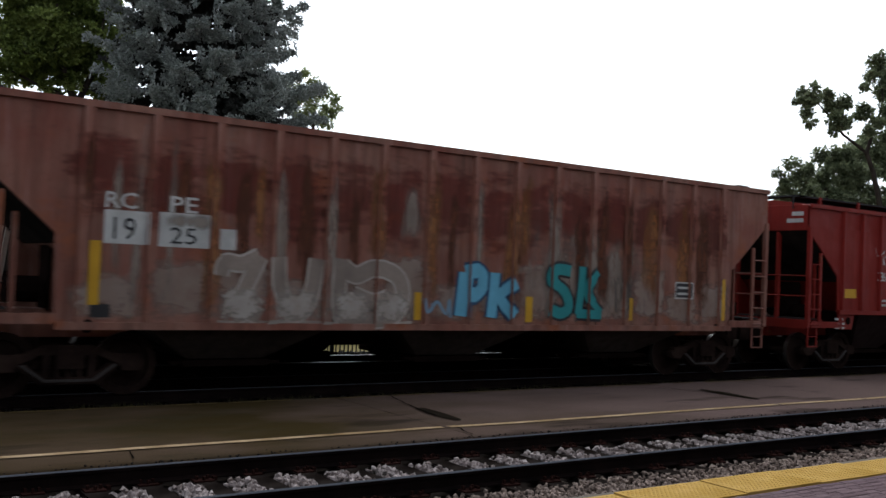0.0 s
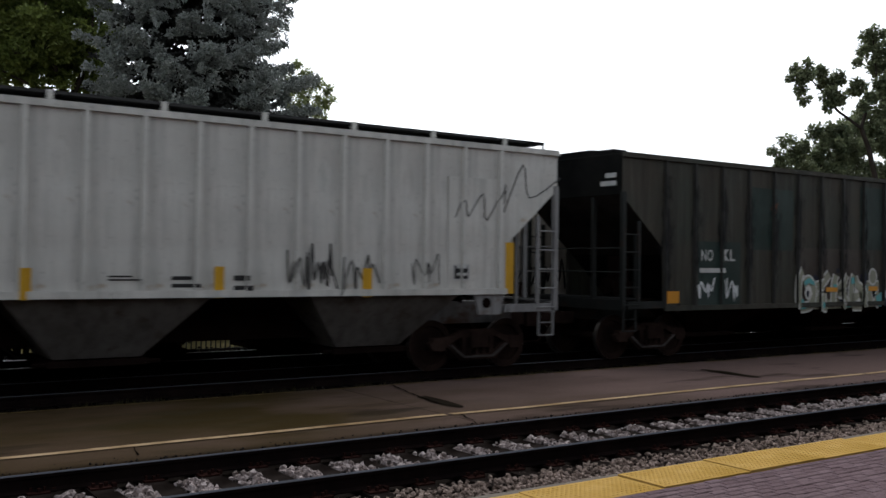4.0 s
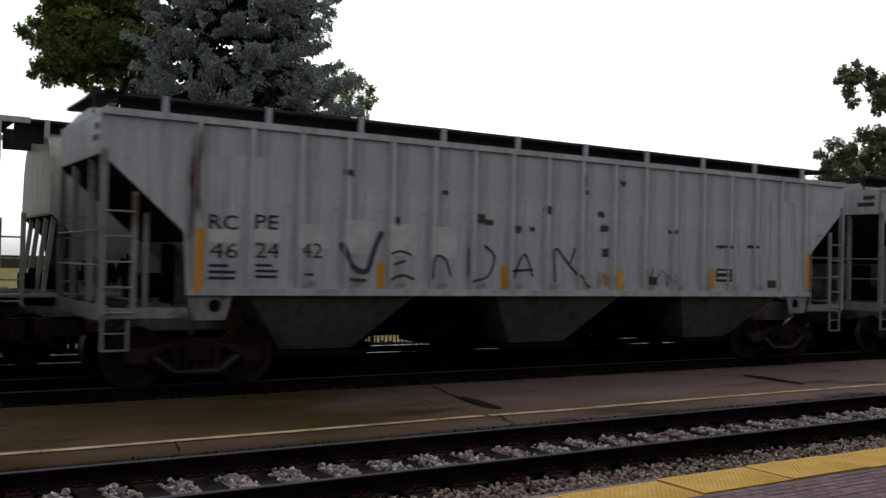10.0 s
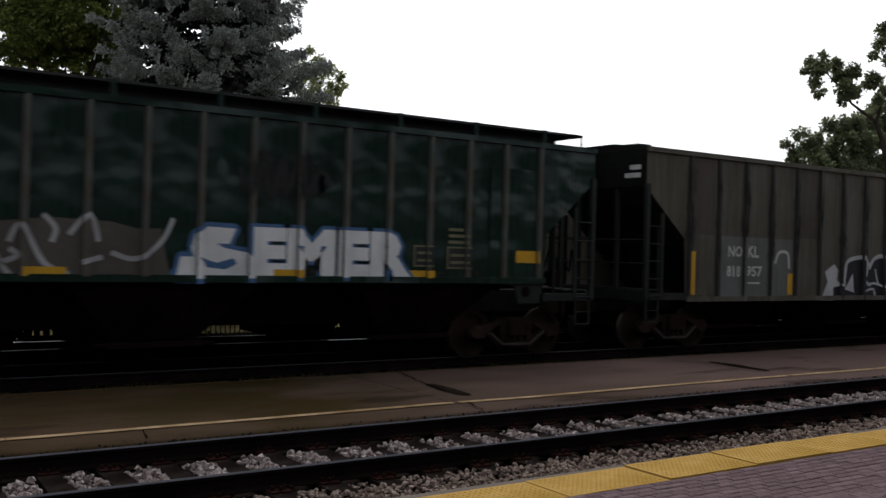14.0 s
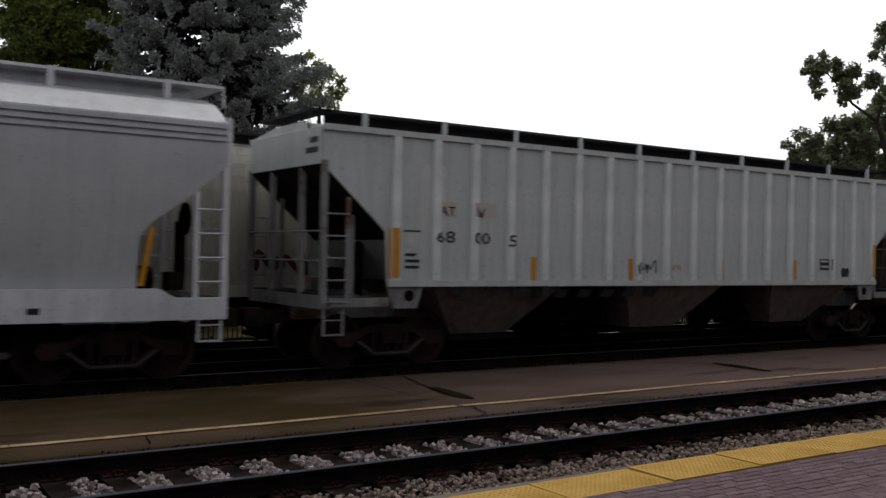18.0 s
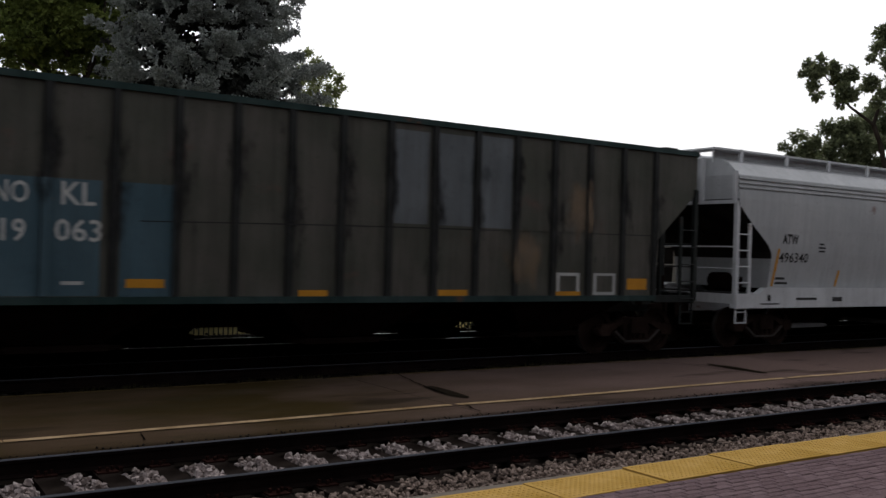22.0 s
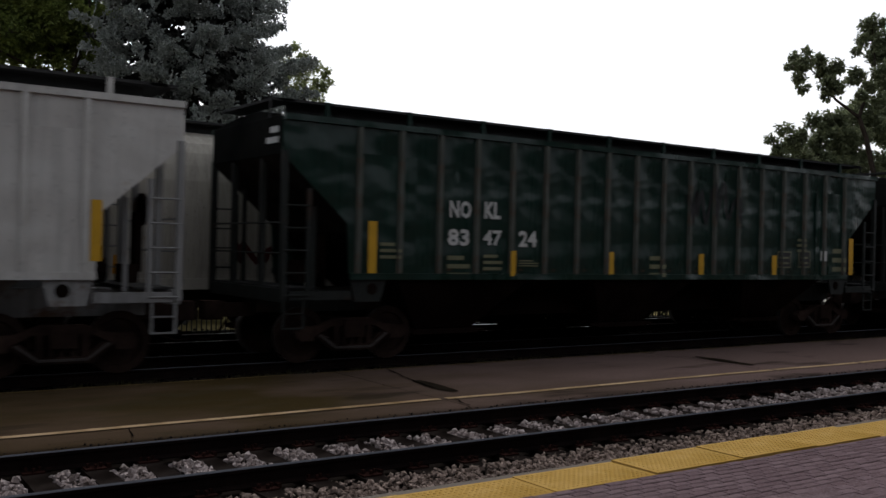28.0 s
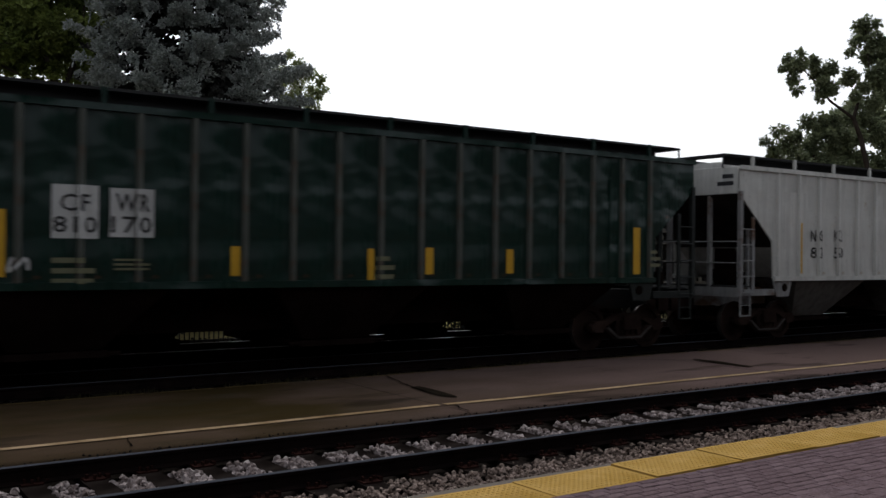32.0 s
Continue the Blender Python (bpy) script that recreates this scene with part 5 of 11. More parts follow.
c18 = add(ribbed_hopper("bottle-green ribbed hopper with white stencilled numbers", bottle, bottle_rib, sooty_end=True, end_trim=dark_trim, plate_ink=WHITE, dents=0.045), 148.6)
c19 = add(ribbed_hopper("brown-faded green ribbed hopper with white stencilled numbers", browned, bottle_rib, sooty_end=True, end_trim=dark_trim, plate_ink=WHITE, dents=0.045), 167.65)
c20 = add(ribbed_hopper("bottle-green ribbed hopper with white letter panels", bottle, bottle_rib, sooty_end=True, end_trim=dark_trim, plate=WHITE, dents=0.045), 186.3)
c21 = add(ribbed_hopper("pale grey ribbed hopper at the end of the string", pale, under=grime_grey, end_trim=grimy_trim, dents=0.055), 205.0)

# ---- parked hoppers on the siding, the fence, what lies behind it ----
SIDING_Y = 19.4
parked_paint = car_paint("parked_grey_paint", (0.4, 0.375, 0.32), 0.15, (0.25, 0.18, 0.11), 0.35, (0.46, 0.43, 0.37))
GROUP = "hoppers parked on the siding"
PARKED = []
for x in (-7.9, 10.65, 29.2, 47.75):
    pc = curved_hopper("parked pale grey hopper on the siding behind the train", parked_paint, bay_low=0.26)
    pc.matrix_basis = pose(x, SIDING_Y, 0)
    PARKED.append(pc)

# ---- motion ----
SPEED, GAIN = 11.07, 0.008


def travelled(t):
    return SPEED * (t - 16) + GAIN * (t - 16) ** 2 / 2


def motions():
    step = [2.0 * i for i in range(17)]
    for car, u in TRAIN:
        walk(car, [(t, pose(u - travelled(t), CAR_Y, 0)) for t in step])
    where = dict((car.name, u) for car, u in TRAIN)
    for car, w, x in WHEELS:
        if car.name not in where:
            continue
        u = where[car.name] + x
        rows, home = [], w.location.copy()
        turn0 = None
        for k in range(0, 32 * FPS + 1):
            t = k / FPS
            if -2 < u - travelled(t) < 34:
                a = travelled(t) / WHEEL_R
                rows.append((t, Matrix.Translation(home) @ Matrix.Rotation(-a, 4, "Y")))
        if not rows:
            rows = [(0.0, Matrix.Translation(home)), (32.0, Matrix.Translation(home))]
        if rows[0][0] > 0:
            rows.insert(0, (0.0, rows[0][1]))
        if rows[-1][0] < 32:
            rows.append((32.0, rows[-1][1]))
        walk(w, rows)


# ---- markings and graffiti ----


def spray(name, col, vary=0.25):
    return plain(name, col, 0.55, vary=vary, scale=4)


FADED_WHITE = spray("dirty_white_paint", (0.52, 0.52, 0.5), 0.3)
GREY_SPRAY = spray("dull_silver_spray", (0.36, 0.32, 0.28), 0.35)
BLUE_SPRAY = spray("light_blue_spray", (0.16, 0.45, 0.62))
NAVY_SPRAY = spray("navy_spray", (0.03, 0.07, 0.14))
TEAL_SPRAY = spray("turquoise_spray", (0.04, 0.28, 0.29))
TEAL_DARK = spray("dark_teal_spray", (0.03, 0.16, 0.14))
PALE_BLUE = spray("pale_blue_spray", (0.2, 0.34, 0.46))
PALE_SPRAY = spray("chalk_white_spray", (0.75, 0.77, 0.77))
SILVER_SPRAY = spray("silver_spray", (0.74, 0.73, 0.74), 0.2)
SPRAY_GREY = spray("grey_spray", (0.3, 0.31, 0.31))
BLACK_SPRAY = spray("flat_black_spray", (0.018, 0.017, 0.018))
BLACK_FADE = spray("worn_black_spray", (0.06, 0.058, 0.056), 0.4)
PINK_SPRAY = spray("pink_spray", (0.48, 0.1, 0.16))
PALE_BLUE_PANEL = spray("light_blue_panel", (0.12, 0.36, 0.52))
LIME_SPRAY = spray("yellow_green_spray", (0.58, 0.58, 0.08))
GREEN_SPRAY = spray("leaf_green_spray", (0.26, 0.36, 0.06), 0.3)
YELLOW_SPRAY = spray("dull_yellow_spray", (0.35, 0.3, 0.05))
SAGE_SPRAY = spray("sage_grey_spray", (0.29, 0.295, 0.225))
AQUA_SPRAY = spray("aqua_spray", (0.12, 0.36, 0.36))
TAN_SPRAY = spray("tan_spray", (0.1, 0.09, 0.075), 0.4)
BLUE_SHADE = spray("blue_shadow_spray", (0.07, 0.15, 0.3))
PURPLE = spray("purple_spray", (0.09, 0.03, 0.1))
SOOT = spray("weathered_black_stencil", (0.03, 0.03, 0.03), 0.3)
OLIVE_PRINT = spray("dim_yellow_stencil", (0.17, 0.17, 0.1), 0.3)
OCHRE_STAIN = car_paint("ochre_rust_stain", (0.33, 0.2, 0.08), 0.3, (0.4, 0.25, 0.1))
RUST_DARK = spray("dark_rust_chip", (0.08, 0.05, 0.04), 0.4)
PRIMER_PATCH = spray("pinkish_primer_patch", (0.5, 0.455, 0.41), 0.15)
PALE_PRIMER = spray("pale_primer_patch", (0.58, 0.57, 0.54), 0.12)
GREEN_PATCH = car_paint("dark_green_repaint", (0.016, 0.03, 0.025), 0.05, dirt=0.4)
GREEN_PATCH2 = car_paint("deep_green_repaint", (0.006, 0.025, 0.018), 0.0, dirt=0.3, wave=0.5)
UMBER_PATCH = car_paint("umber_repaint", (0.042, 0.034, 0.027), 0.05, dirt=0.4)
SLATE_PATCH = car_paint("slate_repaint", (0.1, 0.105, 0.1), 0.0, dirt=0.35)
SLATE_BLUE = car_paint("slate_blue_repaint", (0.05, 0.092, 0.115), 0.0, dirt=0.3)
SLATE_PALE = car_paint("pale_slate_repaint", (0.11, 0.122, 0.13), 0.0, dirt=0.35)


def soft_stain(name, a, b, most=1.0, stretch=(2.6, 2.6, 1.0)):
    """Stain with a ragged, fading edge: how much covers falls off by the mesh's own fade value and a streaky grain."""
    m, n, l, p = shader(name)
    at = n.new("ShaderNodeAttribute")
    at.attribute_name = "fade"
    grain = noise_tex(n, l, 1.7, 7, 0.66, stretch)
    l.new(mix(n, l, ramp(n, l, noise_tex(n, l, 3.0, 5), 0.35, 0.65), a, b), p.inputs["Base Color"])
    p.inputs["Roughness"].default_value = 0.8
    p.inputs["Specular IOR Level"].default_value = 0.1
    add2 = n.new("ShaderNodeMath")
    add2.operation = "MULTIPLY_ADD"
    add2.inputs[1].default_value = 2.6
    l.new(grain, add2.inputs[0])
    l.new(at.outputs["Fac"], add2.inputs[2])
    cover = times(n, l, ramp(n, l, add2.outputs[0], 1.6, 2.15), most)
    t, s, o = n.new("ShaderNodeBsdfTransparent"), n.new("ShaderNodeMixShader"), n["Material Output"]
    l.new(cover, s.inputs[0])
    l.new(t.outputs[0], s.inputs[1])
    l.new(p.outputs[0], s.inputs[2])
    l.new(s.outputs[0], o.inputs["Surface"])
    return m


STREAKY = (4.5, 4.5, 0.8)
DUSTY_WASH = soft_stain("dusty_tan_wash", (0.3, 0.235, 0.2), (0.25, 0.175, 0.14), 0.8, (1.2, 1.2, 2.6))
RED_WASH = soft_stain("dark_red_wash", (0.16, 0.034, 0.027), (0.11, 0.032, 0.025), 0.6, (1.0, 1.0, 3.0))
FADED_SOFT = soft_stain("pale_grey_wash", (0.3, 0.25, 0.21), (0.22, 0.18, 0.15), 0.7, STREAKY)
WHITE_SOFT = soft_stain("white_smudge", (0.5, 0.5, 0.48), (0.4, 0.4, 0.38), 0.7)
BLACK_SOFT = soft_stain("soft_black_patch", (0.02, 0.02, 0.02), (0.03, 0.03, 0.03), 0.9)
RUST_STREAK = soft_stain("dark_rust_streak", (0.07, 0.028, 0.018), (0.12, 0.045, 0.025), 0.85, STREAKY)
OCHRE_SOFT = soft_stain("ochre_rust_wash", (0.24, 0.15, 0.06), (0.3, 0.19, 0.09), 0.75, STREAKY)
TAN_SOFT = soft_stain("tan_rust_wash", (0.22, 0.16, 0.1), (0.27, 0.2, 0.14), 0.6)
RUST_RED_SOFT = soft_stain("dark_red_rust_bloom", (0.075, 0.021, 0.018), (0.13, 0.042, 0.026), 0.95, (1.4, 1.4, 1.2))
RUST_ORANGE_SOFT = soft_stain("orange_rust_bloom", (0.2, 0.075, 0.03), (0.3, 0.14, 0.06), 0.72)


def stain(car, x0, x1, z0, z1, material, name, lift, gain=0.95):
    """A soft-edged stain inside a box on the car's side."""
    zs = [q[0] for q in car_info[car.name]["levels"]]
    shift = car_info[car.name]["marks"]
    z0, z1 = max(z0, zs[0] + 0.03), min(z1, 4.08)
    bm = bmesh.new()
    nx, nz = 7, 6
    vs = [[bm.verts.new((x0 + (x1 - x0) * i / nx, 0, z0 + (z1 - z0) * k / nz)) for k in range(nz + 1)] for i in range(nx + 1)]
    for i in range(nx):
        for k in range(nz):
            bm.faces.new((vs[i][k], vs[i + 1][k], vs[i + 1][k + 1], vs[i][k + 1]))
    bm.normal_update()
    ob = flat_mesh(car, bm, lift, material, name)
    fade = ob.data.attributes.new("fade", "FLOAT", "POINT")
    for q, d in zip(ob.data.vertices, fade.data):
        u, w = 2 * (q.co.x + shift - x0) / (x1 - x0) - 1, 2 * (q.co.z - z0) / (z1 - z0) - 1
        d.value = gain * (1 - u * u) * (1 - w * w)
    return ob


def scribble(car, x0, x1, z0, z1, material, width, seed, turns):
    """An unreadable sprayed tag: a wandering line inside a box."""
    rng = random.Random(seed)
    pts = []
    for i in range(turns):
        a = (i + rng.uniform(-0.9, 0.9)) / max(1, turns - 1)
        pts.append((x0 + (x1 - x0) * min(1, max(0, a)), z0 + (z1 - z0) * (rng.uniform(0, 0.4) if i % 2 else rng.uniform(0.6, 1))))
    return stroke(car, pts, width, material, "sprayed_tag")


def sill_mark(car, x0, x1, z0, z1, material, out=0.0):
    """A mark on the flat face of the side sill."""
    y = -1.604 if not out else -1.564
    return obj_from("sill_mark", [(x0, y, z0), (x1, y, z0), (x1, y, z1), (x0, y, z1)], [(0, 1, 2, 3)], material, car)



# car 1
letters(c1, "RC", -6.66, -6.20, 2.80, 3.04, WHITE)
letters(c1, "PE", -5.70, -5.27, 2.80, 3.04, WHITE)
patch(c1, -6.66, -6.01, 2.28, 2.77, WHITE, name='number_panel')
patch(c1, -5.86, -5.06, 2.27, 2.79, WHITE, name='number_panel')
stain(c1, -5.95, -4.94, 2.54, 2.81, FADED_SOFT, "stain", 0.006)
letters(c1, "19", -6.53, -6.20, 2.34, 2.67, BLACK, lift=0.009, fat=0.0)
letters(c1, "25", -5.69, -5.27, 2.32, 2.57, BLACK, lift=0.009, fat=0.0)
patch(c1, -4.92, -4.63, 2.27, 2.59, WHITE)
SILVER_FADE = soft_stain("scuffed_silver_spray", (0.36, 0.31, 0.27), (0.46, 0.42, 0.38), 0.85, (5, 5, 5))


def fat_letter(car, lines, width, rim, fill, edge, lift):
    """A bulbous sprayed letter: a wide outline under a narrower fill."""
    for pts in lines:
        stroke(car, pts, width + 2 * rim, edge, "graffiti_outline", lift)
    for pts in lines:
        stroke(car, pts, width, fill, "graffiti", lift + 0.004)


PALE_RIM = spray("pale_tan_spray", (0.5, 0.45, 0.4), 0.4)
DULL_FILL = spray("worn_tan_spray", (0.32, 0.26, 0.22), 0.5)
fat_letter(c1, [[(-4.86, 1.86), (-4.8, 2.08), (-4.52, 2.06), (-4.22, 2.2)], [(-4.2, 2.2), (-4.42, 1.72), (-4.58, 1.3)], [(-4.62, 1.2), (-4.4, 1.3), (-4.16, 1.22)]], 0.22, 0.035, DULL_FILL, PALE_RIM, 0.007)
fat_letter(c1, [[(-3.9, 2.2), (-3.84, 1.66), (-3.62, 1.3), (-3.4, 1.36), (-3.26, 1.7), (-3.2, 2.2)]], 0.24, 0.035, DULL_FILL, PALE_RIM, 0.007)
fat_letter(c1, [[(-2.74, 2.22), (-2.78, 1.7), (-2.7, 1.26), (-2.2, 1.2), (-1.66, 1.28), (-1.5, 1.66), (-1.66, 1.98), (-2.1, 2.08), (-2.45, 1.95), (-2.72, 2.1)], [(-2.5, 1.62), (-2.1, 1.5), (-1.8, 1.6)]], 0.26, 0.035, DULL_FILL, PALE_RIM, 0.007)
for k, (x0, x1) in enumerate(((-4.95, -4.05), (-4.05, -3.05), (-2.95, -2.1), (-2.2, -1.3))):
    stain(c1, x0, x1, 1.05, 1.75, SILVER_FADE, "graffiti", 0.016, 1.1)
patch(c1, -4.88, -1.30, 1.12, 1.17, GREY_SPRAY, lift=0.006, rough=0.02)
fat_letter(c1, [[(-0.16, 2.08), (-0.2, 1.7), (-0.24, 1.28)], [(-0.16, 2.08), (0.12, 2.12), (0.26, 1.92), (0.1, 1.7), (-0.1, 1.68)]], 0.27, 0.05, BLUE_SPRAY, NAVY_SPRAY, 0.007)
fat_letter(c1, [[(0.52, 2.1), (0.5, 1.7), (0.46, 1.26)], [(1.0, 1.92), (0.66, 1.66), (0.98, 1.3)]], 0.22, 0.05, BLUE_SPRAY, NAVY_SPRAY, 0.0155)
fat_letter(c1, [[(2.42, 2.2), (2.0, 2.22), (1.92, 1.98), (2.26, 1.8), (2.4, 1.5), (2.2, 1.36), (1.9, 1.42)]], 0.22, 0.05, TEAL_SPRAY, BLACK, 0.007)
fat_letter(c1, [[(2.74, 2.3), (2.7, 1.8), (2.64, 1.34)], [(3.14, 2.22), (2.84, 1.8), (3.24, 1.38)], [(2.6, 1.36), (3.28, 1.34)]], 0.18, 0.05, TEAL_SPRAY, BLACK, 0.0155)
scribble(c1, -1.07, -0.46, 1.22, 1.68, PALE_BLUE, 0.05, 3, 8)
scribble(c1, 3.64, 4.21, 1.32, 2.37, BLACK, 0.02, 4, 9)
patch(c1, -6.85, -6.69, 1.38, 2.31, PAINT["yellow_tape"], "reflector_tape", 0.008, 0.0)
patch(c1, -1.25, -1.11, 1.20, 1.69, PAINT["yellow_tape"], "reflector_tape", 0.008, 0.0)
patch(c1, 1.29, 1.46, 1.18, 1.67, PAINT["yellow_tape"], "reflector_tape", 0.008, 0.0)
patch(c1, 4.02, 4.18, 1.23, 1.70, PAINT["yellow_tape"], "reflector_tape", 0.008, 0.0)
patch(c1, 6.93, 7.09, 1.25, 2.18, PAINT["yellow_tape"], "reflector_tape", 0.008, 0.0)
data_box(c1, 5.46, 1.71, 0.51, 0.37, BLACK, WHITE)
patch(c1, -6.80, -6.52, 1.20, 1.39, BLACK)
stain(c1, -3.58, -0.78, 0.97, 1.48, FADED_SOFT, "faded_patch", 0.003)
stain(c1, 0.97, 4.97, 0.71, 3.16, FADED_SOFT, "faded_patch", 0.0025)
for k in range(14):
    # the lower half is bleached to a dusty tan, the upper half stained dark red
    x0 = -7.2 + 1.02 * k
    stain(c1, x0, x0 + 1.3, 1.05, 1.95 + 0.25 * (k % 3), DUSTY_WASH, "faded_patch", 0.0012, 1.25)
    stain(c1, x0 - 0.1, x0 + 1.2, 2.5 - 0.2 * (k % 2), 4.25, RED_WASH, "rust_stain", 0.0014, 1.1)
stain(c1, -6.99, -6.83, 2.62, 3.91, RUST_STREAK, "rust_streak", 0.0022)
stain(c1, -6.58, -6.40, 1.71, 3.72, FADED_SOFT, "rust_streak", 0.0023)
stain(c1, -6.27, -6.08, 0.71, 4.42, FADED_SOFT, "rust_streak", 0.0024000000000000002)
stain(c1, -5.81, -5.56, 1.10, 4.23, FADED_SOFT, "rust_streak", 0.0025)
stain(c1, -5.65, -5.36, 2.34, 3.78, RUST_STREAK, "rust_streak", 0.0026000000000000003)
stain(c1, -5.24, -4.84, 0.85, 3.95, RUST_ORANGE_SOFT, "rust_streak", 0.0027)
stain(c1, -4.68, -4.33, 1.55, 3.78, RUST_STREAK, "rust_streak", 0.0028000000000000004)
stain(c1, -4.36, -4.12, 2.05, 3.96, RUST_ORANGE_SOFT, "rust_streak", 0.0029000000000000002)
stain(c1, -4.02, -3.71, 1.18, 3.76, FADED_SOFT, "rust_streak", 0.003)
stain(c1, -3.62, -3.21, 1.06, 4.38, RUST_STREAK, "rust_streak", 0.0031000000000000003)
stain(c1, -3.09, -2.80, 1.28, 3.89, FADED_SOFT, "rust_streak", 0.0032)
stain(c1, -2.65, -2.33, 1.03, 4.28, RUST_STREAK, "rust_streak", 0.0033)
stain(c1, -2.28, -1.93, 1.64, 4.12, RUST_ORANGE_SOFT, "rust_streak", 0.0034000000000000002)
stain(c1, -1.62, -1.09, 2.51, 3.65, FADED_SOFT, "rust_streak", 0.0035000000000000005)
stain(c1, -1.11, -0.72, 0.28, 4.11, RUST_ORANGE_SOFT, "rust_streak", 0.0036)
stain(c1, -0.60, -0.33, 1.47, 4.04, RUST_STREAK, "rust_streak", 0.0037)
stain(c1, -0.00, 0.26, 0.30, 4.54, FADED_SOFT, "rust_streak", 0.0038000000000000004)
stain(c1, 0.70, 1.09, -0.10, 4.31, RUST_ORANGE_SOFT, "rust_streak", 0.0039000000000000003)
stain(c1, 1.01, 1.39, 1.95, 4.15, RUST_ORANGE_SOFT, "rust_streak", 0.004)
stain(c1, 1.75, 2.13, -0.02, 4.38, FADED_SOFT, "rust_streak", 0.0041)
stain(c1, 2.46, 2.92, 1.71, 3.53, RUST_STREAK, "rust_streak", 0.004200000000000001)
stain(c1, 3.05, 3.52, 1.05, 4.09, RUST_STREAK, "rust_streak", 0.0043)
stain(c1, 3.77, 4.12, 1.62, 4.13, RUST_STREAK, "rust_streak", 0.0044)
stain(c1, 4.39, 4.97, 1.26, 4.14, RUST_ORANGE_SOFT, "rust_streak", 0.0045000000000000005)
stain(c1, 5.40, 5.99, -0.22, 3.90, RUST_ORANGE_SOFT, "rust_streak", 0.0046)
stain(c1, 6.02, 6.60, -0.75, 4.60, RUST_STREAK, "rust_streak", 0.0047)

# car 2
letters(c2, "AT", -5.43, -5.00, 2.76, 2.99, WHITE)
letters(c2, "W", -4.72, -4.36, 2.76, 3.01, WHITE)
letters(c2, "366", -5.54, -4.90, 2.33, 2.57, WHITE)
letters(c2, "487", -4.73, -4.08, 2.35, 2.59, WHITE)
data_box(c2, -3.74, 2.55, 0.35, 0.28, red, WHITE)
small_print(c2, -5.37, 1.79, 0.42, 2, FADED_WHITE, 0.059, 0.118)
small_print(c2, -4.70, 1.79, 0.39, 2, FADED_WHITE, 0.056, 0.111)
small_print(c2, -3.73, 1.65, 0.42, 1, FADED_WHITE, 0.075, 0.150)
patch(c2, -7.00, -6.50, 1.86, 2.09, PAINT["yellow_tape"], "reflector_tape", 0.008, 0.0)
patch(c2, -4.67, -4.17, 1.51, 1.66, PAINT["yellow_tape"], "reflector_tape", 0.008, 0.0)
patch(c2, -2.15, -1.65, 1.50, 1.65, PAINT["yellow_tape"], "reflector_tape", 0.008, 0.0)
patch(c2, 1.58, 2.06, 1.50, 1.66, PAINT["yellow_tape"], "reflector_tape", 0.008, 0.0)
patch(c2, 4.14, 4.67, 1.51, 1.67, PAINT["yellow_tape"], "reflector_tape", 0.008, 0.0)
patch(c2, 6.53, 7.03, 1.64, 1.88, PAINT["yellow_tape"], "reflector_tape", 0.008, 0.0)
blob(c2, [(-2.13, 1.99), (-1.54, 2.22), (-1.31, 1.48), (-1.85, 1.49)], TEAL_DARK)
blob(c2, [(3.29, 2.52), (3.74, 2.59), (3.95, 2.04), (3.79, 1.54), (3.33, 1.53)], TEAL_DARK)
blob(c2, [(0.72, 1.96), (1.52, 1.92), (1.37, 1.51), (0.82, 1.50)], TEAL_DARK)
scribble(c2, -2.13, -1.53, 1.53, 2.21, TEAL_DARK, 0.06, 2, 8)
scribble(c2, 3.31, 4.05, 1.54, 2.53, TEAL_DARK, 0.05, 5, 10)
blob(c2, [(0.60, 1.93), (1.35, 2.09), (2.17, 2.14), (3.13, 2.14), (3.73, 2.00), (3.67, 1.66), (3.07, 1.52), (0.74, 1.49)], TEAL_DARK, lift=0.005)
stroke(c2, [(-1.62, 2.45), (-1.45, 2.48), (-1.27, 2.51), (-1.19, 2.28), (-1.11, 2.04), (-1.06, 2.29), (-1.02, 2.53), (-0.93, 2.55), (-0.84, 2.56), (-0.73, 2.52), (-0.62, 2.47), (-0.65, 2.31), (-0.68, 2.14), (-0.68, 1.98), (-0.68, 1.81), (-0.62, 1.66), (-0.56, 1.51), (-0.75, 1.50), (-0.94, 1.48), (-0.95, 1.69), (-0.96, 1.90), (-1.02, 1.81), (-1.08, 1.72), (-1.14, 1.80), (-1.20, 1.89), (-1.17, 1.70), (-1.14, 1.50), (-1.30, 1.50), (-1.46, 1.50), (-1.49, 1.70), (-1.53, 1.90), (-1.58, 2.18), (-1.62, 2.45)], 0.13, BLACK, lift=0.008, name='graffiti_outline')
stroke(c2, [(-0.61, 2.26), (-0.56, 2.36), (-0.50, 2.46), (-0.39, 2.48), (-0.29, 2.51), (-0.17, 2.48), (-0.06, 2.44), (0.00, 2.30), (0.07, 2.17), (0.08, 2.00), (0.09, 1.83), (0.02, 1.69), (-0.05, 1.55), (-0.20, 1.51), (-0.34, 1.48), (-0.44, 1.54), (-0.54, 1.60), (-0.59, 1.76), (-0.65, 1.92), (-0.63, 2.09), (-0.61, 2.26)], 0.13, BLACK, lift=0.008, name='graffiti_outline')
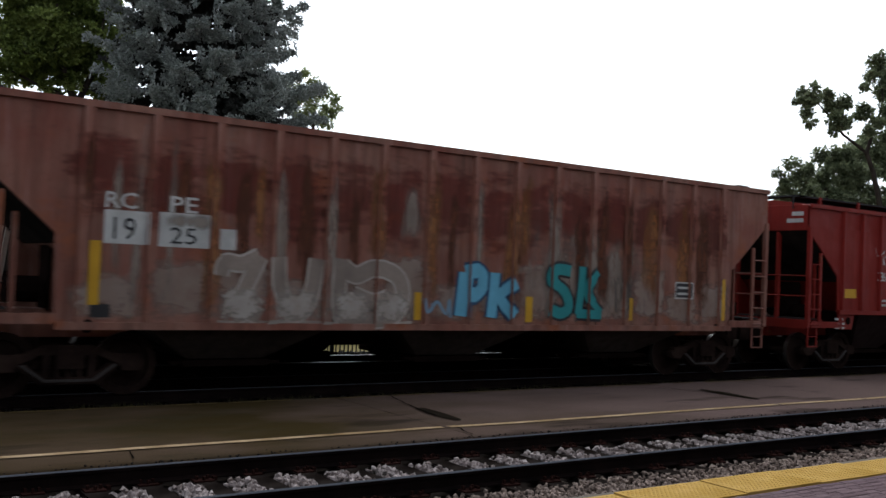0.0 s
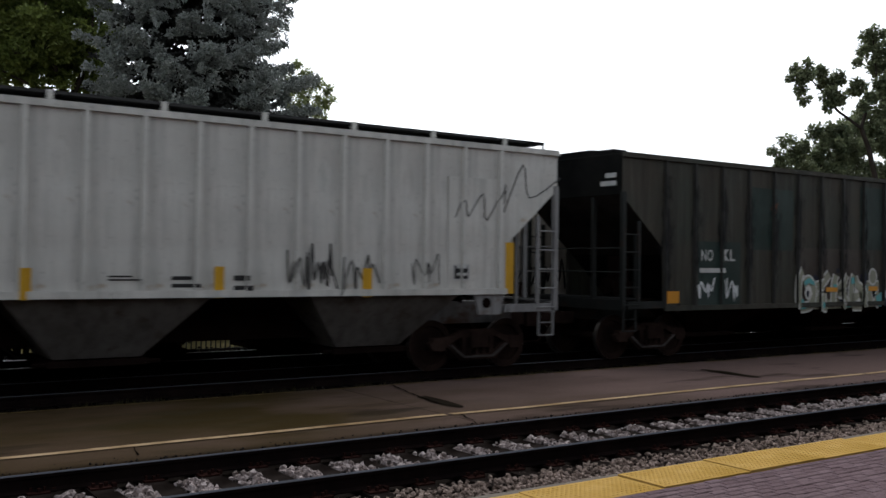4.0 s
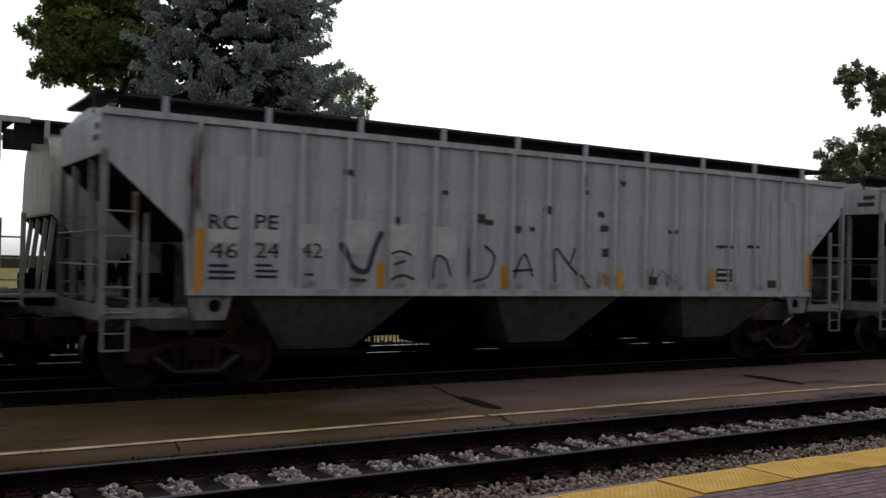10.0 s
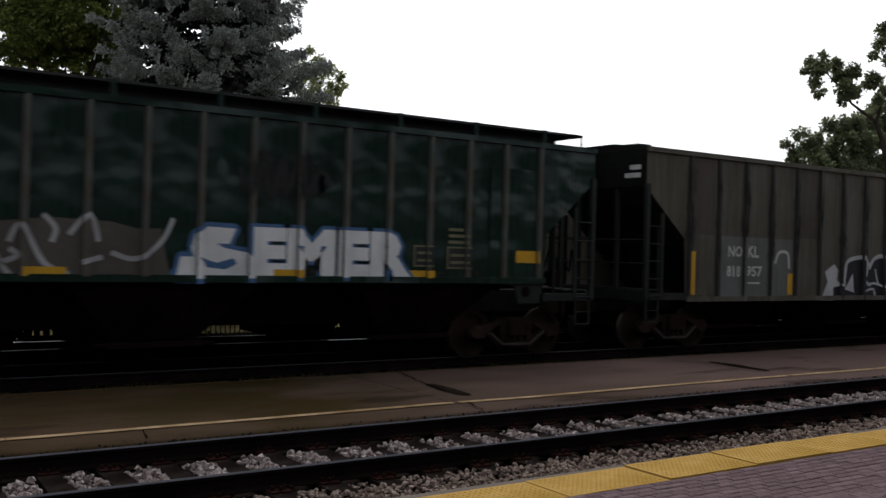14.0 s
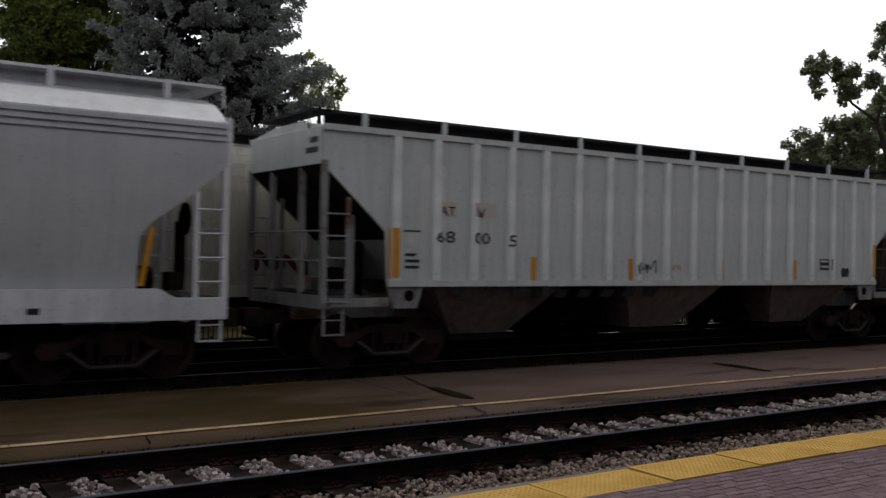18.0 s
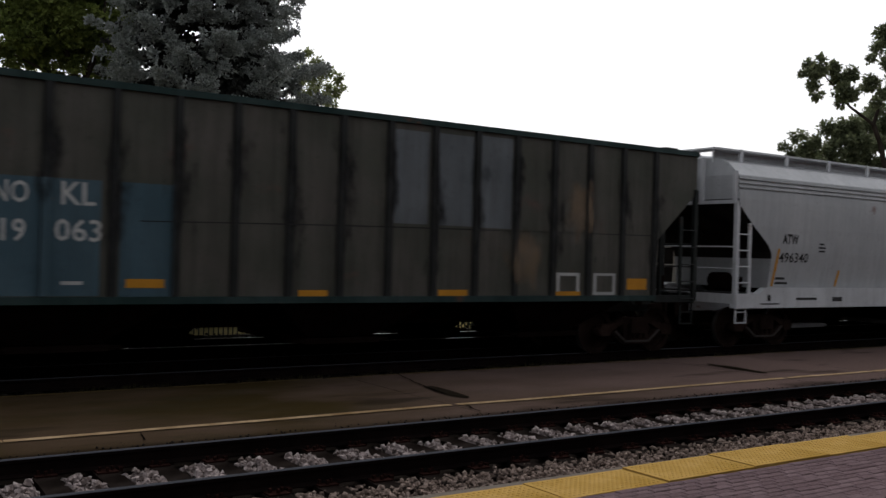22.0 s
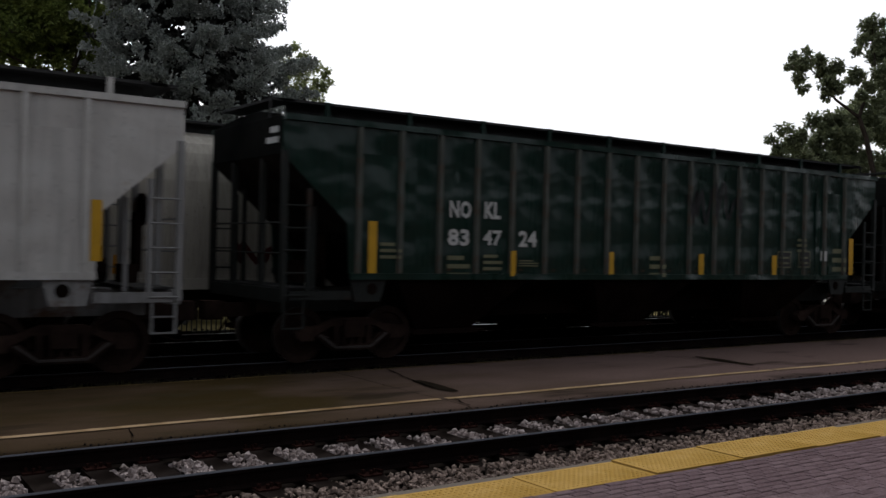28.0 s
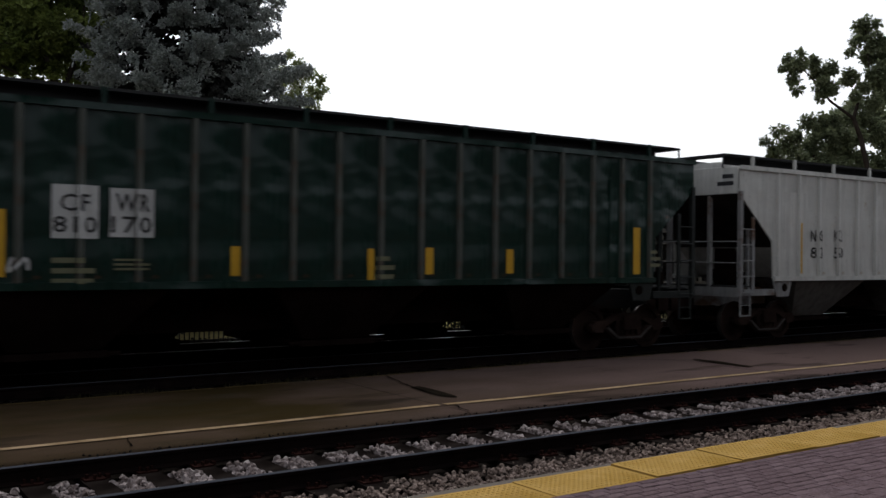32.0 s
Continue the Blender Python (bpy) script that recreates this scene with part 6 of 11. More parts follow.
stroke(c2, [(-0.02, 2.48), (0.11, 2.51), (0.24, 2.53), (0.38, 2.52), (0.53, 2.50), (0.52, 2.25), (0.52, 2.00), (0.57, 2.18), (0.63, 2.36), (0.72, 2.43), (0.82, 2.50), (0.95, 2.45), (1.08, 2.41), (1.15, 2.33), (1.21, 2.26), (1.06, 2.15), (0.90, 2.04), (0.80, 1.89), (0.70, 1.73), (0.74, 1.62), (0.77, 1.50), (0.49, 1.50), (0.21, 1.50), (0.17, 1.72), (0.13, 1.94), (0.05, 2.21), (-0.02, 2.48)], 0.13, BLACK, lift=0.008, name='graffiti_outline')
stroke(c2, [(1.06, 2.51), (1.55, 2.51), (2.06, 2.50), (2.05, 2.28), (2.04, 2.05), (1.84, 2.08), (1.64, 2.10), (1.66, 1.95), (1.67, 1.79), (1.85, 1.78), (2.02, 1.77), (2.07, 1.64), (2.12, 1.52), (1.52, 1.51), (0.94, 1.50), (0.96, 1.62), (0.98, 1.74), (1.09, 1.77), (1.20, 1.80), (1.32, 1.78), (1.44, 1.77), (1.43, 1.93), (1.41, 2.09), (1.24, 2.09), (1.06, 2.08), (1.14, 2.18), (1.23, 2.27), (1.14, 2.39), (1.06, 2.51)], 0.13, BLACK, lift=0.008, name='graffiti_outline')
stroke(c2, [(2.19, 2.51), (2.72, 2.51), (3.27, 2.51), (3.24, 2.33), (3.22, 2.14), (2.87, 2.17), (2.53, 2.20), (2.54, 2.14), (2.55, 2.09), (2.69, 2.09), (2.83, 2.10), (2.85, 1.97), (2.88, 1.84), (2.71, 1.80), (2.55, 1.76), (2.58, 1.73), (2.60, 1.69), (2.86, 1.75), (3.12, 1.81), (3.23, 1.75), (3.35, 1.68), (3.33, 1.59), (3.32, 1.51), (2.75, 1.51), (2.20, 1.52), (2.16, 1.67), (2.12, 1.82), (2.14, 1.96), (2.16, 2.11), (2.17, 2.31), (2.19, 2.51)], 0.13, BLACK, lift=0.008, name='graffiti_outline')
blob(c2, [(-1.62, 2.45), (-1.27, 2.51), (-1.11, 2.04), (-1.02, 2.53), (-0.84, 2.56), (-0.62, 2.47), (-0.68, 2.14), (-0.68, 1.81), (-0.56, 1.51), (-0.94, 1.48), (-0.96, 1.90), (-1.08, 1.72), (-1.20, 1.89), (-1.14, 1.50), (-1.46, 1.50), (-1.53, 1.90)], PALE_SPRAY, lift=0.012, name='graffiti_letter')
blob(c2, [(-0.61, 2.26), (-0.50, 2.46), (-0.29, 2.51), (-0.06, 2.44), (0.07, 2.17), (0.09, 1.83), (-0.05, 1.55), (-0.34, 1.48), (-0.54, 1.60), (-0.65, 1.92)], PALE_SPRAY, lift=0.012, name='graffiti_letter')
blob(c2, [(-0.02, 2.48), (0.24, 2.53), (0.53, 2.50), (0.52, 2.00), (0.63, 2.36), (0.82, 2.50), (1.08, 2.41), (1.21, 2.26), (0.90, 2.04), (0.70, 1.73), (0.77, 1.50), (0.21, 1.50), (0.13, 1.94)], PALE_SPRAY, lift=0.012, name='graffiti_letter')
blob(c2, [(1.06, 2.51), (2.06, 2.50), (2.04, 2.05), (1.64, 2.10), (1.67, 1.79), (2.02, 1.77), (2.12, 1.52), (0.94, 1.50), (0.98, 1.74), (1.20, 1.80), (1.44, 1.77), (1.41, 2.09), (1.06, 2.08), (1.23, 2.27)], PALE_SPRAY, lift=0.012, name='graffiti_letter')
blob(c2, [(2.19, 2.51), (3.27, 2.51), (3.22, 2.14), (2.53, 2.20), (2.55, 2.09), (2.83, 2.10), (2.88, 1.84), (2.55, 1.76), (2.60, 1.69), (3.12, 1.81), (3.35, 1.68), (3.32, 1.51), (2.20, 1.52), (2.12, 1.82), (2.16, 2.11)], PALE_SPRAY, lift=0.012, name='graffiti_letter')
stroke(c2, [(-1.62, 2.45), (-1.45, 2.48), (-1.27, 2.51), (-1.19, 2.28), (-1.11, 2.04), (-1.06, 2.29), (-1.02, 2.53), (-0.93, 2.55), (-0.84, 2.56), (-0.73, 2.52), (-0.62, 2.47), (-0.65, 2.31), (-0.68, 2.14), (-0.68, 1.98), (-0.68, 1.81), (-0.62, 1.66), (-0.56, 1.51), (-0.75, 1.50), (-0.94, 1.48), (-0.95, 1.69), (-0.96, 1.90), (-1.02, 1.81), (-1.08, 1.72), (-1.14, 1.80), (-1.20, 1.89), (-1.17, 1.70), (-1.14, 1.50), (-1.30, 1.50), (-1.46, 1.50), (-1.49, 1.70), (-1.53, 1.90), (-1.58, 2.18), (-1.62, 2.45)], 0.045, BLACK, lift=0.0155, name='graffiti_outline')
stroke(c2, [(-0.61, 2.26), (-0.56, 2.36), (-0.50, 2.46), (-0.39, 2.48), (-0.29, 2.51), (-0.17, 2.48), (-0.06, 2.44), (0.00, 2.30), (0.07, 2.17), (0.08, 2.00), (0.09, 1.83), (0.02, 1.69), (-0.05, 1.55), (-0.20, 1.51), (-0.34, 1.48), (-0.44, 1.54), (-0.54, 1.60), (-0.59, 1.76), (-0.65, 1.92), (-0.63, 2.09), (-0.61, 2.26)], 0.045, BLACK, lift=0.0155, name='graffiti_outline')
stroke(c2, [(-0.02, 2.48), (0.11, 2.51), (0.24, 2.53), (0.38, 2.52), (0.53, 2.50), (0.52, 2.25), (0.52, 2.00), (0.57, 2.18), (0.63, 2.36), (0.72, 2.43), (0.82, 2.50), (0.95, 2.45), (1.08, 2.41), (1.15, 2.33), (1.21, 2.26), (1.06, 2.15), (0.90, 2.04), (0.80, 1.89), (0.70, 1.73), (0.74, 1.62), (0.77, 1.50), (0.49, 1.50), (0.21, 1.50), (0.17, 1.72), (0.13, 1.94), (0.05, 2.21), (-0.02, 2.48)], 0.045, BLACK, lift=0.0155, name='graffiti_outline')
stroke(c2, [(1.06, 2.51), (1.55, 2.51), (2.06, 2.50), (2.05, 2.28), (2.04, 2.05), (1.84, 2.08), (1.64, 2.10), (1.66, 1.95), (1.67, 1.79), (1.85, 1.78), (2.02, 1.77), (2.07, 1.64), (2.12, 1.52), (1.52, 1.51), (0.94, 1.50), (0.96, 1.62), (0.98, 1.74), (1.09, 1.77), (1.20, 1.80), (1.32, 1.78), (1.44, 1.77), (1.43, 1.93), (1.41, 2.09), (1.24, 2.09), (1.06, 2.08), (1.14, 2.18), (1.23, 2.27), (1.14, 2.39), (1.06, 2.51)], 0.045, BLACK, lift=0.0155, name='graffiti_outline')
stroke(c2, [(2.19, 2.51), (2.72, 2.51), (3.27, 2.51), (3.24, 2.33), (3.22, 2.14), (2.87, 2.17), (2.53, 2.20), (2.54, 2.14), (2.55, 2.09), (2.69, 2.09), (2.83, 2.10), (2.85, 1.97), (2.88, 1.84), (2.71, 1.80), (2.55, 1.76), (2.58, 1.73), (2.60, 1.69), (2.86, 1.75), (3.12, 1.81), (3.23, 1.75), (3.35, 1.68), (3.33, 1.59), (3.32, 1.51), (2.75, 1.51), (2.20, 1.52), (2.16, 1.67), (2.12, 1.82), (2.14, 1.96), (2.16, 2.11), (2.17, 2.31), (2.19, 2.51)], 0.045, BLACK, lift=0.0155, name='graffiti_outline')
blob(c2, [(-0.42, 2.15), (-0.30, 2.23), (-0.24, 2.05), (-0.30, 1.80), (-0.39, 1.88)], TEAL_DARK, lift=0.015)
data_box(c2, 5.77, 1.78, 0.52, 0.36, BLACK, FADED_WHITE)
letters(c2, "N", 4.19, 4.67, 2.89, 3.16, FADED_WHITE, shear=0.1, fat=0.03)
small_print(c2, 5.02, 1.87, 0.40, 3, FADED_WHITE, 0.047, 0.095)
scribble(c2, -4.20, -3.79, 1.62, 1.86, YELLOW_SPRAY, 0.03, 7, 9)
scribble(c2, -3.69, -2.53, 1.86, 2.47, PURPLE, 0.05, 3, 7)
scribble(c2, -5.67, -5.14, 2.89, 3.26, FADED_WHITE, 0.015, 3, 5)
small_print(c2, -7.40, 1.29, 0.38, 3, FADED_WHITE, 0.054, 0.108)
small_print(c2, -5.04, 1.25, 0.58, 2, FADED_WHITE, 0.057, 0.115)
small_print(c2, -0.45, 1.24, 0.44, 2, FADED_WHITE, 0.069, 0.139)

# car 3
letters(c3, "NO", -6.78, -6.36, 2.43, 2.71, BLACK)
letters(c3, "KL", -6.07, -5.64, 2.44, 2.74, BLACK)
letters(c3, "83", -6.77, -6.36, 1.93, 2.18, BLACK)
letters(c3, "08", -6.06, -5.60, 1.93, 2.19, BLACK)
letters(c3, "59", -5.30, -4.86, 1.93, 2.21, BLACK)
stain(c3, -6.90, -6.21, 1.53, 1.94, WHITE_SOFT, "smudge", 0.005)
stain(c3, -6.15, -5.51, 1.54, 1.95, WHITE_SOFT, "smudge", 0.005)
stain(c3, -5.39, -5.04, 1.63, 1.96, WHITE_SOFT, "smudge", 0.005)
small_print(c3, -4.40, 1.79, 0.27, 2, SOOT, 0.043, 0.086)
small_print(c3, -3.63, 1.80, 0.33, 2, SOOT, 0.040, 0.080)
small_print(c3, -2.81, 1.74, 0.40, 2, SOOT, 0.064, 0.129)
small_print(c3, -1.89, 1.78, 0.32, 2, SOOT, 0.036, 0.071)
small_print(c3, -0.08, 1.75, 0.49, 2, SOOT, 0.025, 0.051)
small_print(c3, 0.86, 1.71, 0.46, 2, SOOT, 0.057, 0.115)
small_print(c3, 1.85, 1.70, 0.35, 2, SOOT, 0.081, 0.161)
patch(c3, -7.00, -6.86, 1.42, 2.37, PAINT["yellow_tape"], "reflector_tape", 0.008, 0.0)
patch(c3, -3.88, -3.72, 1.44, 1.93, PAINT["yellow_tape"], "reflector_tape", 0.008, 0.0)
patch(c3, -1.29, -1.13, 1.43, 1.88, PAINT["yellow_tape"], "reflector_tape", 0.008, 0.0)
patch(c3, 1.53, 1.69, 1.43, 1.92, PAINT["yellow_tape"], "reflector_tape", 0.008, 0.0)
patch(c3, 4.17, 4.36, 1.41, 1.91, PAINT["yellow_tape"], "reflector_tape", 0.008, 0.0)
patch(c3, 7.27, 7.47, 1.45, 2.42, PAINT["yellow_tape"], "reflector_tape", 0.008, 0.0)
scribble(c3, 2.76, 3.58, 1.42, 2.37, SOOT, 0.03, 3, 16)
scribble(c3, 3.43, 4.51, 1.42, 2.22, SOOT, 0.03, 9, 14)
scribble(c3, 5.17, 5.76, 1.58, 2.24, SOOT, 0.02, 4, 10)
stroke(c3, [(6.10, 2.85), (6.27, 3.17), (6.36, 2.86), (6.72, 3.31), (6.81, 2.82), (7.27, 3.52), (7.18, 2.95), (7.68, 3.92), (7.84, 3.29), (8.63, 3.72)], 0.025, SOOT)
data_box(c3, 6.06, 1.70, 0.37, 0.30, BLACK, WHITE)
stain(c3, -6.84, -6.58, 3.55, 4.34, OCHRE_SOFT, "rust_stain", 0.003)
stain(c3, -6.28, -6.00, 2.83, 4.45, OCHRE_SOFT, "rust_stain", 0.003)
stain(c3, -5.20, -4.96, 3.66, 4.08, OCHRE_SOFT, "rust_stain", 0.003)

# car 4
patch(c4, 0.81, 2.82, 2.49, 4.12, GREEN_PATCH, lift=0.002)
patch(c4, -3.57, -2.02, 2.41, 3.87, GREEN_PATCH, lift=0.002)
patch(c4, 1.87, 2.61, 1.10, 2.44, UMBER_PATCH, lift=0.002)
patch(c4, -1.79, 0.84, 1.10, 2.49, UMBER_PATCH, lift=0.0022)
PALE_BRUSH = spray("brushy_white_spray", (0.6, 0.6, 0.56), 0.3)
DIM_WHITE = spray("thin_white_spray", (0.42, 0.43, 0.44), 0.5)
HALO = spray("dark_blue_halo", (0.014, 0.018, 0.032), 0.3)
# rounded letters, sage with white rims, aqua corners and dark blue halos
blob(c4, [(-1.25, 1.77), (-1.12, 1.85), (-0.98, 1.77), (-1.01, 1.63), (-1.22, 1.66)], HALO, lift=0.006)
blob(c4, [(-0.23, 1.99), (-0.10, 2.01), (-0.07, 1.89), (-0.23, 1.88)], HALO, lift=0.006)
blob(c4, [(0.82, 1.84), (0.96, 1.91), (1.11, 1.79), (0.95, 1.62), (0.81, 1.54)], HALO, lift=0.006)
blob(c4, [(1.77, 1.32), (1.98, 1.35), (1.98, 1.01), (1.78, 1.01)], HALO, lift=0.006)
blob(c4, [(-0.27, 1.20), (0.05, 1.22), (0.05, 1.05), (-0.24, 1.06)], HALO, lift=0.006)
blob(c4, [(-1.79, 1.22), (-1.24, 1.08), (-0.84, 1.27), (-0.44, 1.20), (-0.22, 1.26), (0.08, 1.25), (1.74, 1.23), (1.76, 1.01), (0.84, 0.99), (-0.50, 0.98), (-1.81, 0.99)], SAGE_SPRAY, "graffiti", 0.0065)
fat_letter(c4, [[(-0.90, 1.22), (-1.07, 1.27), (-1.06, 1.53), (-0.87, 1.59), (-0.53, 1.86)], [(-0.78, 1.38), (-0.78, 1.07), (-0.61, 1.02)]], 0.19, 0.045, SAGE_SPRAY, PALE_BRUSH, 0.009)
fat_letter(c4, [[(-1.63, 1.93), (-1.75, 1.82), (-1.80, 1.49), (-1.80, 1.25), (-1.73, 1.03)], [(-1.59, 1.58), (-1.40, 1.70), (-1.21, 1.53), (-1.20, 1.30), (-1.32, 1.08), (-1.71, 1.03)]], 0.2, 0.045, SAGE_SPRAY, PALE_BRUSH, 0.0145)
fat_letter(c4, [[(-0.26, 1.83), (-0.35, 1.55), (-0.36, 1.29), (-0.38, 1.02)], [(0.18, 1.84), (0.07, 1.63), (-0.22, 1.40)], [(-0.16, 1.40), (0.04, 1.31), (0.26, 1.02)]], 0.19, 0.045, SAGE_SPRAY, PALE_BRUSH, 0.02)
fat_letter(c4, [[(0.53, 1.83), (0.40, 1.49), (0.42, 1.01)], [(0.55, 1.78), (0.67, 1.57), (0.86, 1.45), (0.90, 1.03)], [(0.43, 1.25), (0.87, 1.30)], [(0.47, 1.04), (0.87, 1.03)]], 0.19, 0.045, SAGE_SPRAY, PALE_BRUSH, 0.0255)
fat_letter(c4, [[(0.99, 1.59), (1.21, 1.33), (1.25, 1.01)], [(1.05, 1.56), (1.40, 1.56), (1.64, 1.56)], [(1.67, 1.33), (1.54, 1.23), (1.68, 1.03)]], 0.19, 0.045, SAGE_SPRAY, PALE_BRUSH, 0.031)
for size, ink, lift in ((0.21, PALE_BRUSH, 0.0365), (0.16, SAGE_SPRAY, 0.0405)):
    blob(c4, [(1.35 + 0.95 * size * math.cos(a * 0.393), 1.79 + 1.1 * size * math.sin(a * 0.393)) for a in range(16)], ink, "graffiti", lift)
blob(c4, [(-1.62, 1.66), (-1.41, 1.77), (-1.17, 1.66), (-1.19, 1.57), (-1.41, 1.63), (-1.57, 1.56)], AQUA_SPRAY, lift=0.0430)
blob(c4, [(-1.79, 1.22), (-1.63, 1.24), (-1.54, 1.00), (-1.79, 0.99)], AQUA_SPRAY, lift=0.0430)
blob(c4, [(-0.94, 1.15), (-0.82, 1.17), (-0.79, 1.01), (-0.94, 1.01)], AQUA_SPRAY, lift=0.0430)
blob(c4, [(-0.40, 1.60), (-0.25, 1.60), (-0.24, 1.50), (-0.39, 1.52)], AQUA_SPRAY, lift=0.0430)
blob(c4, [(0.36, 1.77), (0.50, 1.77), (0.53, 1.62), (0.38, 1.60)], AQUA_SPRAY, lift=0.0430)
blob(c4, [(0.94, 1.56), (1.07, 1.57), (1.08, 1.42), (0.96, 1.42)], AQUA_SPRAY, lift=0.0430)
blob(c4, [(1.48, 1.27), (1.76, 1.39), (1.76, 1.00), (1.58, 1.02)], AQUA_SPRAY, lift=0.0430)
blob(c4, [(0.14, 1.14), (0.35, 1.13), (0.35, 1.01), (0.14, 1.01)], AQUA_SPRAY, lift=0.0430)
blob(c4, [(-1.61, 1.38), (-1.51, 1.53), (-1.35, 1.55), (-1.28, 1.38), (-1.36, 1.22), (-1.50, 1.23)], PALE_BRUSH, "graffiti_counter", 0.0430)
blob(c4, [(0.51, 1.37), (0.55, 1.50), (0.69, 1.38)], PALE_BRUSH, "graffiti_counter", 0.0430)
blob(c4, [(0.60, 1.16), (0.77, 1.27), (0.82, 1.11)], PALE_BRUSH, "graffiti_counter", 0.0430)
blob(c4, [(-0.19, 1.26), (-0.04, 1.28), (0.08, 1.09), (-0.07, 1.10)], PALE_BRUSH, "graffiti_counter", 0.0430)
blob(c4, [(0.07, 1.44), (0.28, 1.56), (0.27, 1.37)], PALE_BRUSH, "graffiti_counter", 0.0430)
blob(c4, [(-1.53, 1.38), (-1.46, 1.47), (-1.40, 1.40), (-1.44, 1.27), (-1.50, 1.29)], HALO, "graffiti_counter", 0.0445)
blob(c4, [(-0.16, 1.21), (-0.06, 1.23), (0.03, 1.12), (-0.05, 1.12)], HALO, "graffiti_counter", 0.0445)
blob(c4, [(0.12, 1.44), (0.25, 1.52), (0.24, 1.39)], HALO, "graffiti_counter", 0.0445)
blob(c4, [(1.31, 1.33), (1.54, 1.34), (1.39, 1.25)], HALO, "graffiti_counter", 0.0445)
stroke(c4, [(3.45, 1.00), (3.37, 1.50), (3.42, 1.79), (3.64, 1.82)], 0.05, DIM_WHITE)
stroke(c4, [(3.84, 1.95), (3.88, 2.08), (4.05, 2.17), (4.32, 2.12), (4.48, 2.01)], 0.05, DIM_WHITE)
stroke(c4, [(3.68, 1.50), (3.89, 1.48), (4.02, 1.63), (4.08, 1.79), (3.83, 1.90)], 0.05, DIM_WHITE)
stroke(c4, [(3.70, 1.85), (3.79, 1.74), (3.94, 1.85)], 0.05, DIM_WHITE)
stroke(c4, [(3.75, 1.46), (3.73, 1.04)], 0.05, DIM_WHITE)
stroke(c4, [(3.77, 1.06), (3.96, 1.10), (4.19, 1.04)], 0.05, DIM_WHITE)
stroke(c4, [(4.17, 1.79), (4.12, 1.43), (4.22, 1.25)], 0.05, DIM_WHITE)
stroke(c4, [(4.76, 1.83), (4.44, 1.81), (4.29, 1.63), (4.41, 1.40), (4.75, 1.34)], 0.05, DIM_WHITE)
stroke(c4, [(4.37, 1.59), (4.77, 1.58)], 0.05, DIM_WHITE)
stroke(c4, [(4.38, 1.33), (4.36, 1.02)], 0.05, DIM_WHITE)
stroke(c4, [(4.34, 1.08), (4.80, 1.06)], 0.05, DIM_WHITE)
stroke(c4, [(4.49, 1.29), (4.52, 1.18)], 0.05, DIM_WHITE)
stroke(c4, [(4.07, 1.59), (4.03, 1.43)], 0.05, DIM_WHITE)
stain(c4, 4.64, 4.88, 1.88, 2.10, WHITE_SOFT, "graffiti", 0.008, 1.1)
stain(c4, 4.89, 5.25, 1.63, 1.88, WHITE_SOFT, "graffiti", 0.008, 1.1)
stain(c4, 5.17, 5.54, 1.61, 1.99, WHITE_SOFT, "graffiti", 0.008, 1.1)
stain(c4, 3.64, 3.90, 1.79, 1.98, WHITE_SOFT, "graffiti", 0.008, 1.1)
scribble(c4, 1.87, 2.26, 1.20, 1.55, DIM_WHITE, 0.05, 4, 10)
patch(c4, -0.71, -0.23, 1.41, 1.52, PAINT["orange"], "reflector_tape", 0.0460, 0.0)
patch(c4, 1.07, 1.58, 1.42, 1.54, PAINT["orange"], "reflector_tape", 0.0460, 0.0)
patch(c4, 4.91, 5.33, 1.18, 1.31, PAINT["orange"], "reflector_tape", 0.008, 0.0)
patch(c4, 6.69, 7.20, 1.16, 1.40, PAINT["orange"], "reflector_tape", 0.008, 0.0)
patch(c4, 4.87, 5.37, 1.15, 1.60, FADED_WHITE, lift=0.005, name='panel_outline')
patch(c4, 4.92, 5.31, 1.20, 1.55, olive, lift=0.0075, name='panel')
patch(c4, 5.73, 6.29, 1.23, 1.64, FADED_WHITE, lift=0.005, name='panel_outline')
patch(c4, 5.79, 6.23, 1.27, 1.60, olive, lift=0.0075, name='panel')
small_print(c4, 5.81, 1.48, 0.26, 3, FADED_WHITE, 0.043, 0.086)
letters(c4, "NO", -5.33, -4.93, 2.13, 2.39, WHITE)
letters(c4, "KL", -4.63, -4.17, 2.14, 2.40, WHITE)
small_print(c4, -5.38, 1.87, 1.27, 1, WHITE, 0.102, 0.204)
scribble(c4, -5.43, -4.88, 1.26, 1.80, PALE_SPRAY, 0.05, 4, 9)
scribble(c4, -4.62, -4.03, 1.18, 1.77, PALE_SPRAY, 0.05, 5, 9)
patch(c4, -5.43, -3.98, 1.14, 2.57, GREEN_PATCH, lift=0.002)
patch(c4, -6.50, -6.05, 1.20, 1.46, PAINT["orange"], "reflector_tape", 0.008, 0.0)

# a soft black streak at each rib, from varied heights up to the eave
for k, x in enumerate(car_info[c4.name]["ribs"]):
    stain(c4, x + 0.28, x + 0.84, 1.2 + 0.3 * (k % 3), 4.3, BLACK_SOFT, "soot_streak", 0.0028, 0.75)

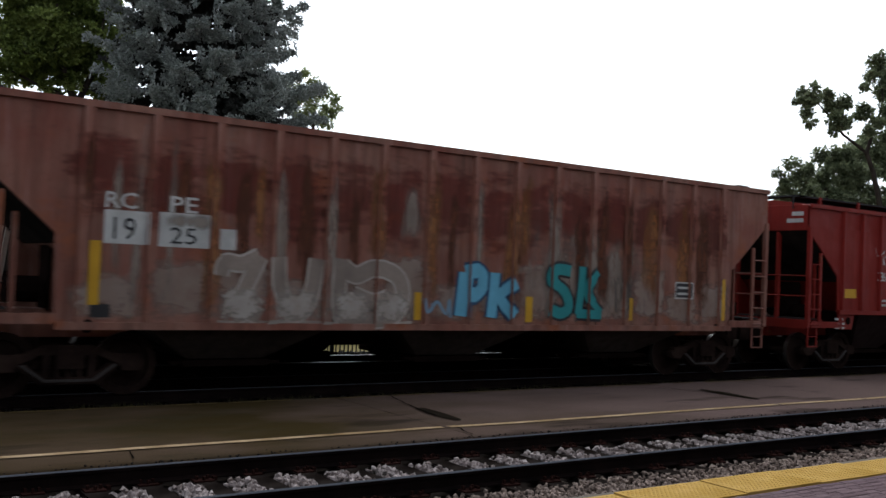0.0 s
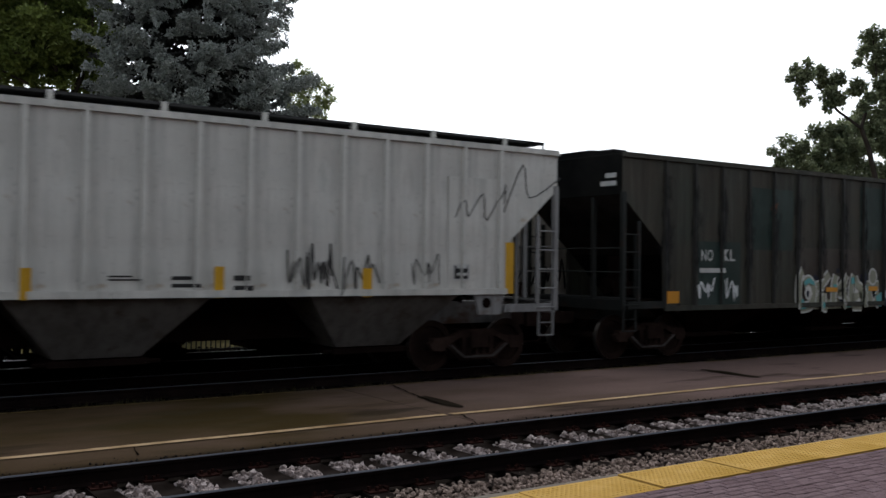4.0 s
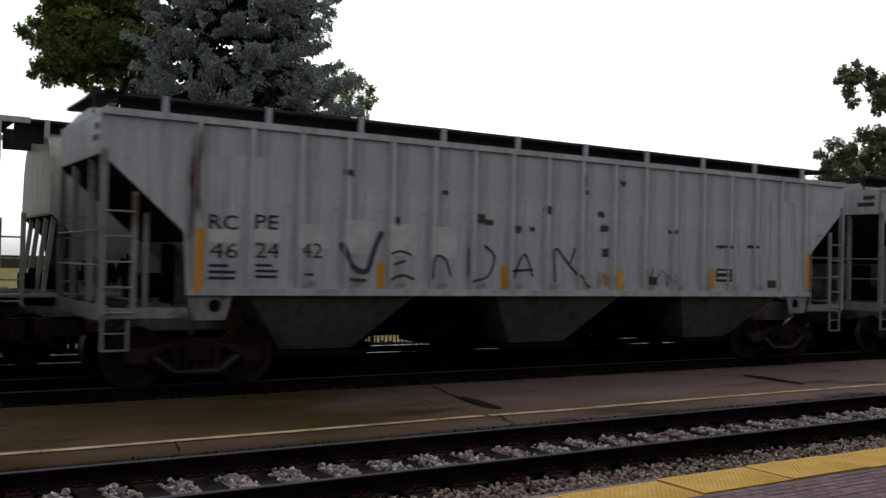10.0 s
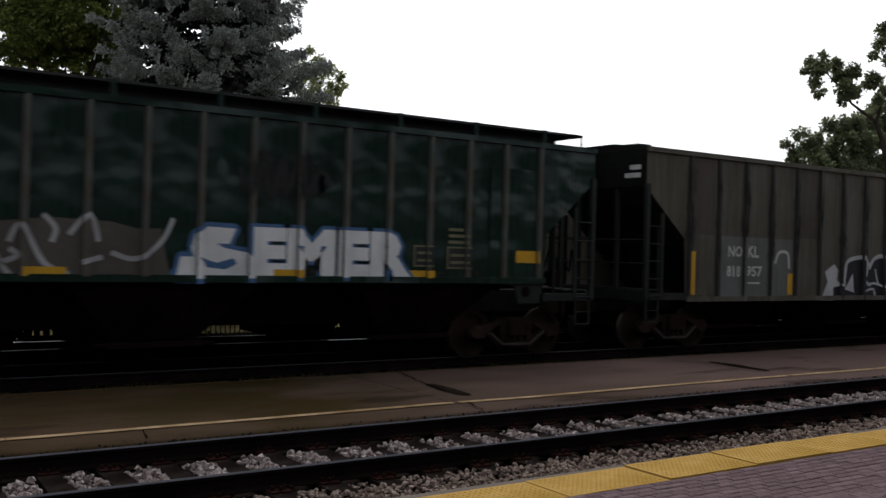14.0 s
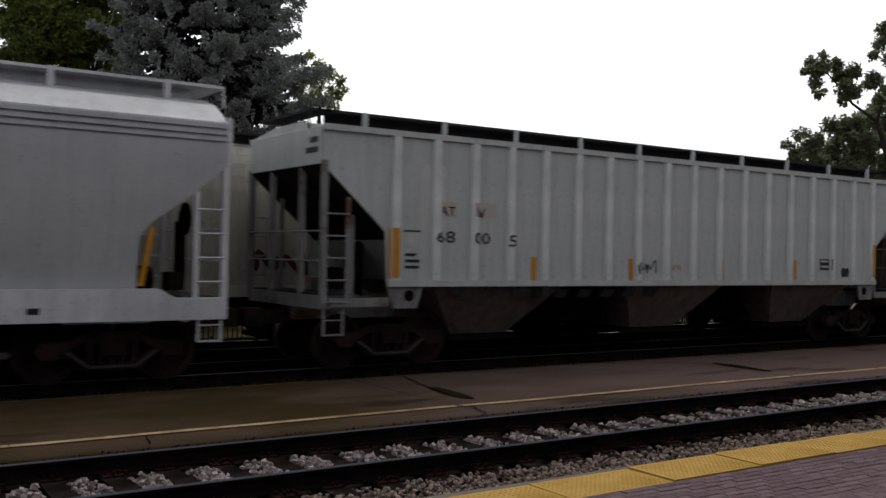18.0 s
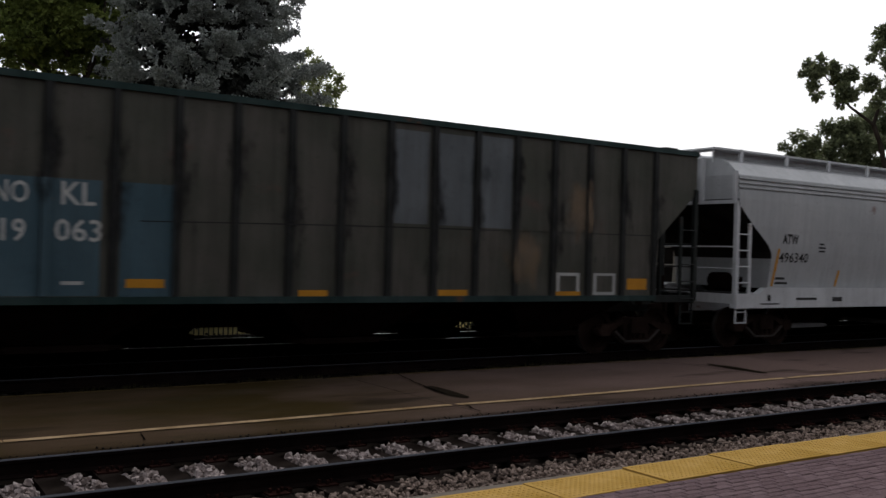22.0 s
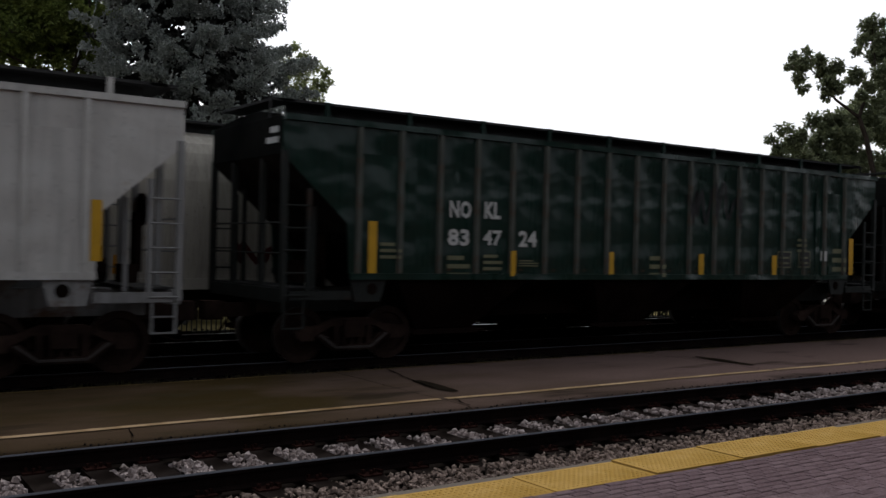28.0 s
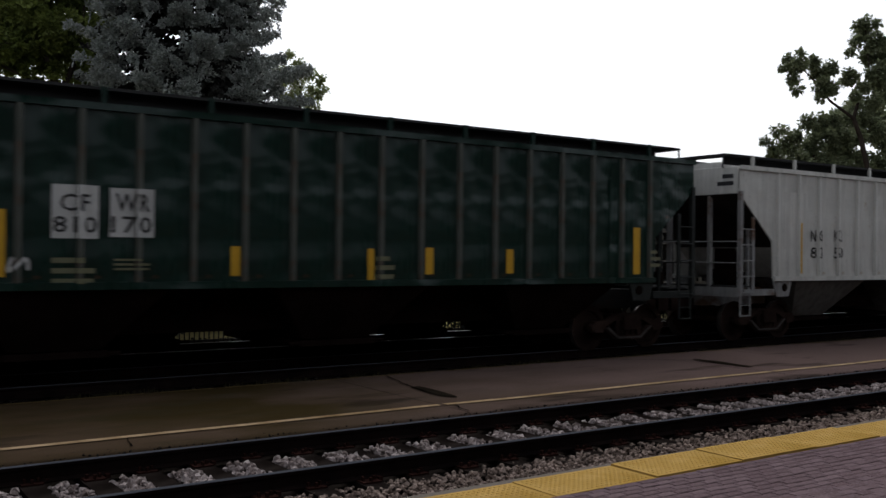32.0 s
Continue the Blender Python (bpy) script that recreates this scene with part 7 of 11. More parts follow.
# car 5
blob(c5, [(-7.16, 1.29), (-7.00, 2.17), (-6.20, 2.74), (-5.36, 3.25), (-4.98, 3.62), (-4.24, 3.76), (-3.64, 3.75), (-3.41, 3.21), (-2.70, 3.53), (-1.84, 3.71), (-0.50, 3.72), (-0.20, 3.47), (0.95, 3.71), (1.52, 3.32), (2.01, 3.70), (4.62, 3.76), (5.05, 3.22), (6.21, 3.61), (7.27, 3.22), (7.54, 2.39), (7.02, 1.24), (2.12, 1.22), (-1.67, 1.20), (-4.78, 1.23)], BLACK_SPRAY)
stroke(c5, [(-7.10, 2.15), (-6.21, 2.77), (-5.36, 3.30), (-4.98, 3.69), (-4.24, 3.83), (-3.64, 3.83), (-3.41, 3.28), (-2.70, 3.60), (-1.84, 3.78), (-0.50, 3.79), (-0.20, 3.54), (0.95, 3.78), (1.52, 3.39), (2.01, 3.77), (4.62, 3.84), (5.05, 3.30), (6.21, 3.69), (7.27, 3.30), (7.54, 2.39)], 0.11, PINK_SPRAY, lift=0.008)
blob(c5, [(-5.00, 3.50), (-4.82, 3.61), (-4.39, 3.68), (-4.19, 3.64), (-3.98, 3.68), (-3.61, 3.70), (-3.54, 3.34), (-3.43, 3.05), (-3.33, 2.67), (-3.27, 2.48), (-3.09, 1.99), (-2.91, 1.67), (-2.98, 1.61), (-3.61, 1.55), (-4.19, 1.45), (-4.44, 1.48), (-4.48, 1.63), (-4.21, 1.72), (-4.40, 1.98), (-4.57, 2.54), (-4.79, 3.25), (-4.93, 3.28)], SILVER_SPRAY, lift=0.012, name='graffiti_letter')
blob(c5, [(-3.29, 2.71), (-3.30, 2.86), (-3.08, 3.11), (-2.69, 3.37), (-2.14, 3.50), (-1.87, 3.48), (-1.76, 3.36), (-1.72, 2.69), (-1.80, 2.69), (-1.85, 2.99), (-2.32, 2.99), (-2.73, 2.93), (-2.99, 2.78), (-3.14, 2.68)], SILVER_SPRAY, lift=0.012, name='graffiti_letter')
blob(c5, [(-3.28, 2.65), (-2.86, 2.73), (-2.22, 2.80), (-2.08, 2.76), (-2.01, 2.59), (-1.87, 2.23), (-1.68, 1.63), (-1.46, 1.59), (-1.53, 1.54), (-1.92, 1.49), (-2.43, 1.47), (-2.50, 1.74), (-2.60, 2.50), (-3.26, 2.48)], SILVER_SPRAY, lift=0.012, name='graffiti_letter')
blob(c5, [(-1.71, 3.61), (-1.52, 3.64), (-1.17, 3.59), (-1.02, 3.45), (-0.98, 3.17), (-1.04, 3.07), (-1.31, 3.02), (-1.48, 3.05), (-1.61, 3.27)], SILVER_SPRAY, lift=0.012, name='graffiti_letter')
blob(c5, [(-1.63, 2.76), (-1.36, 2.79), (-0.91, 2.83), (-0.84, 2.65), (-0.66, 2.11), (-0.57, 1.63), (-0.94, 1.55), (-1.39, 1.51), (-1.49, 1.60), (-1.42, 1.74), (-1.57, 2.46), (-1.65, 2.59)], SILVER_SPRAY, lift=0.012, name='graffiti_letter')
blob(c5, [(-0.92, 3.57), (-0.56, 3.64), (-0.26, 3.66), (-0.15, 3.26), (0.01, 2.68), (0.38, 2.69), (0.25, 3.28), (0.11, 3.62), (0.47, 3.66), (0.92, 3.63), (1.13, 3.50), (1.17, 3.36), (0.72, 3.29), (0.85, 3.02), (0.97, 2.71), (1.12, 2.65), (1.11, 2.50), (0.39, 2.44), (0.44, 1.93), (1.10, 1.94), (1.12, 1.59), (0.78, 1.55), (0.12, 1.47), (-0.10, 1.36), (-0.52, 1.37), (-0.69, 1.51), (-0.65, 1.69), (0.00, 1.76), (-0.09, 1.84), (-0.07, 2.41), (-0.69, 2.33), (-0.80, 2.39), (-0.73, 2.62)], SILVER_SPRAY, lift=0.012, name='graffiti_letter')
blob(c5, [(1.01, 3.10), (1.22, 3.21), (2.01, 3.31), (2.21, 3.05), (2.34, 2.75), (2.49, 2.45), (2.63, 1.95), (2.76, 1.59), (2.20, 1.54), (1.24, 1.50), (1.12, 1.64), (1.07, 2.34), (1.11, 2.73), (0.99, 2.97)], SILVER_SPRAY, lift=0.012, name='graffiti_letter')
blob(c5, [(2.05, 3.48), (2.24, 3.61), (2.68, 3.65), (3.80, 3.64), (4.72, 3.62), (4.81, 3.41), (4.87, 3.14), (4.70, 3.02), (4.44, 2.99), (3.85, 2.97), (4.02, 2.61), (4.10, 1.75), (4.34, 1.70), (4.18, 1.59), (3.56, 1.54), (3.16, 1.46), (3.12, 1.54), (3.56, 1.72), (3.36, 1.80), (3.35, 2.28), (3.12, 2.88), (2.44, 2.86), (2.35, 2.79), (2.25, 3.08)], SILVER_SPRAY, lift=0.012, name='graffiti_letter')
blob(c5, [(4.67, 2.96), (5.01, 3.13), (5.91, 3.35), (6.30, 3.59), (6.54, 3.37), (6.77, 3.01), (6.81, 3.15), (7.19, 3.25), (7.32, 2.94), (7.45, 2.29), (7.34, 1.52), (6.40, 1.43), (5.36, 1.42), (4.96, 1.75), (4.88, 2.08)], SILVER_SPRAY, lift=0.012, name='graffiti_letter')
blob(c5, [(1.49, 2.54), (2.02, 2.65), (1.90, 2.55), (2.25, 1.97), (1.62, 1.84), (1.69, 1.95), (1.61, 2.45)], BLACK_SPRAY, lift=0.015)
blob(c5, [(5.65, 2.61), (6.77, 2.78), (6.71, 2.59), (6.08, 2.38), (5.80, 2.26), (5.71, 2.11)], BLACK_SPRAY, lift=0.015)
blob(c5, [(5.81, 2.00), (6.16, 2.12), (7.36, 2.39), (7.24, 1.99), (6.72, 1.85), (5.78, 1.62)], BLACK_SPRAY, lift=0.015)
stroke(c5, [(6.75, 3.09), (6.82, 2.71)], 0.05, BLACK_SPRAY, lift=0.015)
stroke(c5, [(4.38, 1.76), (4.60, 1.43), (5.26, 1.43)], 0.03, FADED_WHITE, lift=0.016)
patch(c5, -6.10, -5.43, 2.27, 2.57, PALE_BLUE_PANEL, lift=0.012, name='number_panel')
patch(c5, -6.32, -5.37, 1.86, 2.10, PALE_BLUE_PANEL, lift=0.012, name='number_panel')
patch(c5, -6.39, -5.98, 1.39, 1.79, PALE_BLUE_PANEL, lift=0.012, name='number_panel')
patch(c5, -5.82, -5.23, 1.39, 1.80, PALE_BLUE_PANEL, lift=0.012, name='number_panel')
small_print(c5, -5.99, 2.34, 0.48, 1, BLACK_SPRAY, 0.066, 0.132)
stroke(c5, [(-7.22, 3.58), (-7.48, 3.54)], 0.11, BLACK_SPRAY)
stroke(c5, [(-7.24, 3.4), (-7.46, 3.38)], 0.1, BLACK_SPRAY, lift=0.0075)
stroke(c5, [(-7.22, 3.58), (-7.2, 3.4), (-7.24, 3.24), (-7.44, 3.22)], 0.11, BLACK_SPRAY, lift=0.008)
stroke(c5, [(-7.07, 3.60), (-6.67, 3.21)], 0.12, BLACK_SPRAY)
stroke(c5, [(-6.71, 3.63), (-7.02, 3.20)], 0.12, BLACK_SPRAY)
stroke(c5, [(-6.57, 3.22), (-6.53, 3.59), (-6.37, 3.32), (-6.27, 3.58), (-6.16, 3.19)], 0.12, BLACK_SPRAY)
stroke(c5, [(-7.11, 3.15), (-6.62, 3.10), (-6.16, 3.15)], 0.03, BLACK_SPRAY)
stroke(c5, [(-6.96, 3.04), (-6.31, 3.02)], 0.03, BLACK_SPRAY)
stroke(c5, [(-7.13, 2.26), (-7.23, 1.39)], 0.1, PAINT["yellow_tape"], name='reflector_tape', lift=0.018)
stroke(c5, [(-4.96, 1.97), (-5.14, 1.53)], 0.1, PAINT["yellow_tape"], name='reflector_tape', lift=0.018)
stroke(c5, [(-2.26, 1.91), (-2.41, 1.49)], 0.1, PAINT["yellow_tape"], name='reflector_tape', lift=0.018)
stroke(c5, [(0.42, 1.99), (0.30, 1.53)], 0.1, PAINT["yellow_tape"], name='reflector_tape', lift=0.018)
stroke(c5, [(4.29, 1.98), (4.16, 1.56)], 0.1, PAINT["yellow_tape"], name='reflector_tape', lift=0.018)
stroke(c5, [(7.72, 2.36), (7.33, 1.37)], 0.1, PAINT["yellow_tape"], name='reflector_tape', lift=0.018)
data_box(c5, 4.46, 1.42, 0.46, 0.36, BLACK_SPRAY, FADED_WHITE)
data_box(c5, 4.96, 1.42, 0.44, 0.37, BLACK_SPRAY, FADED_WHITE)

# car 6
patch(c6, -2.60, -1.50, 2.56, 3.50, PRIMER_PATCH, lift=0.004)
patch(c6, -1.46, -1.25, 2.68, 3.22, PRIMER_PATCH, lift=0.004)
patch(c6, -1.14, 0.11, 2.58, 3.26, PRIMER_PATCH, lift=0.004)
patch(c6, -0.38, 0.05, 3.13, 3.40, PRIMER_PATCH, lift=0.004)
patch(c6, 0.15, 0.81, 2.62, 3.24, PRIMER_PATCH, lift=0.004)
patch(c6, 1.40, 2.01, 2.63, 3.49, PRIMER_PATCH, lift=0.004)
patch(c6, 2.01, 2.79, 2.64, 3.23, PRIMER_PATCH, lift=0.004)
stain(c6, -6.39, -4.28, 2.99, 3.97, RUST_RED_SOFT, "rust_bloom", 0.002, 1.5)
stain(c6, -4.90, -2.98, 3.14, 3.95, RUST_RED_SOFT, "rust_bloom", 0.002, 1.5)
stain(c6, -3.33, -1.67, 3.30, 3.91, RUST_RED_SOFT, "rust_bloom", 0.002, 1.5)
stain(c6, -6.02, -4.78, 2.70, 3.31, RUST_RED_SOFT, "rust_bloom", 0.002, 1.5)
stain(c6, 1.17, 3.18, 3.05, 3.91, RUST_RED_SOFT, "rust_bloom", 0.002, 1.5)
stain(c6, 2.51, 4.92, 3.07, 3.92, RUST_RED_SOFT, "rust_bloom", 0.002, 1.5)
stain(c6, 4.06, 6.19, 3.06, 3.78, RUST_RED_SOFT, "rust_bloom", 0.002, 1.5)
stain(c6, -7.78, -6.81, 3.14, 3.99, RUST_RED_SOFT, "rust_bloom", 0.002, 1.5)
stain(c6, -3.22, -2.33, 3.03, 3.77, RUST_RED_SOFT, "rust_bloom", 0.002, 1.5)
stain(c6, -0.44, 1.97, 3.68, 4.43, RUST_RED_SOFT, "rust_bloom", 0.002, 1.5)
stain(c6, -4.88, -3.24, 3.87, 4.52, RUST_RED_SOFT, "rust_bloom", 0.002, 1.5)
stain(c6, -5.58, -5.02, 2.59, 3.14, RUST_ORANGE_SOFT, "rust_bloom", 0.003, 1.3)
stain(c6, 4.57, 5.51, 1.78, 2.28, RUST_ORANGE_SOFT, "rust_bloom", 0.003, 1.3)
stain(c6, 3.98, 4.66, 1.91, 2.24, RUST_ORANGE_SOFT, "rust_bloom", 0.003, 1.3)
stain(c6, 2.67, 3.09, 1.83, 2.23, RUST_ORANGE_SOFT, "rust_bloom", 0.003, 1.3)
stain(c6, -7.53, -6.66, 2.50, 3.14, RUST_ORANGE_SOFT, "rust_bloom", 0.003, 1.3)
stain(c6, 3.66, 4.33, 2.67, 3.11, RUST_ORANGE_SOFT, "rust_bloom", 0.003, 1.3)
stain(c6, -6.32, -5.91, 3.36, 4.32, RUST_ORANGE_SOFT, "rust_bloom", 0.003, 1.3)
letters(c6, "ATW", -6.67, -5.78, 2.25, 2.49, SOOT)
letters(c6, "318495", -6.70, -5.60, 1.92, 2.08, SOOT, fat=0.0)
small_print(c6, -6.73, 1.63, 1.01, 2, SOOT, 0.051, 0.103)
small_print(c6, -4.60, 2.21, 0.26, 2, SOOT, 0.059, 0.119)
small_print(c6, -5.50, 1.18, 1.11, 1, FADED_WHITE, 0.065, 0.129)
patch(c6, -2.63, 2.32, 1.06, 1.38, PALE_SPRAY, rough=0.02, lift=0.006)
fat_letter(c6, [[(-2.20, 1.91), (-2.21, 1.37)], [(-1.81, 1.95), (-1.59, 1.76), (-1.92, 1.59)], [(-1.92, 1.58), (-1.49, 1.40)]], 0.24, 0.075, SPRAY_GREY, BLACK, 0.009)
fat_letter(c6, [[(-1.24, 1.89), (-1.26, 1.37)]], 0.24, 0.075, SPRAY_GREY, BLACK, 0.014)
fat_letter(c6, [[(-0.80, 1.72), (-0.92, 1.37)], [(-0.87, 1.70), (-0.50, 1.74)]], 0.2, 0.075, SPRAY_GREY, BLACK, 0.019)
fat_letter(c6, [[(-0.34, 1.89), (-0.48, 1.38)], [(-0.26, 1.89), (-0.02, 1.40)], [(-0.43, 1.53), (-0.13, 1.55)]], 0.2, 0.075, SPRAY_GREY, BLACK, 0.024)
fat_letter(c6, [[(0.14, 1.90), (0.10, 1.40)], [(0.14, 1.88), (0.46, 1.87), (0.54, 1.70), (0.18, 1.59)], [(0.25, 1.57), (0.53, 1.40)]], 0.2, 0.075, SPRAY_GREY, BLACK, 0.029)
fat_letter(c6, [[(0.77, 1.93), (0.73, 1.43)], [(0.79, 1.89), (1.20, 1.59)], [(1.42, 1.90), (1.32, 1.40)]], 0.22, 0.075, SPRAY_GREY, BLACK, 0.034)
fat_letter(c6, [[(1.74, 1.91), (1.78, 1.61), (1.98, 1.62), (2.03, 1.91)], [(1.86, 1.61), (2.03, 1.36)]], 0.19, 0.075, SPRAY_GREY, BLACK, 0.039)
blob(c6, [(-1.10, 2.03), (-0.94, 2.18), (-0.72, 2.22), (-0.47, 2.13), (-0.44, 1.99), (-0.67, 1.89), (-0.97, 1.90)], SPRAY_GREY, "graffiti", 0.0440)
stroke(c6, [(-1.10, 2.03), (-0.94, 2.18), (-0.72, 2.23), (-0.47, 2.13), (-0.43, 1.99), (-0.54, 1.91)], 0.07, BLACK, lift=0.0470)
stroke(c6, [(-0.55, 2.06), (-0.75, 2.11), (-0.89, 2.05), (-0.71, 2.02), (-0.58, 2.04)], 0.05, BLACK, lift=0.0470)
sill_mark(c6, -2.01, -1.88, 1.11, 1.3, BLACK, 1)
sill_mark(c6, -1.31, -1.10, 1.11, 1.3, BLACK, 1)
sill_mark(c6, -0.52, -0.40, 1.11, 1.3, BLACK, 1)
sill_mark(c6, 0.14, 0.31, 1.11, 1.3, BLACK, 1)
sill_mark(c6, 0.66, 0.83, 1.11, 1.3, BLACK, 1)
sill_mark(c6, 2.20, 2.38, 1.11, 1.3, BLACK, 1)
patch(c6, 1.78, 2.19, 2.07, 2.24, BLACK)
scribble(c6, -3.37, -2.64, 1.50, 1.96, BLACK, 0.04, 4, 10)
scribble(c6, 2.31, 2.81, 1.51, 1.89, BLACK, 0.03, 6, 8)
stroke(c6, [(-7.18, 2.30), (-7.16, 1.40)], 0.09, PAINT["yellow_tape"], name='reflector_tape', lift=0.013)
stroke(c6, [(-4.22, 1.87), (-4.26, 1.43)], 0.09, PAINT["yellow_tape"], name='reflector_tape', lift=0.013)
stroke(c6, [(-1.48, 1.92), (-1.54, 1.47)], 0.12, PAINT["yellow_tape"], name='reflector_tape', lift=0.05)
stroke(c6, [(1.49, 1.95), (1.43, 1.51)], 0.12, PAINT["yellow_tape"], name='reflector_tape', lift=0.05)
stroke(c6, [(4.68, 1.85), (4.56, 1.44)], 0.09, PAINT["yellow_tape"], name='reflector_tape', lift=0.013)
stroke(c6, [(7.39, 2.31), (7.30, 1.44)], 0.09, PAINT["yellow_tape"], name='reflector_tape', lift=0.013)
scribble(c6, 5.63, 6.40, 1.26, 1.80, SOOT, 0.03, 2, 8)

for x0, x1, z0, z1 in ((-6.7, -4.0, 2.75, 4.05), (-5.1, -2.6, 2.9, 4.05), (-3.6, -1.4, 3.1, 4.05), (0.9, 3.5, 2.9, 4.05), (2.3, 5.2, 2.9, 4.05), (3.9, 6.5, 2.9, 4.0), (-8.0, -6.4, 2.9, 4.05), (5.4, 7.5, 3.3, 4.05), (-0.9, 1.4, 3.3, 4.05)):
    stain(c6, x0, x1, z0, z1, RUST_ORANGE_SOFT, "rust_bloom", 0.0012, 1.0)
for k in range(8):
    stain(c6, -7.6 + 1.9 * k, -5.3 + 1.9 * k, 3.72, 4.08, RUST_RED_SOFT, "rust_streak", 0.0024, 1.1)
for k, x in enumerate((-4.5, -3.0, -1.45, -0.1, 1.3, 2.9, 4.6, 5.9)):
    stain(c6, x - 0.16, x + 0.16, 2.2 + 0.3 * (k % 3), 3.9, RUST_ORANGE_SOFT, "rust_streak", 0.0055, 1.2)
for k in range(7):
    stain(c6, -7.0 + 2.0 * k, -5.0 + 2.0 * k, 1.3, 1.62, RUST_STREAK, "rust_streak", 0.0027, 0.9)
stain(c6, 3.6, 7.2, 1.32, 2.0, TAN_SOFT, "rust_streak", 0.0029, 1.0)
sill_mark(c6, -2.6, 2.3, 1.12, 1.29, PALE_SPRAY, 1)

# car 7
patch(c7, -6.96, -6.46, 2.25, 2.46, WHITE, name='number_panel')
patch(c7, -6.21, -5.79, 2.27, 2.49, WHITE, name='number_panel')
letters(c7, "RC", -6.95, -6.49, 2.45, 2.68, SOOT)
letters(c7, "PE", -6.21, -5.82, 2.48, 2.71, SOOT)
letters(c7, "46", -6.93, -6.48, 2.01, 2.25, SOOT, fat=0.0, lift=0.009)
letters(c7, "24", -6.20, -5.80, 2.03, 2.27, SOOT, fat=0.0, lift=0.009)
letters(c7, "42", -5.42, -5.05, 2.05, 2.29, SOOT, fat=0.0, lift=0.009)
patch(c7, -5.49, -4.92, 2.20, 2.59, WHITE, name='number_panel')
patch(c7, -4.70, -4.06, 2.13, 2.70, WHITE, name='number_panel')
patch(c7, -3.86, -3.26, 2.13, 2.68, WHITE, name='number_panel')
patch(c7, -3.01, -2.45, 2.10, 2.65, WHITE, name='number_panel')
small_print(c7, -6.94, 1.87, 0.46, 3, SOOT, 0.048, 0.095)
small_print(c7, -6.19, 1.89, 0.40, 3, SOOT, 0.044, 0.089)
small_print(c7, -5.36, 1.76, 0.25, 1, SOOT, 0.037, 0.073)
stroke(c7, [(-4.72, 2.31), (-4.50, 1.94), (-4.23, 1.85), (-4.09, 2.23), (-3.95, 2.52)], 0.1, BLACK_FADE)
stroke(c7, [(-4.55, 1.71), (-4.23, 1.69)], 0.06, BLACK_FADE)
stroke(c7, [(-3.81, 2.15), (-3.57, 2.20), (-3.37, 2.14)], 0.045, BLACK_FADE)
stroke(c7, [(-3.75, 1.96), (-3.48, 2.04)], 0.045, BLACK_FADE)
stroke(c7, [(-3.80, 1.71), (-3.53, 1.79), (-3.30, 1.72)], 0.045, BLACK_FADE)
stroke(c7, [(-2.96, 1.72), (-2.91, 2.12), (-2.67, 2.08), (-2.55, 1.78)], 0.045, BLACK_FADE)
stroke(c7, [(-2.18, 2.29), (-2.19, 1.78)], 0.045, BLACK_FADE)
stroke(c7, [(-2.13, 1.70), (-1.76, 1.79), (-1.61, 2.15), (-1.84, 2.35)], 0.045, BLACK_FADE)
stroke(c7, [(-1.19, 1.74), (-0.94, 2.22), (-0.73, 1.80)], 0.045, BLACK_FADE)
stroke(c7, [(-1.25, 1.90), (-0.73, 1.93)], 0.045, BLACK_FADE)
stroke(c7, [(-0.19, 1.70), (-0.21, 2.34), (0.15, 2.03), (0.66, 1.60)], 0.045, BLACK_FADE)
stroke(c7, [(0.28, 2.36), (0.15, 2.03)], 0.045, BLACK_FADE)
patch(c7, -2.04, -1.85, 2.75, 2.91, RUST_DARK, rough=0.02, seed=0, name='rust_chip')
patch(c7, -1.85, -1.66, 2.73, 2.83, RUST_DARK, rough=0.02, seed=1, name='rust_chip')
patch(c7, -0.50, -0.36, 2.98, 3.14, RUST_DARK, rough=0.02, seed=2, name='rust_chip')
patch(c7, 0.91, 1.13, 2.71, 2.83, RUST_DARK, rough=0.02, seed=3, name='rust_chip')
patch(c7, -2.77, -2.65, 3.22, 3.30, RUST_DARK, rough=0.02, seed=4, name='rust_chip')
patch(c7, -4.70, -4.49, 3.42, 3.53, RUST_DARK, rough=0.02, seed=5, name='rust_chip')
patch(c7, 0.46, 0.60, 3.41, 3.49, RUST_DARK, rough=0.02, seed=6, name='rust_chip')
patch(c7, -1.15, -1.02, 2.61, 2.74, RUST_DARK, rough=0.02, seed=7, name='rust_chip')
patch(c7, -0.82, -0.69, 2.65, 2.73, RUST_DARK, rough=0.02, seed=8, name='rust_chip')
patch(c7, 0.97, 1.15, 2.21, 2.38, RUST_DARK, rough=0.02, seed=9, name='rust_chip')
patch(c7, 2.76, 3.01, 2.73, 2.81, RUST_DARK, rough=0.02, seed=10, name='rust_chip')
patch(c7, 1.41, 1.56, 3.63, 3.75, RUST_DARK, rough=0.02, seed=11, name='rust_chip')
patch(c7, 4.20, 4.73, 2.48, 2.54, RUST_DARK, rough=0.02, seed=12, name='rust_chip')
patch(c7, -3.72, -3.59, 2.65, 2.78, RUST_DARK, rough=0.02, seed=13, name='rust_chip')
patch(c7, 0.45, 0.53, 3.57, 3.79, RUST_DARK, rough=0.02, seed=14, name='rust_chip')
patch(c7, 5.19, 5.56, 2.50, 2.57, RUST_DARK, rough=0.02, seed=15, name='rust_chip')
patch(c7, 2.23, 2.47, 1.67, 1.84, RUST_DARK, rough=0.02, seed=16, name='rust_chip')
patch(c7, 0.83, 1.01, 2.99, 3.10, RUST_DARK, rough=0.02, seed=17, name='rust_chip')
patch(c7, -7.18, -7.02, 1.49, 2.46, PAINT["orange"], "reflector_tape", 0.008, 0.0)
patch(c7, -4.04, -3.89, 1.52, 2.00, PAINT["orange"], "reflector_tape", 0.008, 0.0)
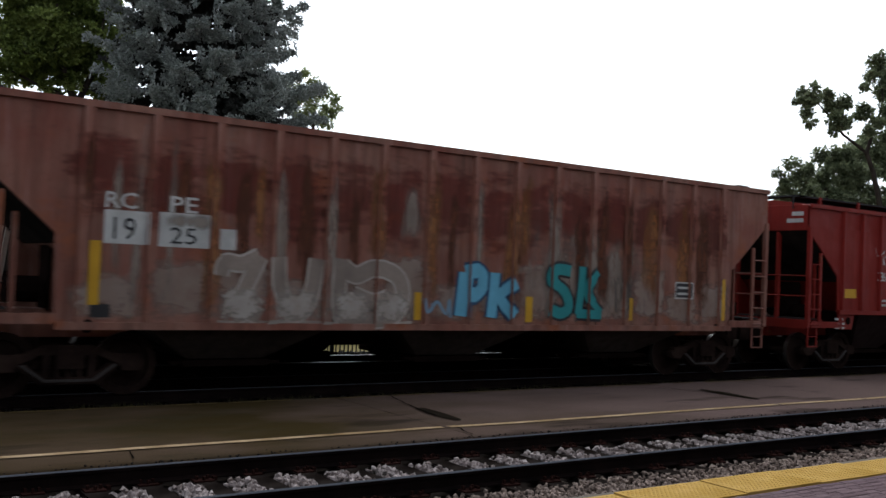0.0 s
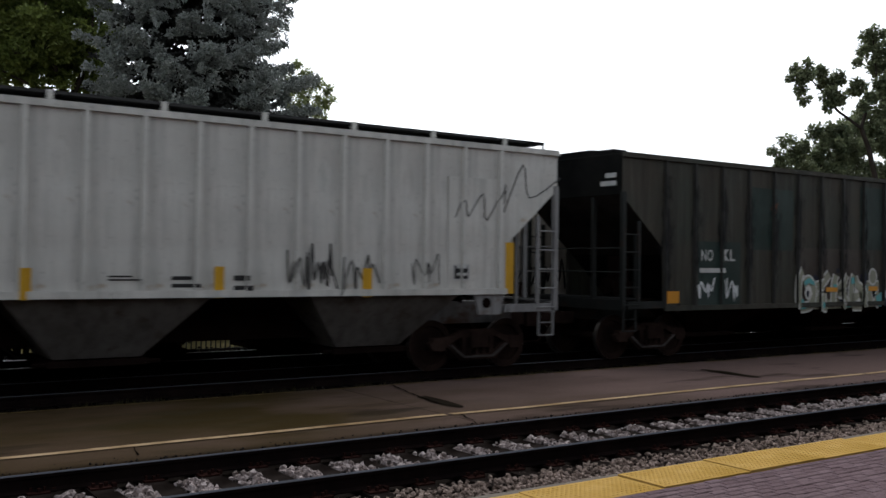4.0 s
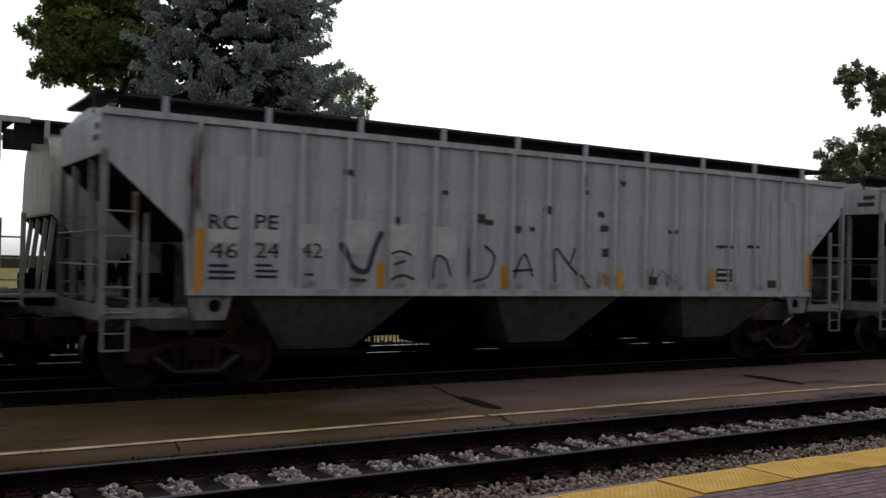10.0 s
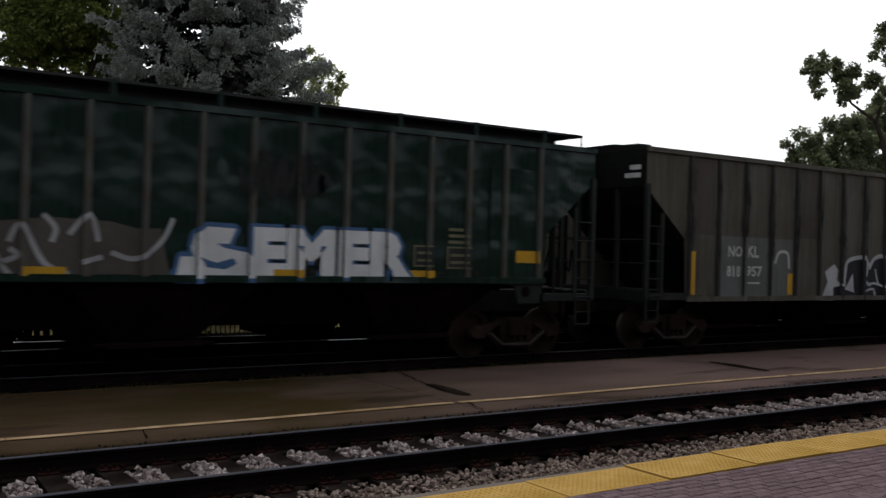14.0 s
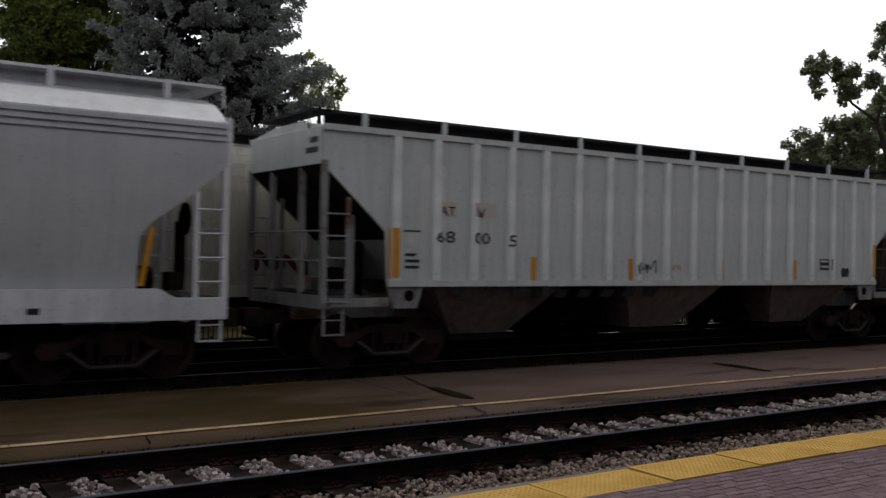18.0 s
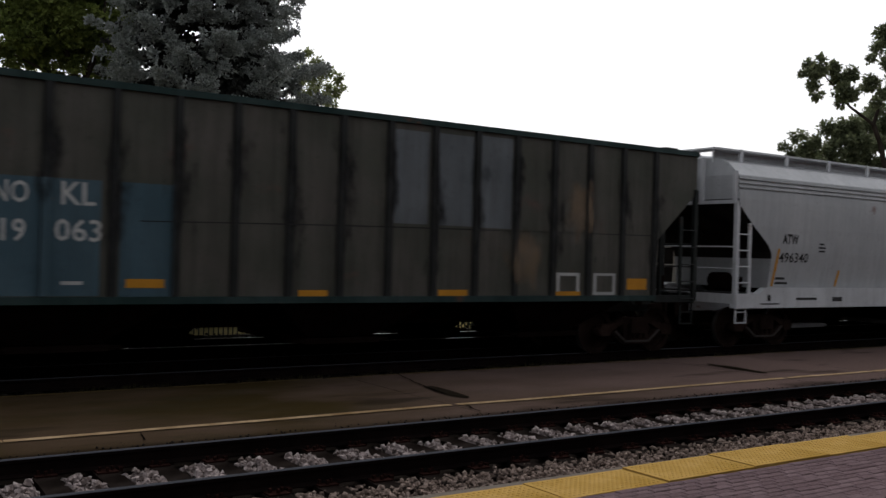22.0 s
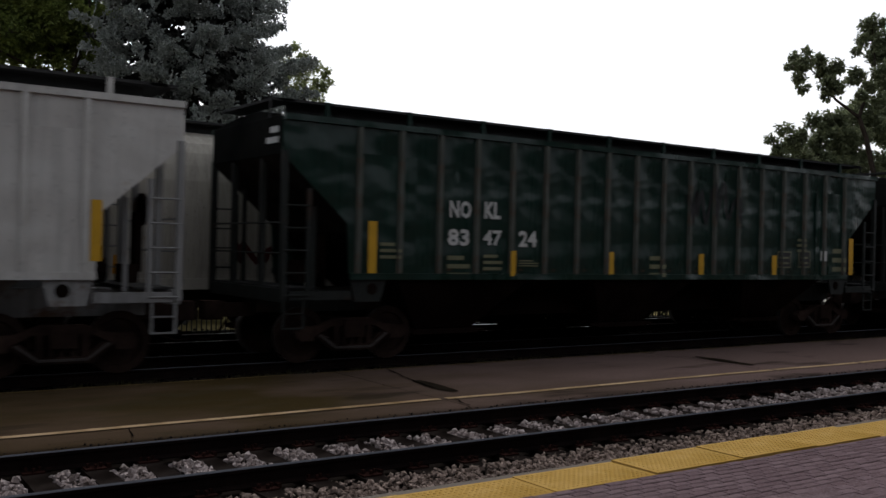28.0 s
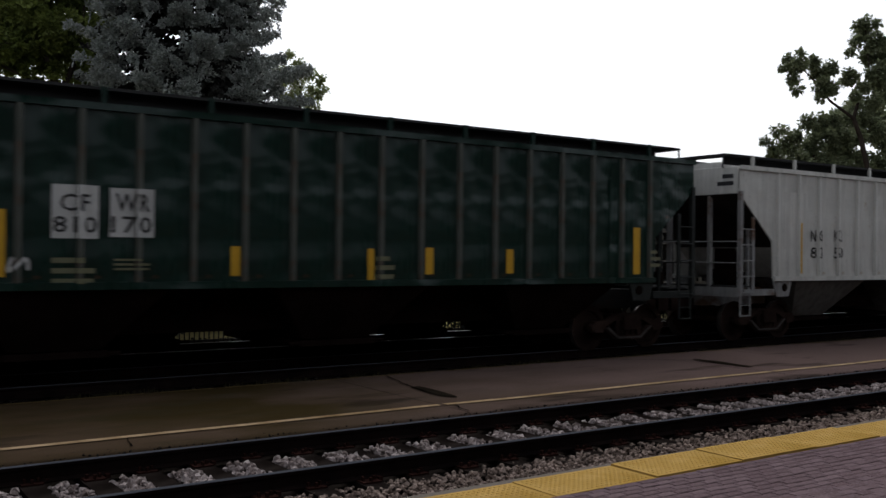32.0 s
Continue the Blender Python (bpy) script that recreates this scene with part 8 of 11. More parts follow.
patch(c7, -1.47, -1.32, 1.53, 2.00, PAINT["orange"], "reflector_tape", 0.008, 0.0)
patch(c7, 4.00, 4.15, 1.60, 2.01, PAINT["orange"], "reflector_tape", 0.008, 0.0)
patch(c7, 7.11, 7.32, 1.58, 2.43, PAINT["orange"], "reflector_tape", 0.008, 0.0)
patch(c7, 1.37, 1.52, 1.53, 1.96, PAINT["yellow_tape"], "reflector_tape", 0.008, 0.0)
data_box(c7, 4.18, 1.72, 0.49, 0.35, SOOT, WHITE)
patch(c7, 5.87, 6.17, 1.63, 1.80, RUST_DARK)
stain(c7, -7.37, -7.05, 2.15, 4.21, RUST_STREAK, "rust_streak", 0.005)
scribble(c7, 0.87, 1.31, 1.58, 1.94, OCHRE_STAIN, 0.03, 2, 9)
scribble(c7, 2.07, 3.03, 1.61, 2.02, SOOT, 0.02, 5, 9)

# car 8
patch(c8, -5.51, -4.91, 2.49, 2.97, FADED_WHITE, name='number_panel')
patch(c8, -4.68, -4.10, 2.49, 2.96, FADED_WHITE, name='number_panel')
letters(c8, "RC", -5.46, -4.96, 2.59, 2.87, BLACK, lift=0.009)
letters(c8, "PE", -4.62, -4.16, 2.61, 2.87, BLACK, lift=0.009)
letters(c8, "84", -5.49, -4.96, 2.02, 2.38, BLACK)
letters(c8, "77", -4.67, -4.13, 2.02, 2.41, BLACK)
letters(c8, "83", -3.83, -3.26, 2.03, 2.44, BLACK)
blob(c8, [(-3.29, 2.25), (-3.25, 2.39), (-2.97, 2.36), (-2.70, 2.45), (-2.47, 2.37), (-2.13, 2.40), (-1.96, 2.51), (-1.82, 2.43), (-1.60, 2.51), (-1.44, 2.47), (-1.03, 2.48), (-0.61, 2.47), (-0.17, 2.50), (0.28, 2.44), (0.74, 2.40), (1.09, 2.50), (1.28, 2.35), (1.41, 2.20), (1.59, 2.31), (1.69, 2.11), (1.58, 1.90), (1.25, 1.42), (-2.99, 1.41), (-3.54, 1.92), (-3.46, 2.07)], BLACK_SPRAY, lift=0.0065, name='graffiti_shadow')
stain(c8, -3.33, -2.97, 2.18, 2.55, BLACK_SOFT, "smudge", 0.006)
stain(c8, -2.87, -2.50, 2.23, 2.61, BLACK_SOFT, "smudge", 0.006)
stain(c8, -2.14, -1.74, 2.31, 2.70, BLACK_SOFT, "smudge", 0.006)
stain(c8, -1.77, -1.36, 2.30, 2.70, BLACK_SOFT, "smudge", 0.006)
stain(c8, -1.12, -0.69, 2.27, 2.67, BLACK_SOFT, "smudge", 0.006)
stain(c8, -0.29, 0.16, 2.29, 2.71, BLACK_SOFT, "smudge", 0.006)
stain(c8, 0.30, 0.76, 2.24, 2.67, BLACK_SOFT, "smudge", 0.006)
stain(c8, 0.85, 1.34, 2.29, 2.72, BLACK_SOFT, "smudge", 0.006)
stain(c8, 1.37, 1.87, 2.07, 2.51, BLACK_SOFT, "smudge", 0.006)
blob(c8, [(-3.45, 2.01), (-3.40, 2.23), (-3.22, 2.28), (-2.75, 2.29), (-2.75, 2.09), (-2.79, 1.78), (-2.84, 1.52), (-2.99, 1.46), (-3.21, 1.69)], LIME_SPRAY, lift=0.012, name='graffiti_letter')
blob(c8, [(-2.68, 2.30), (-2.61, 2.33), (-2.05, 2.28), (-2.10, 2.06), (-2.31, 1.75), (-2.44, 1.52), (-2.49, 1.44), (-2.78, 1.47), (-2.74, 1.74), (-2.71, 2.00)], LIME_SPRAY, lift=0.012, name='graffiti_letter')
blob(c8, [(-1.96, 2.29), (-1.59, 2.26), (-1.58, 2.03), (-1.64, 1.77), (-1.46, 1.81), (-1.46, 1.70), (-1.61, 1.66), (-1.68, 1.44), (-2.20, 1.50), (-2.19, 1.75), (-2.07, 2.02)], LIME_SPRAY, lift=0.012, name='graffiti_letter')
blob(c8, [(-1.52, 2.24), (-1.06, 2.24), (-0.99, 1.86), (-0.92, 1.53), (-1.42, 1.50), (-1.57, 1.48), (-1.49, 1.76), (-1.54, 2.03)], LIME_SPRAY, lift=0.012, name='graffiti_letter')
blob(c8, [(-1.01, 2.32), (-0.60, 2.28), (-0.06, 2.29), (0.19, 2.22), (0.31, 2.08), (0.23, 1.96), (0.07, 1.86), (-0.24, 1.79), (-0.31, 1.68), (-0.36, 1.51), (-0.81, 1.47), (-0.89, 1.77), (-0.96, 2.05)], LIME_SPRAY, lift=0.012, name='graffiti_letter')
blob(c8, [(0.37, 2.29), (0.63, 2.30), (0.96, 2.19), (0.59, 2.03), (0.81, 2.01), (1.16, 2.18), (1.20, 2.14), (0.82, 1.69), (0.59, 1.62), (0.77, 1.59), (1.35, 2.05), (1.62, 2.13), (1.57, 2.00), (1.31, 1.54), (1.22, 1.44), (0.14, 1.44), (0.02, 1.68), (0.24, 1.88), (0.38, 2.08)], LIME_SPRAY, lift=0.012, name='graffiti_letter')
blob(c8, [(-0.36, 2.01), (-0.20, 1.91), (-0.35, 1.85)], BLACK_SPRAY, lift=0.015)
blob(c8, [(-3.57, 1.92), (-3.45, 1.97), (-2.99, 1.45), (-3.20, 1.45)], GREEN_SPRAY, lift=0.009)
blob(c8, [(-0.04, 1.68), (0.21, 1.80), (0.08, 1.49), (-0.08, 1.49)], TEAL_DARK, lift=0.009)
scribble(c8, -0.90, -0.55, 2.15, 2.24, BLACK_SPRAY, 0.03, 3, 9)
scribble(c8, 0.94, 1.34, 1.59, 1.90, BLACK_FADE, 0.03, 4, 9)
stroke(c8, [(1.77, 2.37), (1.72, 2.06), (1.91, 2.22)], 0.025, SOOT)
scribble(c8, 2.23, 3.64, 1.93, 2.35, SOOT, 0.025, 6, 12)
scribble(c8, 1.79, 3.73, 1.48, 1.98, SOOT, 0.025, 8, 14)
scribble(c8, 4.30, 4.74, 1.62, 2.12, SOOT, 0.02, 5, 8)
patch(c8, -4.04, -3.88, 1.44, 1.93, PAINT["orange"], "reflector_tape", 0.008, 0.0)
patch(c8, -1.50, -1.34, 1.46, 1.94, PAINT["orange"], "reflector_tape", 0.008, 0.0)
patch(c8, 0.47, 0.61, 1.47, 1.98, PAINT["orange"], "reflector_tape", 0.008, 0.0)
patch(c8, 3.17, 3.31, 1.50, 2.04, PAINT["orange"], "reflector_tape", 0.008, 0.0)
patch(c8, 6.40, 6.51, 1.49, 2.11, PAINT["orange"], "reflector_tape", 0.008, 0.0)
patch(c8, 7.17, 7.36, 1.47, 2.36, PAINT["yellow_tape"], "reflector_tape", 0.008, 0.0)
patch(c8, 6.60, 6.83, 2.09, 2.31, PAINT["yellow_tape"])
data_box(c8, 5.03, 1.65, 0.51, 0.36, BLACK, WHITE)
small_print(c8, -5.46, 1.72, 0.53, 3, FADED_WHITE, 0.053, 0.107)
small_print(c8, -4.62, 1.70, 0.49, 2, FADED_WHITE, 0.072, 0.145)
stain(c8, 7.27, 8.64, 2.90, 4.32, OCHRE_SOFT, "rust_stain", 0.003)
stain(c8, 7.57, 8.08, 2.41, 3.02, OCHRE_SOFT, "rust_stain", 0.003)
stain(c8, -0.59, -0.25, 2.93, 4.72, OCHRE_SOFT, "rust_stain", 0.003)
stain(c8, -4.03, -3.15, 3.46, 4.44, OCHRE_SOFT, "rust_stain", 0.003)
stain(c8, -1.52, -1.20, 2.35, 4.55, OCHRE_SOFT, "rust_stain", 0.003)
stain(c8, 3.16, 3.66, 3.25, 4.57, OCHRE_SOFT, "rust_stain", 0.003)
stain(c8, -0.52, 0.61, 2.37, 3.56, WHITE_SOFT, "faded_patch", 0.003)
stain(c8, -8.49, -6.90, 3.55, 4.41, OCHRE_SOFT, "rust_stain", 0.008)
stain(c8, -8.22, -6.98, 3.03, 3.81, OCHRE_SOFT, "rust_stain", 0.008)
stain(c8, -7.86, -7.15, 2.56, 3.26, OCHRE_SOFT, "rust_stain", 0.008)
stain(c8, 7.04, 8.30, 3.64, 4.51, OCHRE_SOFT, "rust_stain", 0.009)
stain(c8, 7.22, 8.50, 3.17, 4.10, OCHRE_SOFT, "rust_stain", 0.009)
stain(c8, 7.12, 7.99, 2.68, 3.60, OCHRE_SOFT, "rust_stain", 0.009)
stain(c8, 6.21, 6.50, 2.59, 4.52, OCHRE_SOFT, "rust_stain", 0.07)
stain(c8, 5.56, 5.83, 2.55, 4.49, OCHRE_SOFT, "rust_stain", 0.07)
stain(c8, 4.96, 5.17, 1.67, 4.57, OCHRE_SOFT, "rust_stain", 0.07)

stain(c8, -8.5, -6.7, 2.75, 4.2, OCHRE_SOFT, "rust_stain", 0.006, 1.7)
stain(c8, 6.6, 8.5, 2.9, 4.2, OCHRE_SOFT, "rust_stain", 0.006, 1.5)
for k in range(12):
    stain(c8, -6.4 + 1.05 * k, -5.9 + 1.05 * k, 2.3 + 0.35 * (k % 3), 4.1, OCHRE_SOFT, "rust_streak", 0.0065, 1.2)

# car 9
patch(c9, -5.48, -4.84, 2.64, 3.07, WHITE, name='number_panel')
patch(c9, -4.69, -4.03, 2.61, 3.06, WHITE, name='number_panel')
patch(c9, -3.81, -3.17, 2.62, 3.05, WHITE, name='number_panel')
letters(c9, "RC", -5.40, -4.92, 2.71, 2.99, SOOT, lift=0.009)
letters(c9, "PE", -4.61, -4.11, 2.70, 2.96, SOOT, lift=0.009)
stroke(c9, [(-7.01, 2.17), (-6.67, 2.51), (-6.23, 2.56), (-6.08, 2.41), (-5.68, 2.54), (-5.47, 2.51), (-5.42, 2.27)], 0.075, DIM_WHITE)
stroke(c9, [(-6.78, 2.24), (-6.26, 2.20), (-5.68, 2.18), (-5.52, 2.16)], 0.075, DIM_WHITE)
stroke(c9, [(-6.97, 2.16), (-6.54, 2.11), (-6.37, 1.82), (-6.20, 1.50)], 0.075, DIM_WHITE)
stroke(c9, [(-6.18, 2.16), (-5.92, 1.92), (-5.49, 1.74), (-4.96, 1.68), (-4.41, 1.79)], 0.075, DIM_WHITE)
stroke(c9, [(-4.96, 1.83), (-4.51, 1.95), (-3.84, 2.05), (-3.45, 2.15), (-2.83, 2.28), (-2.57, 2.27)], 0.075, DIM_WHITE)
stroke(c9, [(-3.83, 1.49), (-3.54, 1.97), (-3.42, 1.97)], 0.075, DIM_WHITE)
stroke(c9, [(-3.39, 2.06), (-3.02, 1.60), (-2.92, 1.54)], 0.075, DIM_WHITE)
stroke(c9, [(-3.09, 2.12), (-2.82, 1.70), (-2.62, 1.56)], 0.075, DIM_WHITE)
stroke(c9, [(-2.67, 2.22), (-2.39, 1.70), (-2.27, 1.54)], 0.075, DIM_WHITE)
stroke(c9, [(-2.29, 1.99), (-2.13, 2.24), (-1.83, 1.71), (-1.49, 1.55)], 0.075, DIM_WHITE)
stroke(c9, [(-1.85, 2.39), (-1.68, 2.20), (-1.73, 2.00)], 0.075, DIM_WHITE)
stroke(c9, [(-1.50, 2.11), (-1.22, 2.41), (-1.09, 2.02)], 0.075, DIM_WHITE)
stroke(c9, [(-0.91, 1.87), (-0.54, 1.78), (-0.18, 2.04), (0.00, 2.40)], 0.075, DIM_WHITE)
stroke(c9, [(-2.39, 1.70), (-2.17, 1.80), (-2.28, 1.90)], 0.075, DIM_WHITE)
stroke(c9, [(-1.32, 1.72), (-1.03, 1.80)], 0.075, DIM_WHITE)
blob(c9, [(-3.78, 1.51), (-3.54, 1.97), (-3.39, 2.08), (-2.62, 2.25), (-1.74, 2.35), (-0.92, 2.32), (-0.18, 2.14), (-0.03, 1.52)], TAN_SPRAY)
blob(c9, [(-6.90, 2.38), (-6.51, 2.40), (-6.17, 1.99), (-5.40, 1.58), (-6.00, 1.50), (-6.33, 1.91)], TAN_SPRAY)
blob(c9, [(-4.41, 1.90), (-3.44, 2.04), (-3.83, 1.51), (-4.50, 1.50)], TAN_SPRAY)
blob(c9, [(-3.24, 1.97), (-1.96, 2.19), (-2.16, 1.51), (-3.23, 1.51)], TAN_SPRAY)
blob(c9, [(-1.62, 2.20), (-0.18, 2.24), (-0.16, 1.52), (-1.49, 1.52)], TAN_SPRAY)
stroke(c9, [(0.28, 1.96), (0.31, 2.07), (0.34, 2.18), (0.44, 2.24), (0.54, 2.30), (0.76, 2.29), (0.99, 2.28), (0.94, 2.16), (0.89, 2.04), (0.78, 2.04), (0.68, 2.04), (0.75, 2.01), (0.82, 1.97), (1.00, 1.94), (1.19, 1.91), (1.31, 1.79), (1.44, 1.67), (1.45, 1.59), (1.47, 1.51), (0.74, 1.50), (0.05, 1.49), (0.09, 1.66), (0.12, 1.83), (0.22, 1.83), (0.33, 1.83), (0.30, 1.90), (0.28, 1.96)], 0.14, BLUE_SHADE, lift=0.008, name='graffiti_outline')
blob(c9, [(0.28, 1.96), (0.34, 2.18), (0.54, 2.30), (0.99, 2.28), (0.89, 2.04), (0.68, 2.04), (0.82, 1.97), (1.19, 1.91), (1.44, 1.67), (1.47, 1.51), (0.05, 1.49), (0.12, 1.83), (0.33, 1.83)], PALE_SPRAY, lift=0.012, name='graffiti_letter')
letters(c9, "EMER", 1.26, 4.24, 1.53, 2.32, BLUE_SHADE, fat=0.07, grow=0.06, lift=0.01, name="graffiti_outline")
letters(c9, "EMER", 1.26, 4.24, 1.53, 2.32, PALE_SPRAY, fat=0.07, lift=0.014, name="graffiti_letter")
blob(c9, [(0.39, 1.83), (0.69, 1.74), (0.96, 1.82), (1.02, 1.73), (0.83, 1.64), (0.54, 1.67)], BLUE_SHADE, lift=0.015)
patch(c9, -6.94, -6.41, 1.75, 1.98, PAINT["yellow_tape"], "reflector_tape", 0.008, 0.0)
patch(c9, -4.62, -4.08, 1.52, 1.65, PAINT["yellow_tape"], "reflector_tape", 0.008, 0.0)
patch(c9, -2.11, -1.53, 1.52, 1.65, PAINT["yellow_tape"], "reflector_tape", 0.008, 0.0)
patch(c9, 1.64, 2.18, 1.52, 1.65, PAINT["yellow_tape"], "reflector_tape", 0.02, 0.0)
patch(c9, 4.20, 4.75, 1.53, 1.66, PAINT["yellow_tape"], "reflector_tape", 0.008, 0.0)
patch(c9, 6.58, 7.11, 1.83, 2.06, PAINT["yellow_tape"], "reflector_tape", 0.008, 0.0)
small_print(c9, -5.41, 1.92, 0.49, 2, OLIVE_PRINT, 0.039, 0.078)
small_print(c9, 5.03, 2.38, 0.47, 3, OLIVE_PRINT, 0.056, 0.113)
stain(c9, 0.85, 2.95, 2.6, 3.7, BLACK_SOFT, "graffiti", 0.006, 0.8)
scribble(c9, 1.03, 2.67, 2.79, 3.50, BLACK_SPRAY, 0.09, 7, 14)
scribble(c9, -5.69, -4.53, 0.94, 1.24, SOOT, 0.05, 4, 10)
data_box(c9, 4.29, 1.73, 0.42, 0.38, BLACK, OLIVE_PRINT)
data_box(c9, 5.00, 1.70, 0.55, 0.40, BLACK, OLIVE_PRINT)

# car 10
patch(c10, -5.65, -4.00, 1.06, 2.52, SLATE_PATCH, lift=0.002)
patch(c10, -3.93, -3.08, 1.05, 2.51, SLATE_PATCH, lift=0.002)
letters(c10, "NO", -5.41, -4.93, 2.06, 2.31, WHITE, fat=0.026)
letters(c10, "KL", -4.74, -4.35, 2.06, 2.32, WHITE, fat=0.026)
letters(c10, "818", -5.45, -4.98, 1.61, 1.86, WHITE, fat=0.026)
letters(c10, "957", -4.78, -4.21, 1.62, 1.86, WHITE, fat=0.026)
small_print(c10, -4.79, 1.45, 0.72, 1, WHITE, 0.039, 0.078)
stroke(c10, [(-3.75, 1.93), (-3.60, 2.19), (-3.28, 2.17), (-3.22, 1.82)], 0.07, FADED_WHITE)
patch(c10, -6.69, -6.50, 1.21, 2.16, PAINT["yellow_tape"], "reflector_tape", 0.008, 0.0)
patch(c10, -3.26, -3.08, 1.20, 1.70, PAINT["yellow_tape"], "reflector_tape", 0.008, 0.0)
patch(c10, 4.54, 4.73, 1.24, 1.70, PAINT["yellow_tape"], "reflector_tape", 0.008, 0.0)
BRUSH_WHITE = spray("scuffed_white_spray", (0.5, 0.51, 0.53), 0.5)
INK = spray("blue_black_spray", (0.012, 0.013, 0.02), 0.2)
# dark letters edged in white, with pale figures at both ends
blob(c10, [(-1.48, 1.35), (-1.05, 1.42), (-0.81, 2.04), (-0.16, 2.09), (0.00, 1.78), (0.26, 2.08), (0.69, 2.12), (0.99, 1.97), (2.04, 2.00), (1.94, 1.73), (2.23, 1.71), (2.24, 1.40), (2.77, 1.59), (3.18, 1.33), (3.16, 1.02), (-1.47, 1.06)], INK, "graffiti", 0.006)
stroke(c10, [(-1.00, 1.35), (-0.96, 1.73), (-0.84, 2.04), (-0.20, 2.14), (0.07, 1.94)], 0.1, BRUSH_WHITE, "graffiti_outline", 0.011)
stroke(c10, [(0.07, 1.85), (0.26, 2.09), (0.61, 2.19), (1.02, 2.05), (1.58, 2.08), (2.13, 2.06), (2.01, 1.78)], 0.1, BRUSH_WHITE, "graffiti_outline", 0.011)
stroke(c10, [(1.94, 1.76), (2.33, 1.71), (2.34, 1.45), (2.07, 1.35)], 0.07, BRUSH_WHITE, "graffiti_outline", 0.011)
stroke(c10, [(2.37, 1.52), (2.85, 1.64), (3.00, 1.86)], 0.07, BRUSH_WHITE, "graffiti_outline", 0.011)
stroke(c10, [(-0.09, 2.10), (0.00, 1.83), (-0.07, 1.56), (0.14, 1.42)], 0.07, BRUSH_WHITE, "graffiti_outline", 0.011)
stroke(c10, [(0.34, 1.85), (0.44, 1.56), (0.50, 1.47)], 0.05, BRUSH_WHITE, "graffiti_outline", 0.011)
stroke(c10, [(1.01, 1.42), (1.01, 1.68), (1.29, 1.74)], 0.05, BRUSH_WHITE, "graffiti_outline", 0.011)
stroke(c10, [(0.00, 1.44), (0.35, 1.48), (0.79, 1.37), (1.02, 1.21), (1.20, 1.23), (1.27, 1.42), (1.49, 1.47)], 0.055, BRUSH_WHITE, "graffiti_outline", 0.011)
stroke(c10, [(-0.06, 1.28), (0.29, 1.33), (0.36, 1.05)], 0.055, BRUSH_WHITE, "graffiti_outline", 0.011)
stroke(c10, [(0.75, 1.40), (0.83, 1.24), (1.02, 1.19)], 0.05, BRUSH_WHITE, "graffiti_outline", 0.011)
stroke(c10, [(1.35, 1.23), (1.53, 1.30), (1.49, 1.37)], 0.05, BRUSH_WHITE, "graffiti_outline", 0.011)
stroke(c10, [(1.65, 1.33), (1.95, 1.33), (1.96, 1.14)], 0.045, BRUSH_WHITE, "graffiti_outline", 0.011)
stroke(c10, [(1.77, 1.16), (1.73, 1.07)], 0.04, BRUSH_WHITE, "graffiti_outline", 0.011)
blob(c10, [(-0.95, 1.33), (-0.63, 1.73), (-0.56, 1.24)], BRUSH_WHITE, "graffiti", 0.0085)
blob(c10, [(-1.95, 1.05), (-1.68, 1.51), (-1.80, 1.76), (-1.43, 1.95), (-1.25, 1.81), (-1.30, 1.55), (-1.05, 1.42), (-1.45, 1.38), (-1.43, 1.04)], BRUSH_WHITE, "graffiti", 0.0085)
blob(c10, [(2.70, 1.71), (2.91, 1.99), (3.20, 1.97), (3.37, 1.77), (3.32, 1.04), (3.14, 1.33), (2.79, 1.35)], BRUSH_WHITE, "graffiti", 0.0085)
blob(c10, [(3.44, 1.04), (3.69, 1.45), (3.96, 1.05)], BRUSH_WHITE, "graffiti", 0.0085)
patch(c10, 0.77, 1.89, 2.54, 4.30, SLATE_PATCH, lift=0.002)
patch(c10, -6.71, -5.91, 2.53, 4.27, UMBER_PATCH, lift=0.002)
patch(c10, -2.92, -1.92, 2.55, 4.26, UMBER_PATCH, lift=0.002)

# soft black streaks at the ribs, starting at three heights
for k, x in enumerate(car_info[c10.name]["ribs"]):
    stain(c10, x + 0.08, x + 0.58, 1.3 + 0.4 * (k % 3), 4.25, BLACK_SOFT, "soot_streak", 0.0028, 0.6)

# cars 11 and 15
letters(c11, "ATW", -7.01, -6.40, 2.42, 2.66, BLACK_SPRAY, fat=0.03)
letters(c11, "496349", -7.00, -5.90, 2.04, 2.25, BLACK_SPRAY)
small_print(c11, -5.27, 2.56, 0.26, 3, SOOT, 0.039, 0.078)
small_print(c11, -7.06, 1.63, 0.50, 2, SOOT, 0.055, 0.110)
small_print(c11, -2.14, 1.56, 0.17, 2, SOOT, 0.027, 0.054)
small_print(c11, -0.42, 1.55, 0.96, 2, SOOT, 0.020, 0.040)
small_print(c11, 4.36, 1.59, 0.36, 2, SOOT, 0.026, 0.052)
stroke(c11, [(-7.06, 2.34), (-7.18, 1.45)], 0.085, PAINT["orange"], name='reflector_tape', lift=0.01)
stroke(c11, [(-4.53, 1.86), (-4.65, 1.44)], 0.085, PAINT["orange"], name='reflector_tape', lift=0.01)
stroke(c11, [(-1.23, 1.88), (-1.36, 1.44)], 0.085, PAINT["orange"], name='reflector_tape', lift=0.01)
stroke(c11, [(1.19, 1.86), (1.14, 1.46)], 0.085, PAINT["orange"], name='reflector_tape', lift=0.01)
stroke(c11, [(4.80, 1.85), (4.71, 1.46)], 0.085, PAINT["orange"], name='reflector_tape', lift=0.01)
stroke(c11, [(7.39, 2.34), (7.26, 1.46)], 0.085, PAINT["orange"], name='reflector_tape', lift=0.01)
sill_mark(c11, -7.53, -7.45, 1.11, 1.22, SOOT)
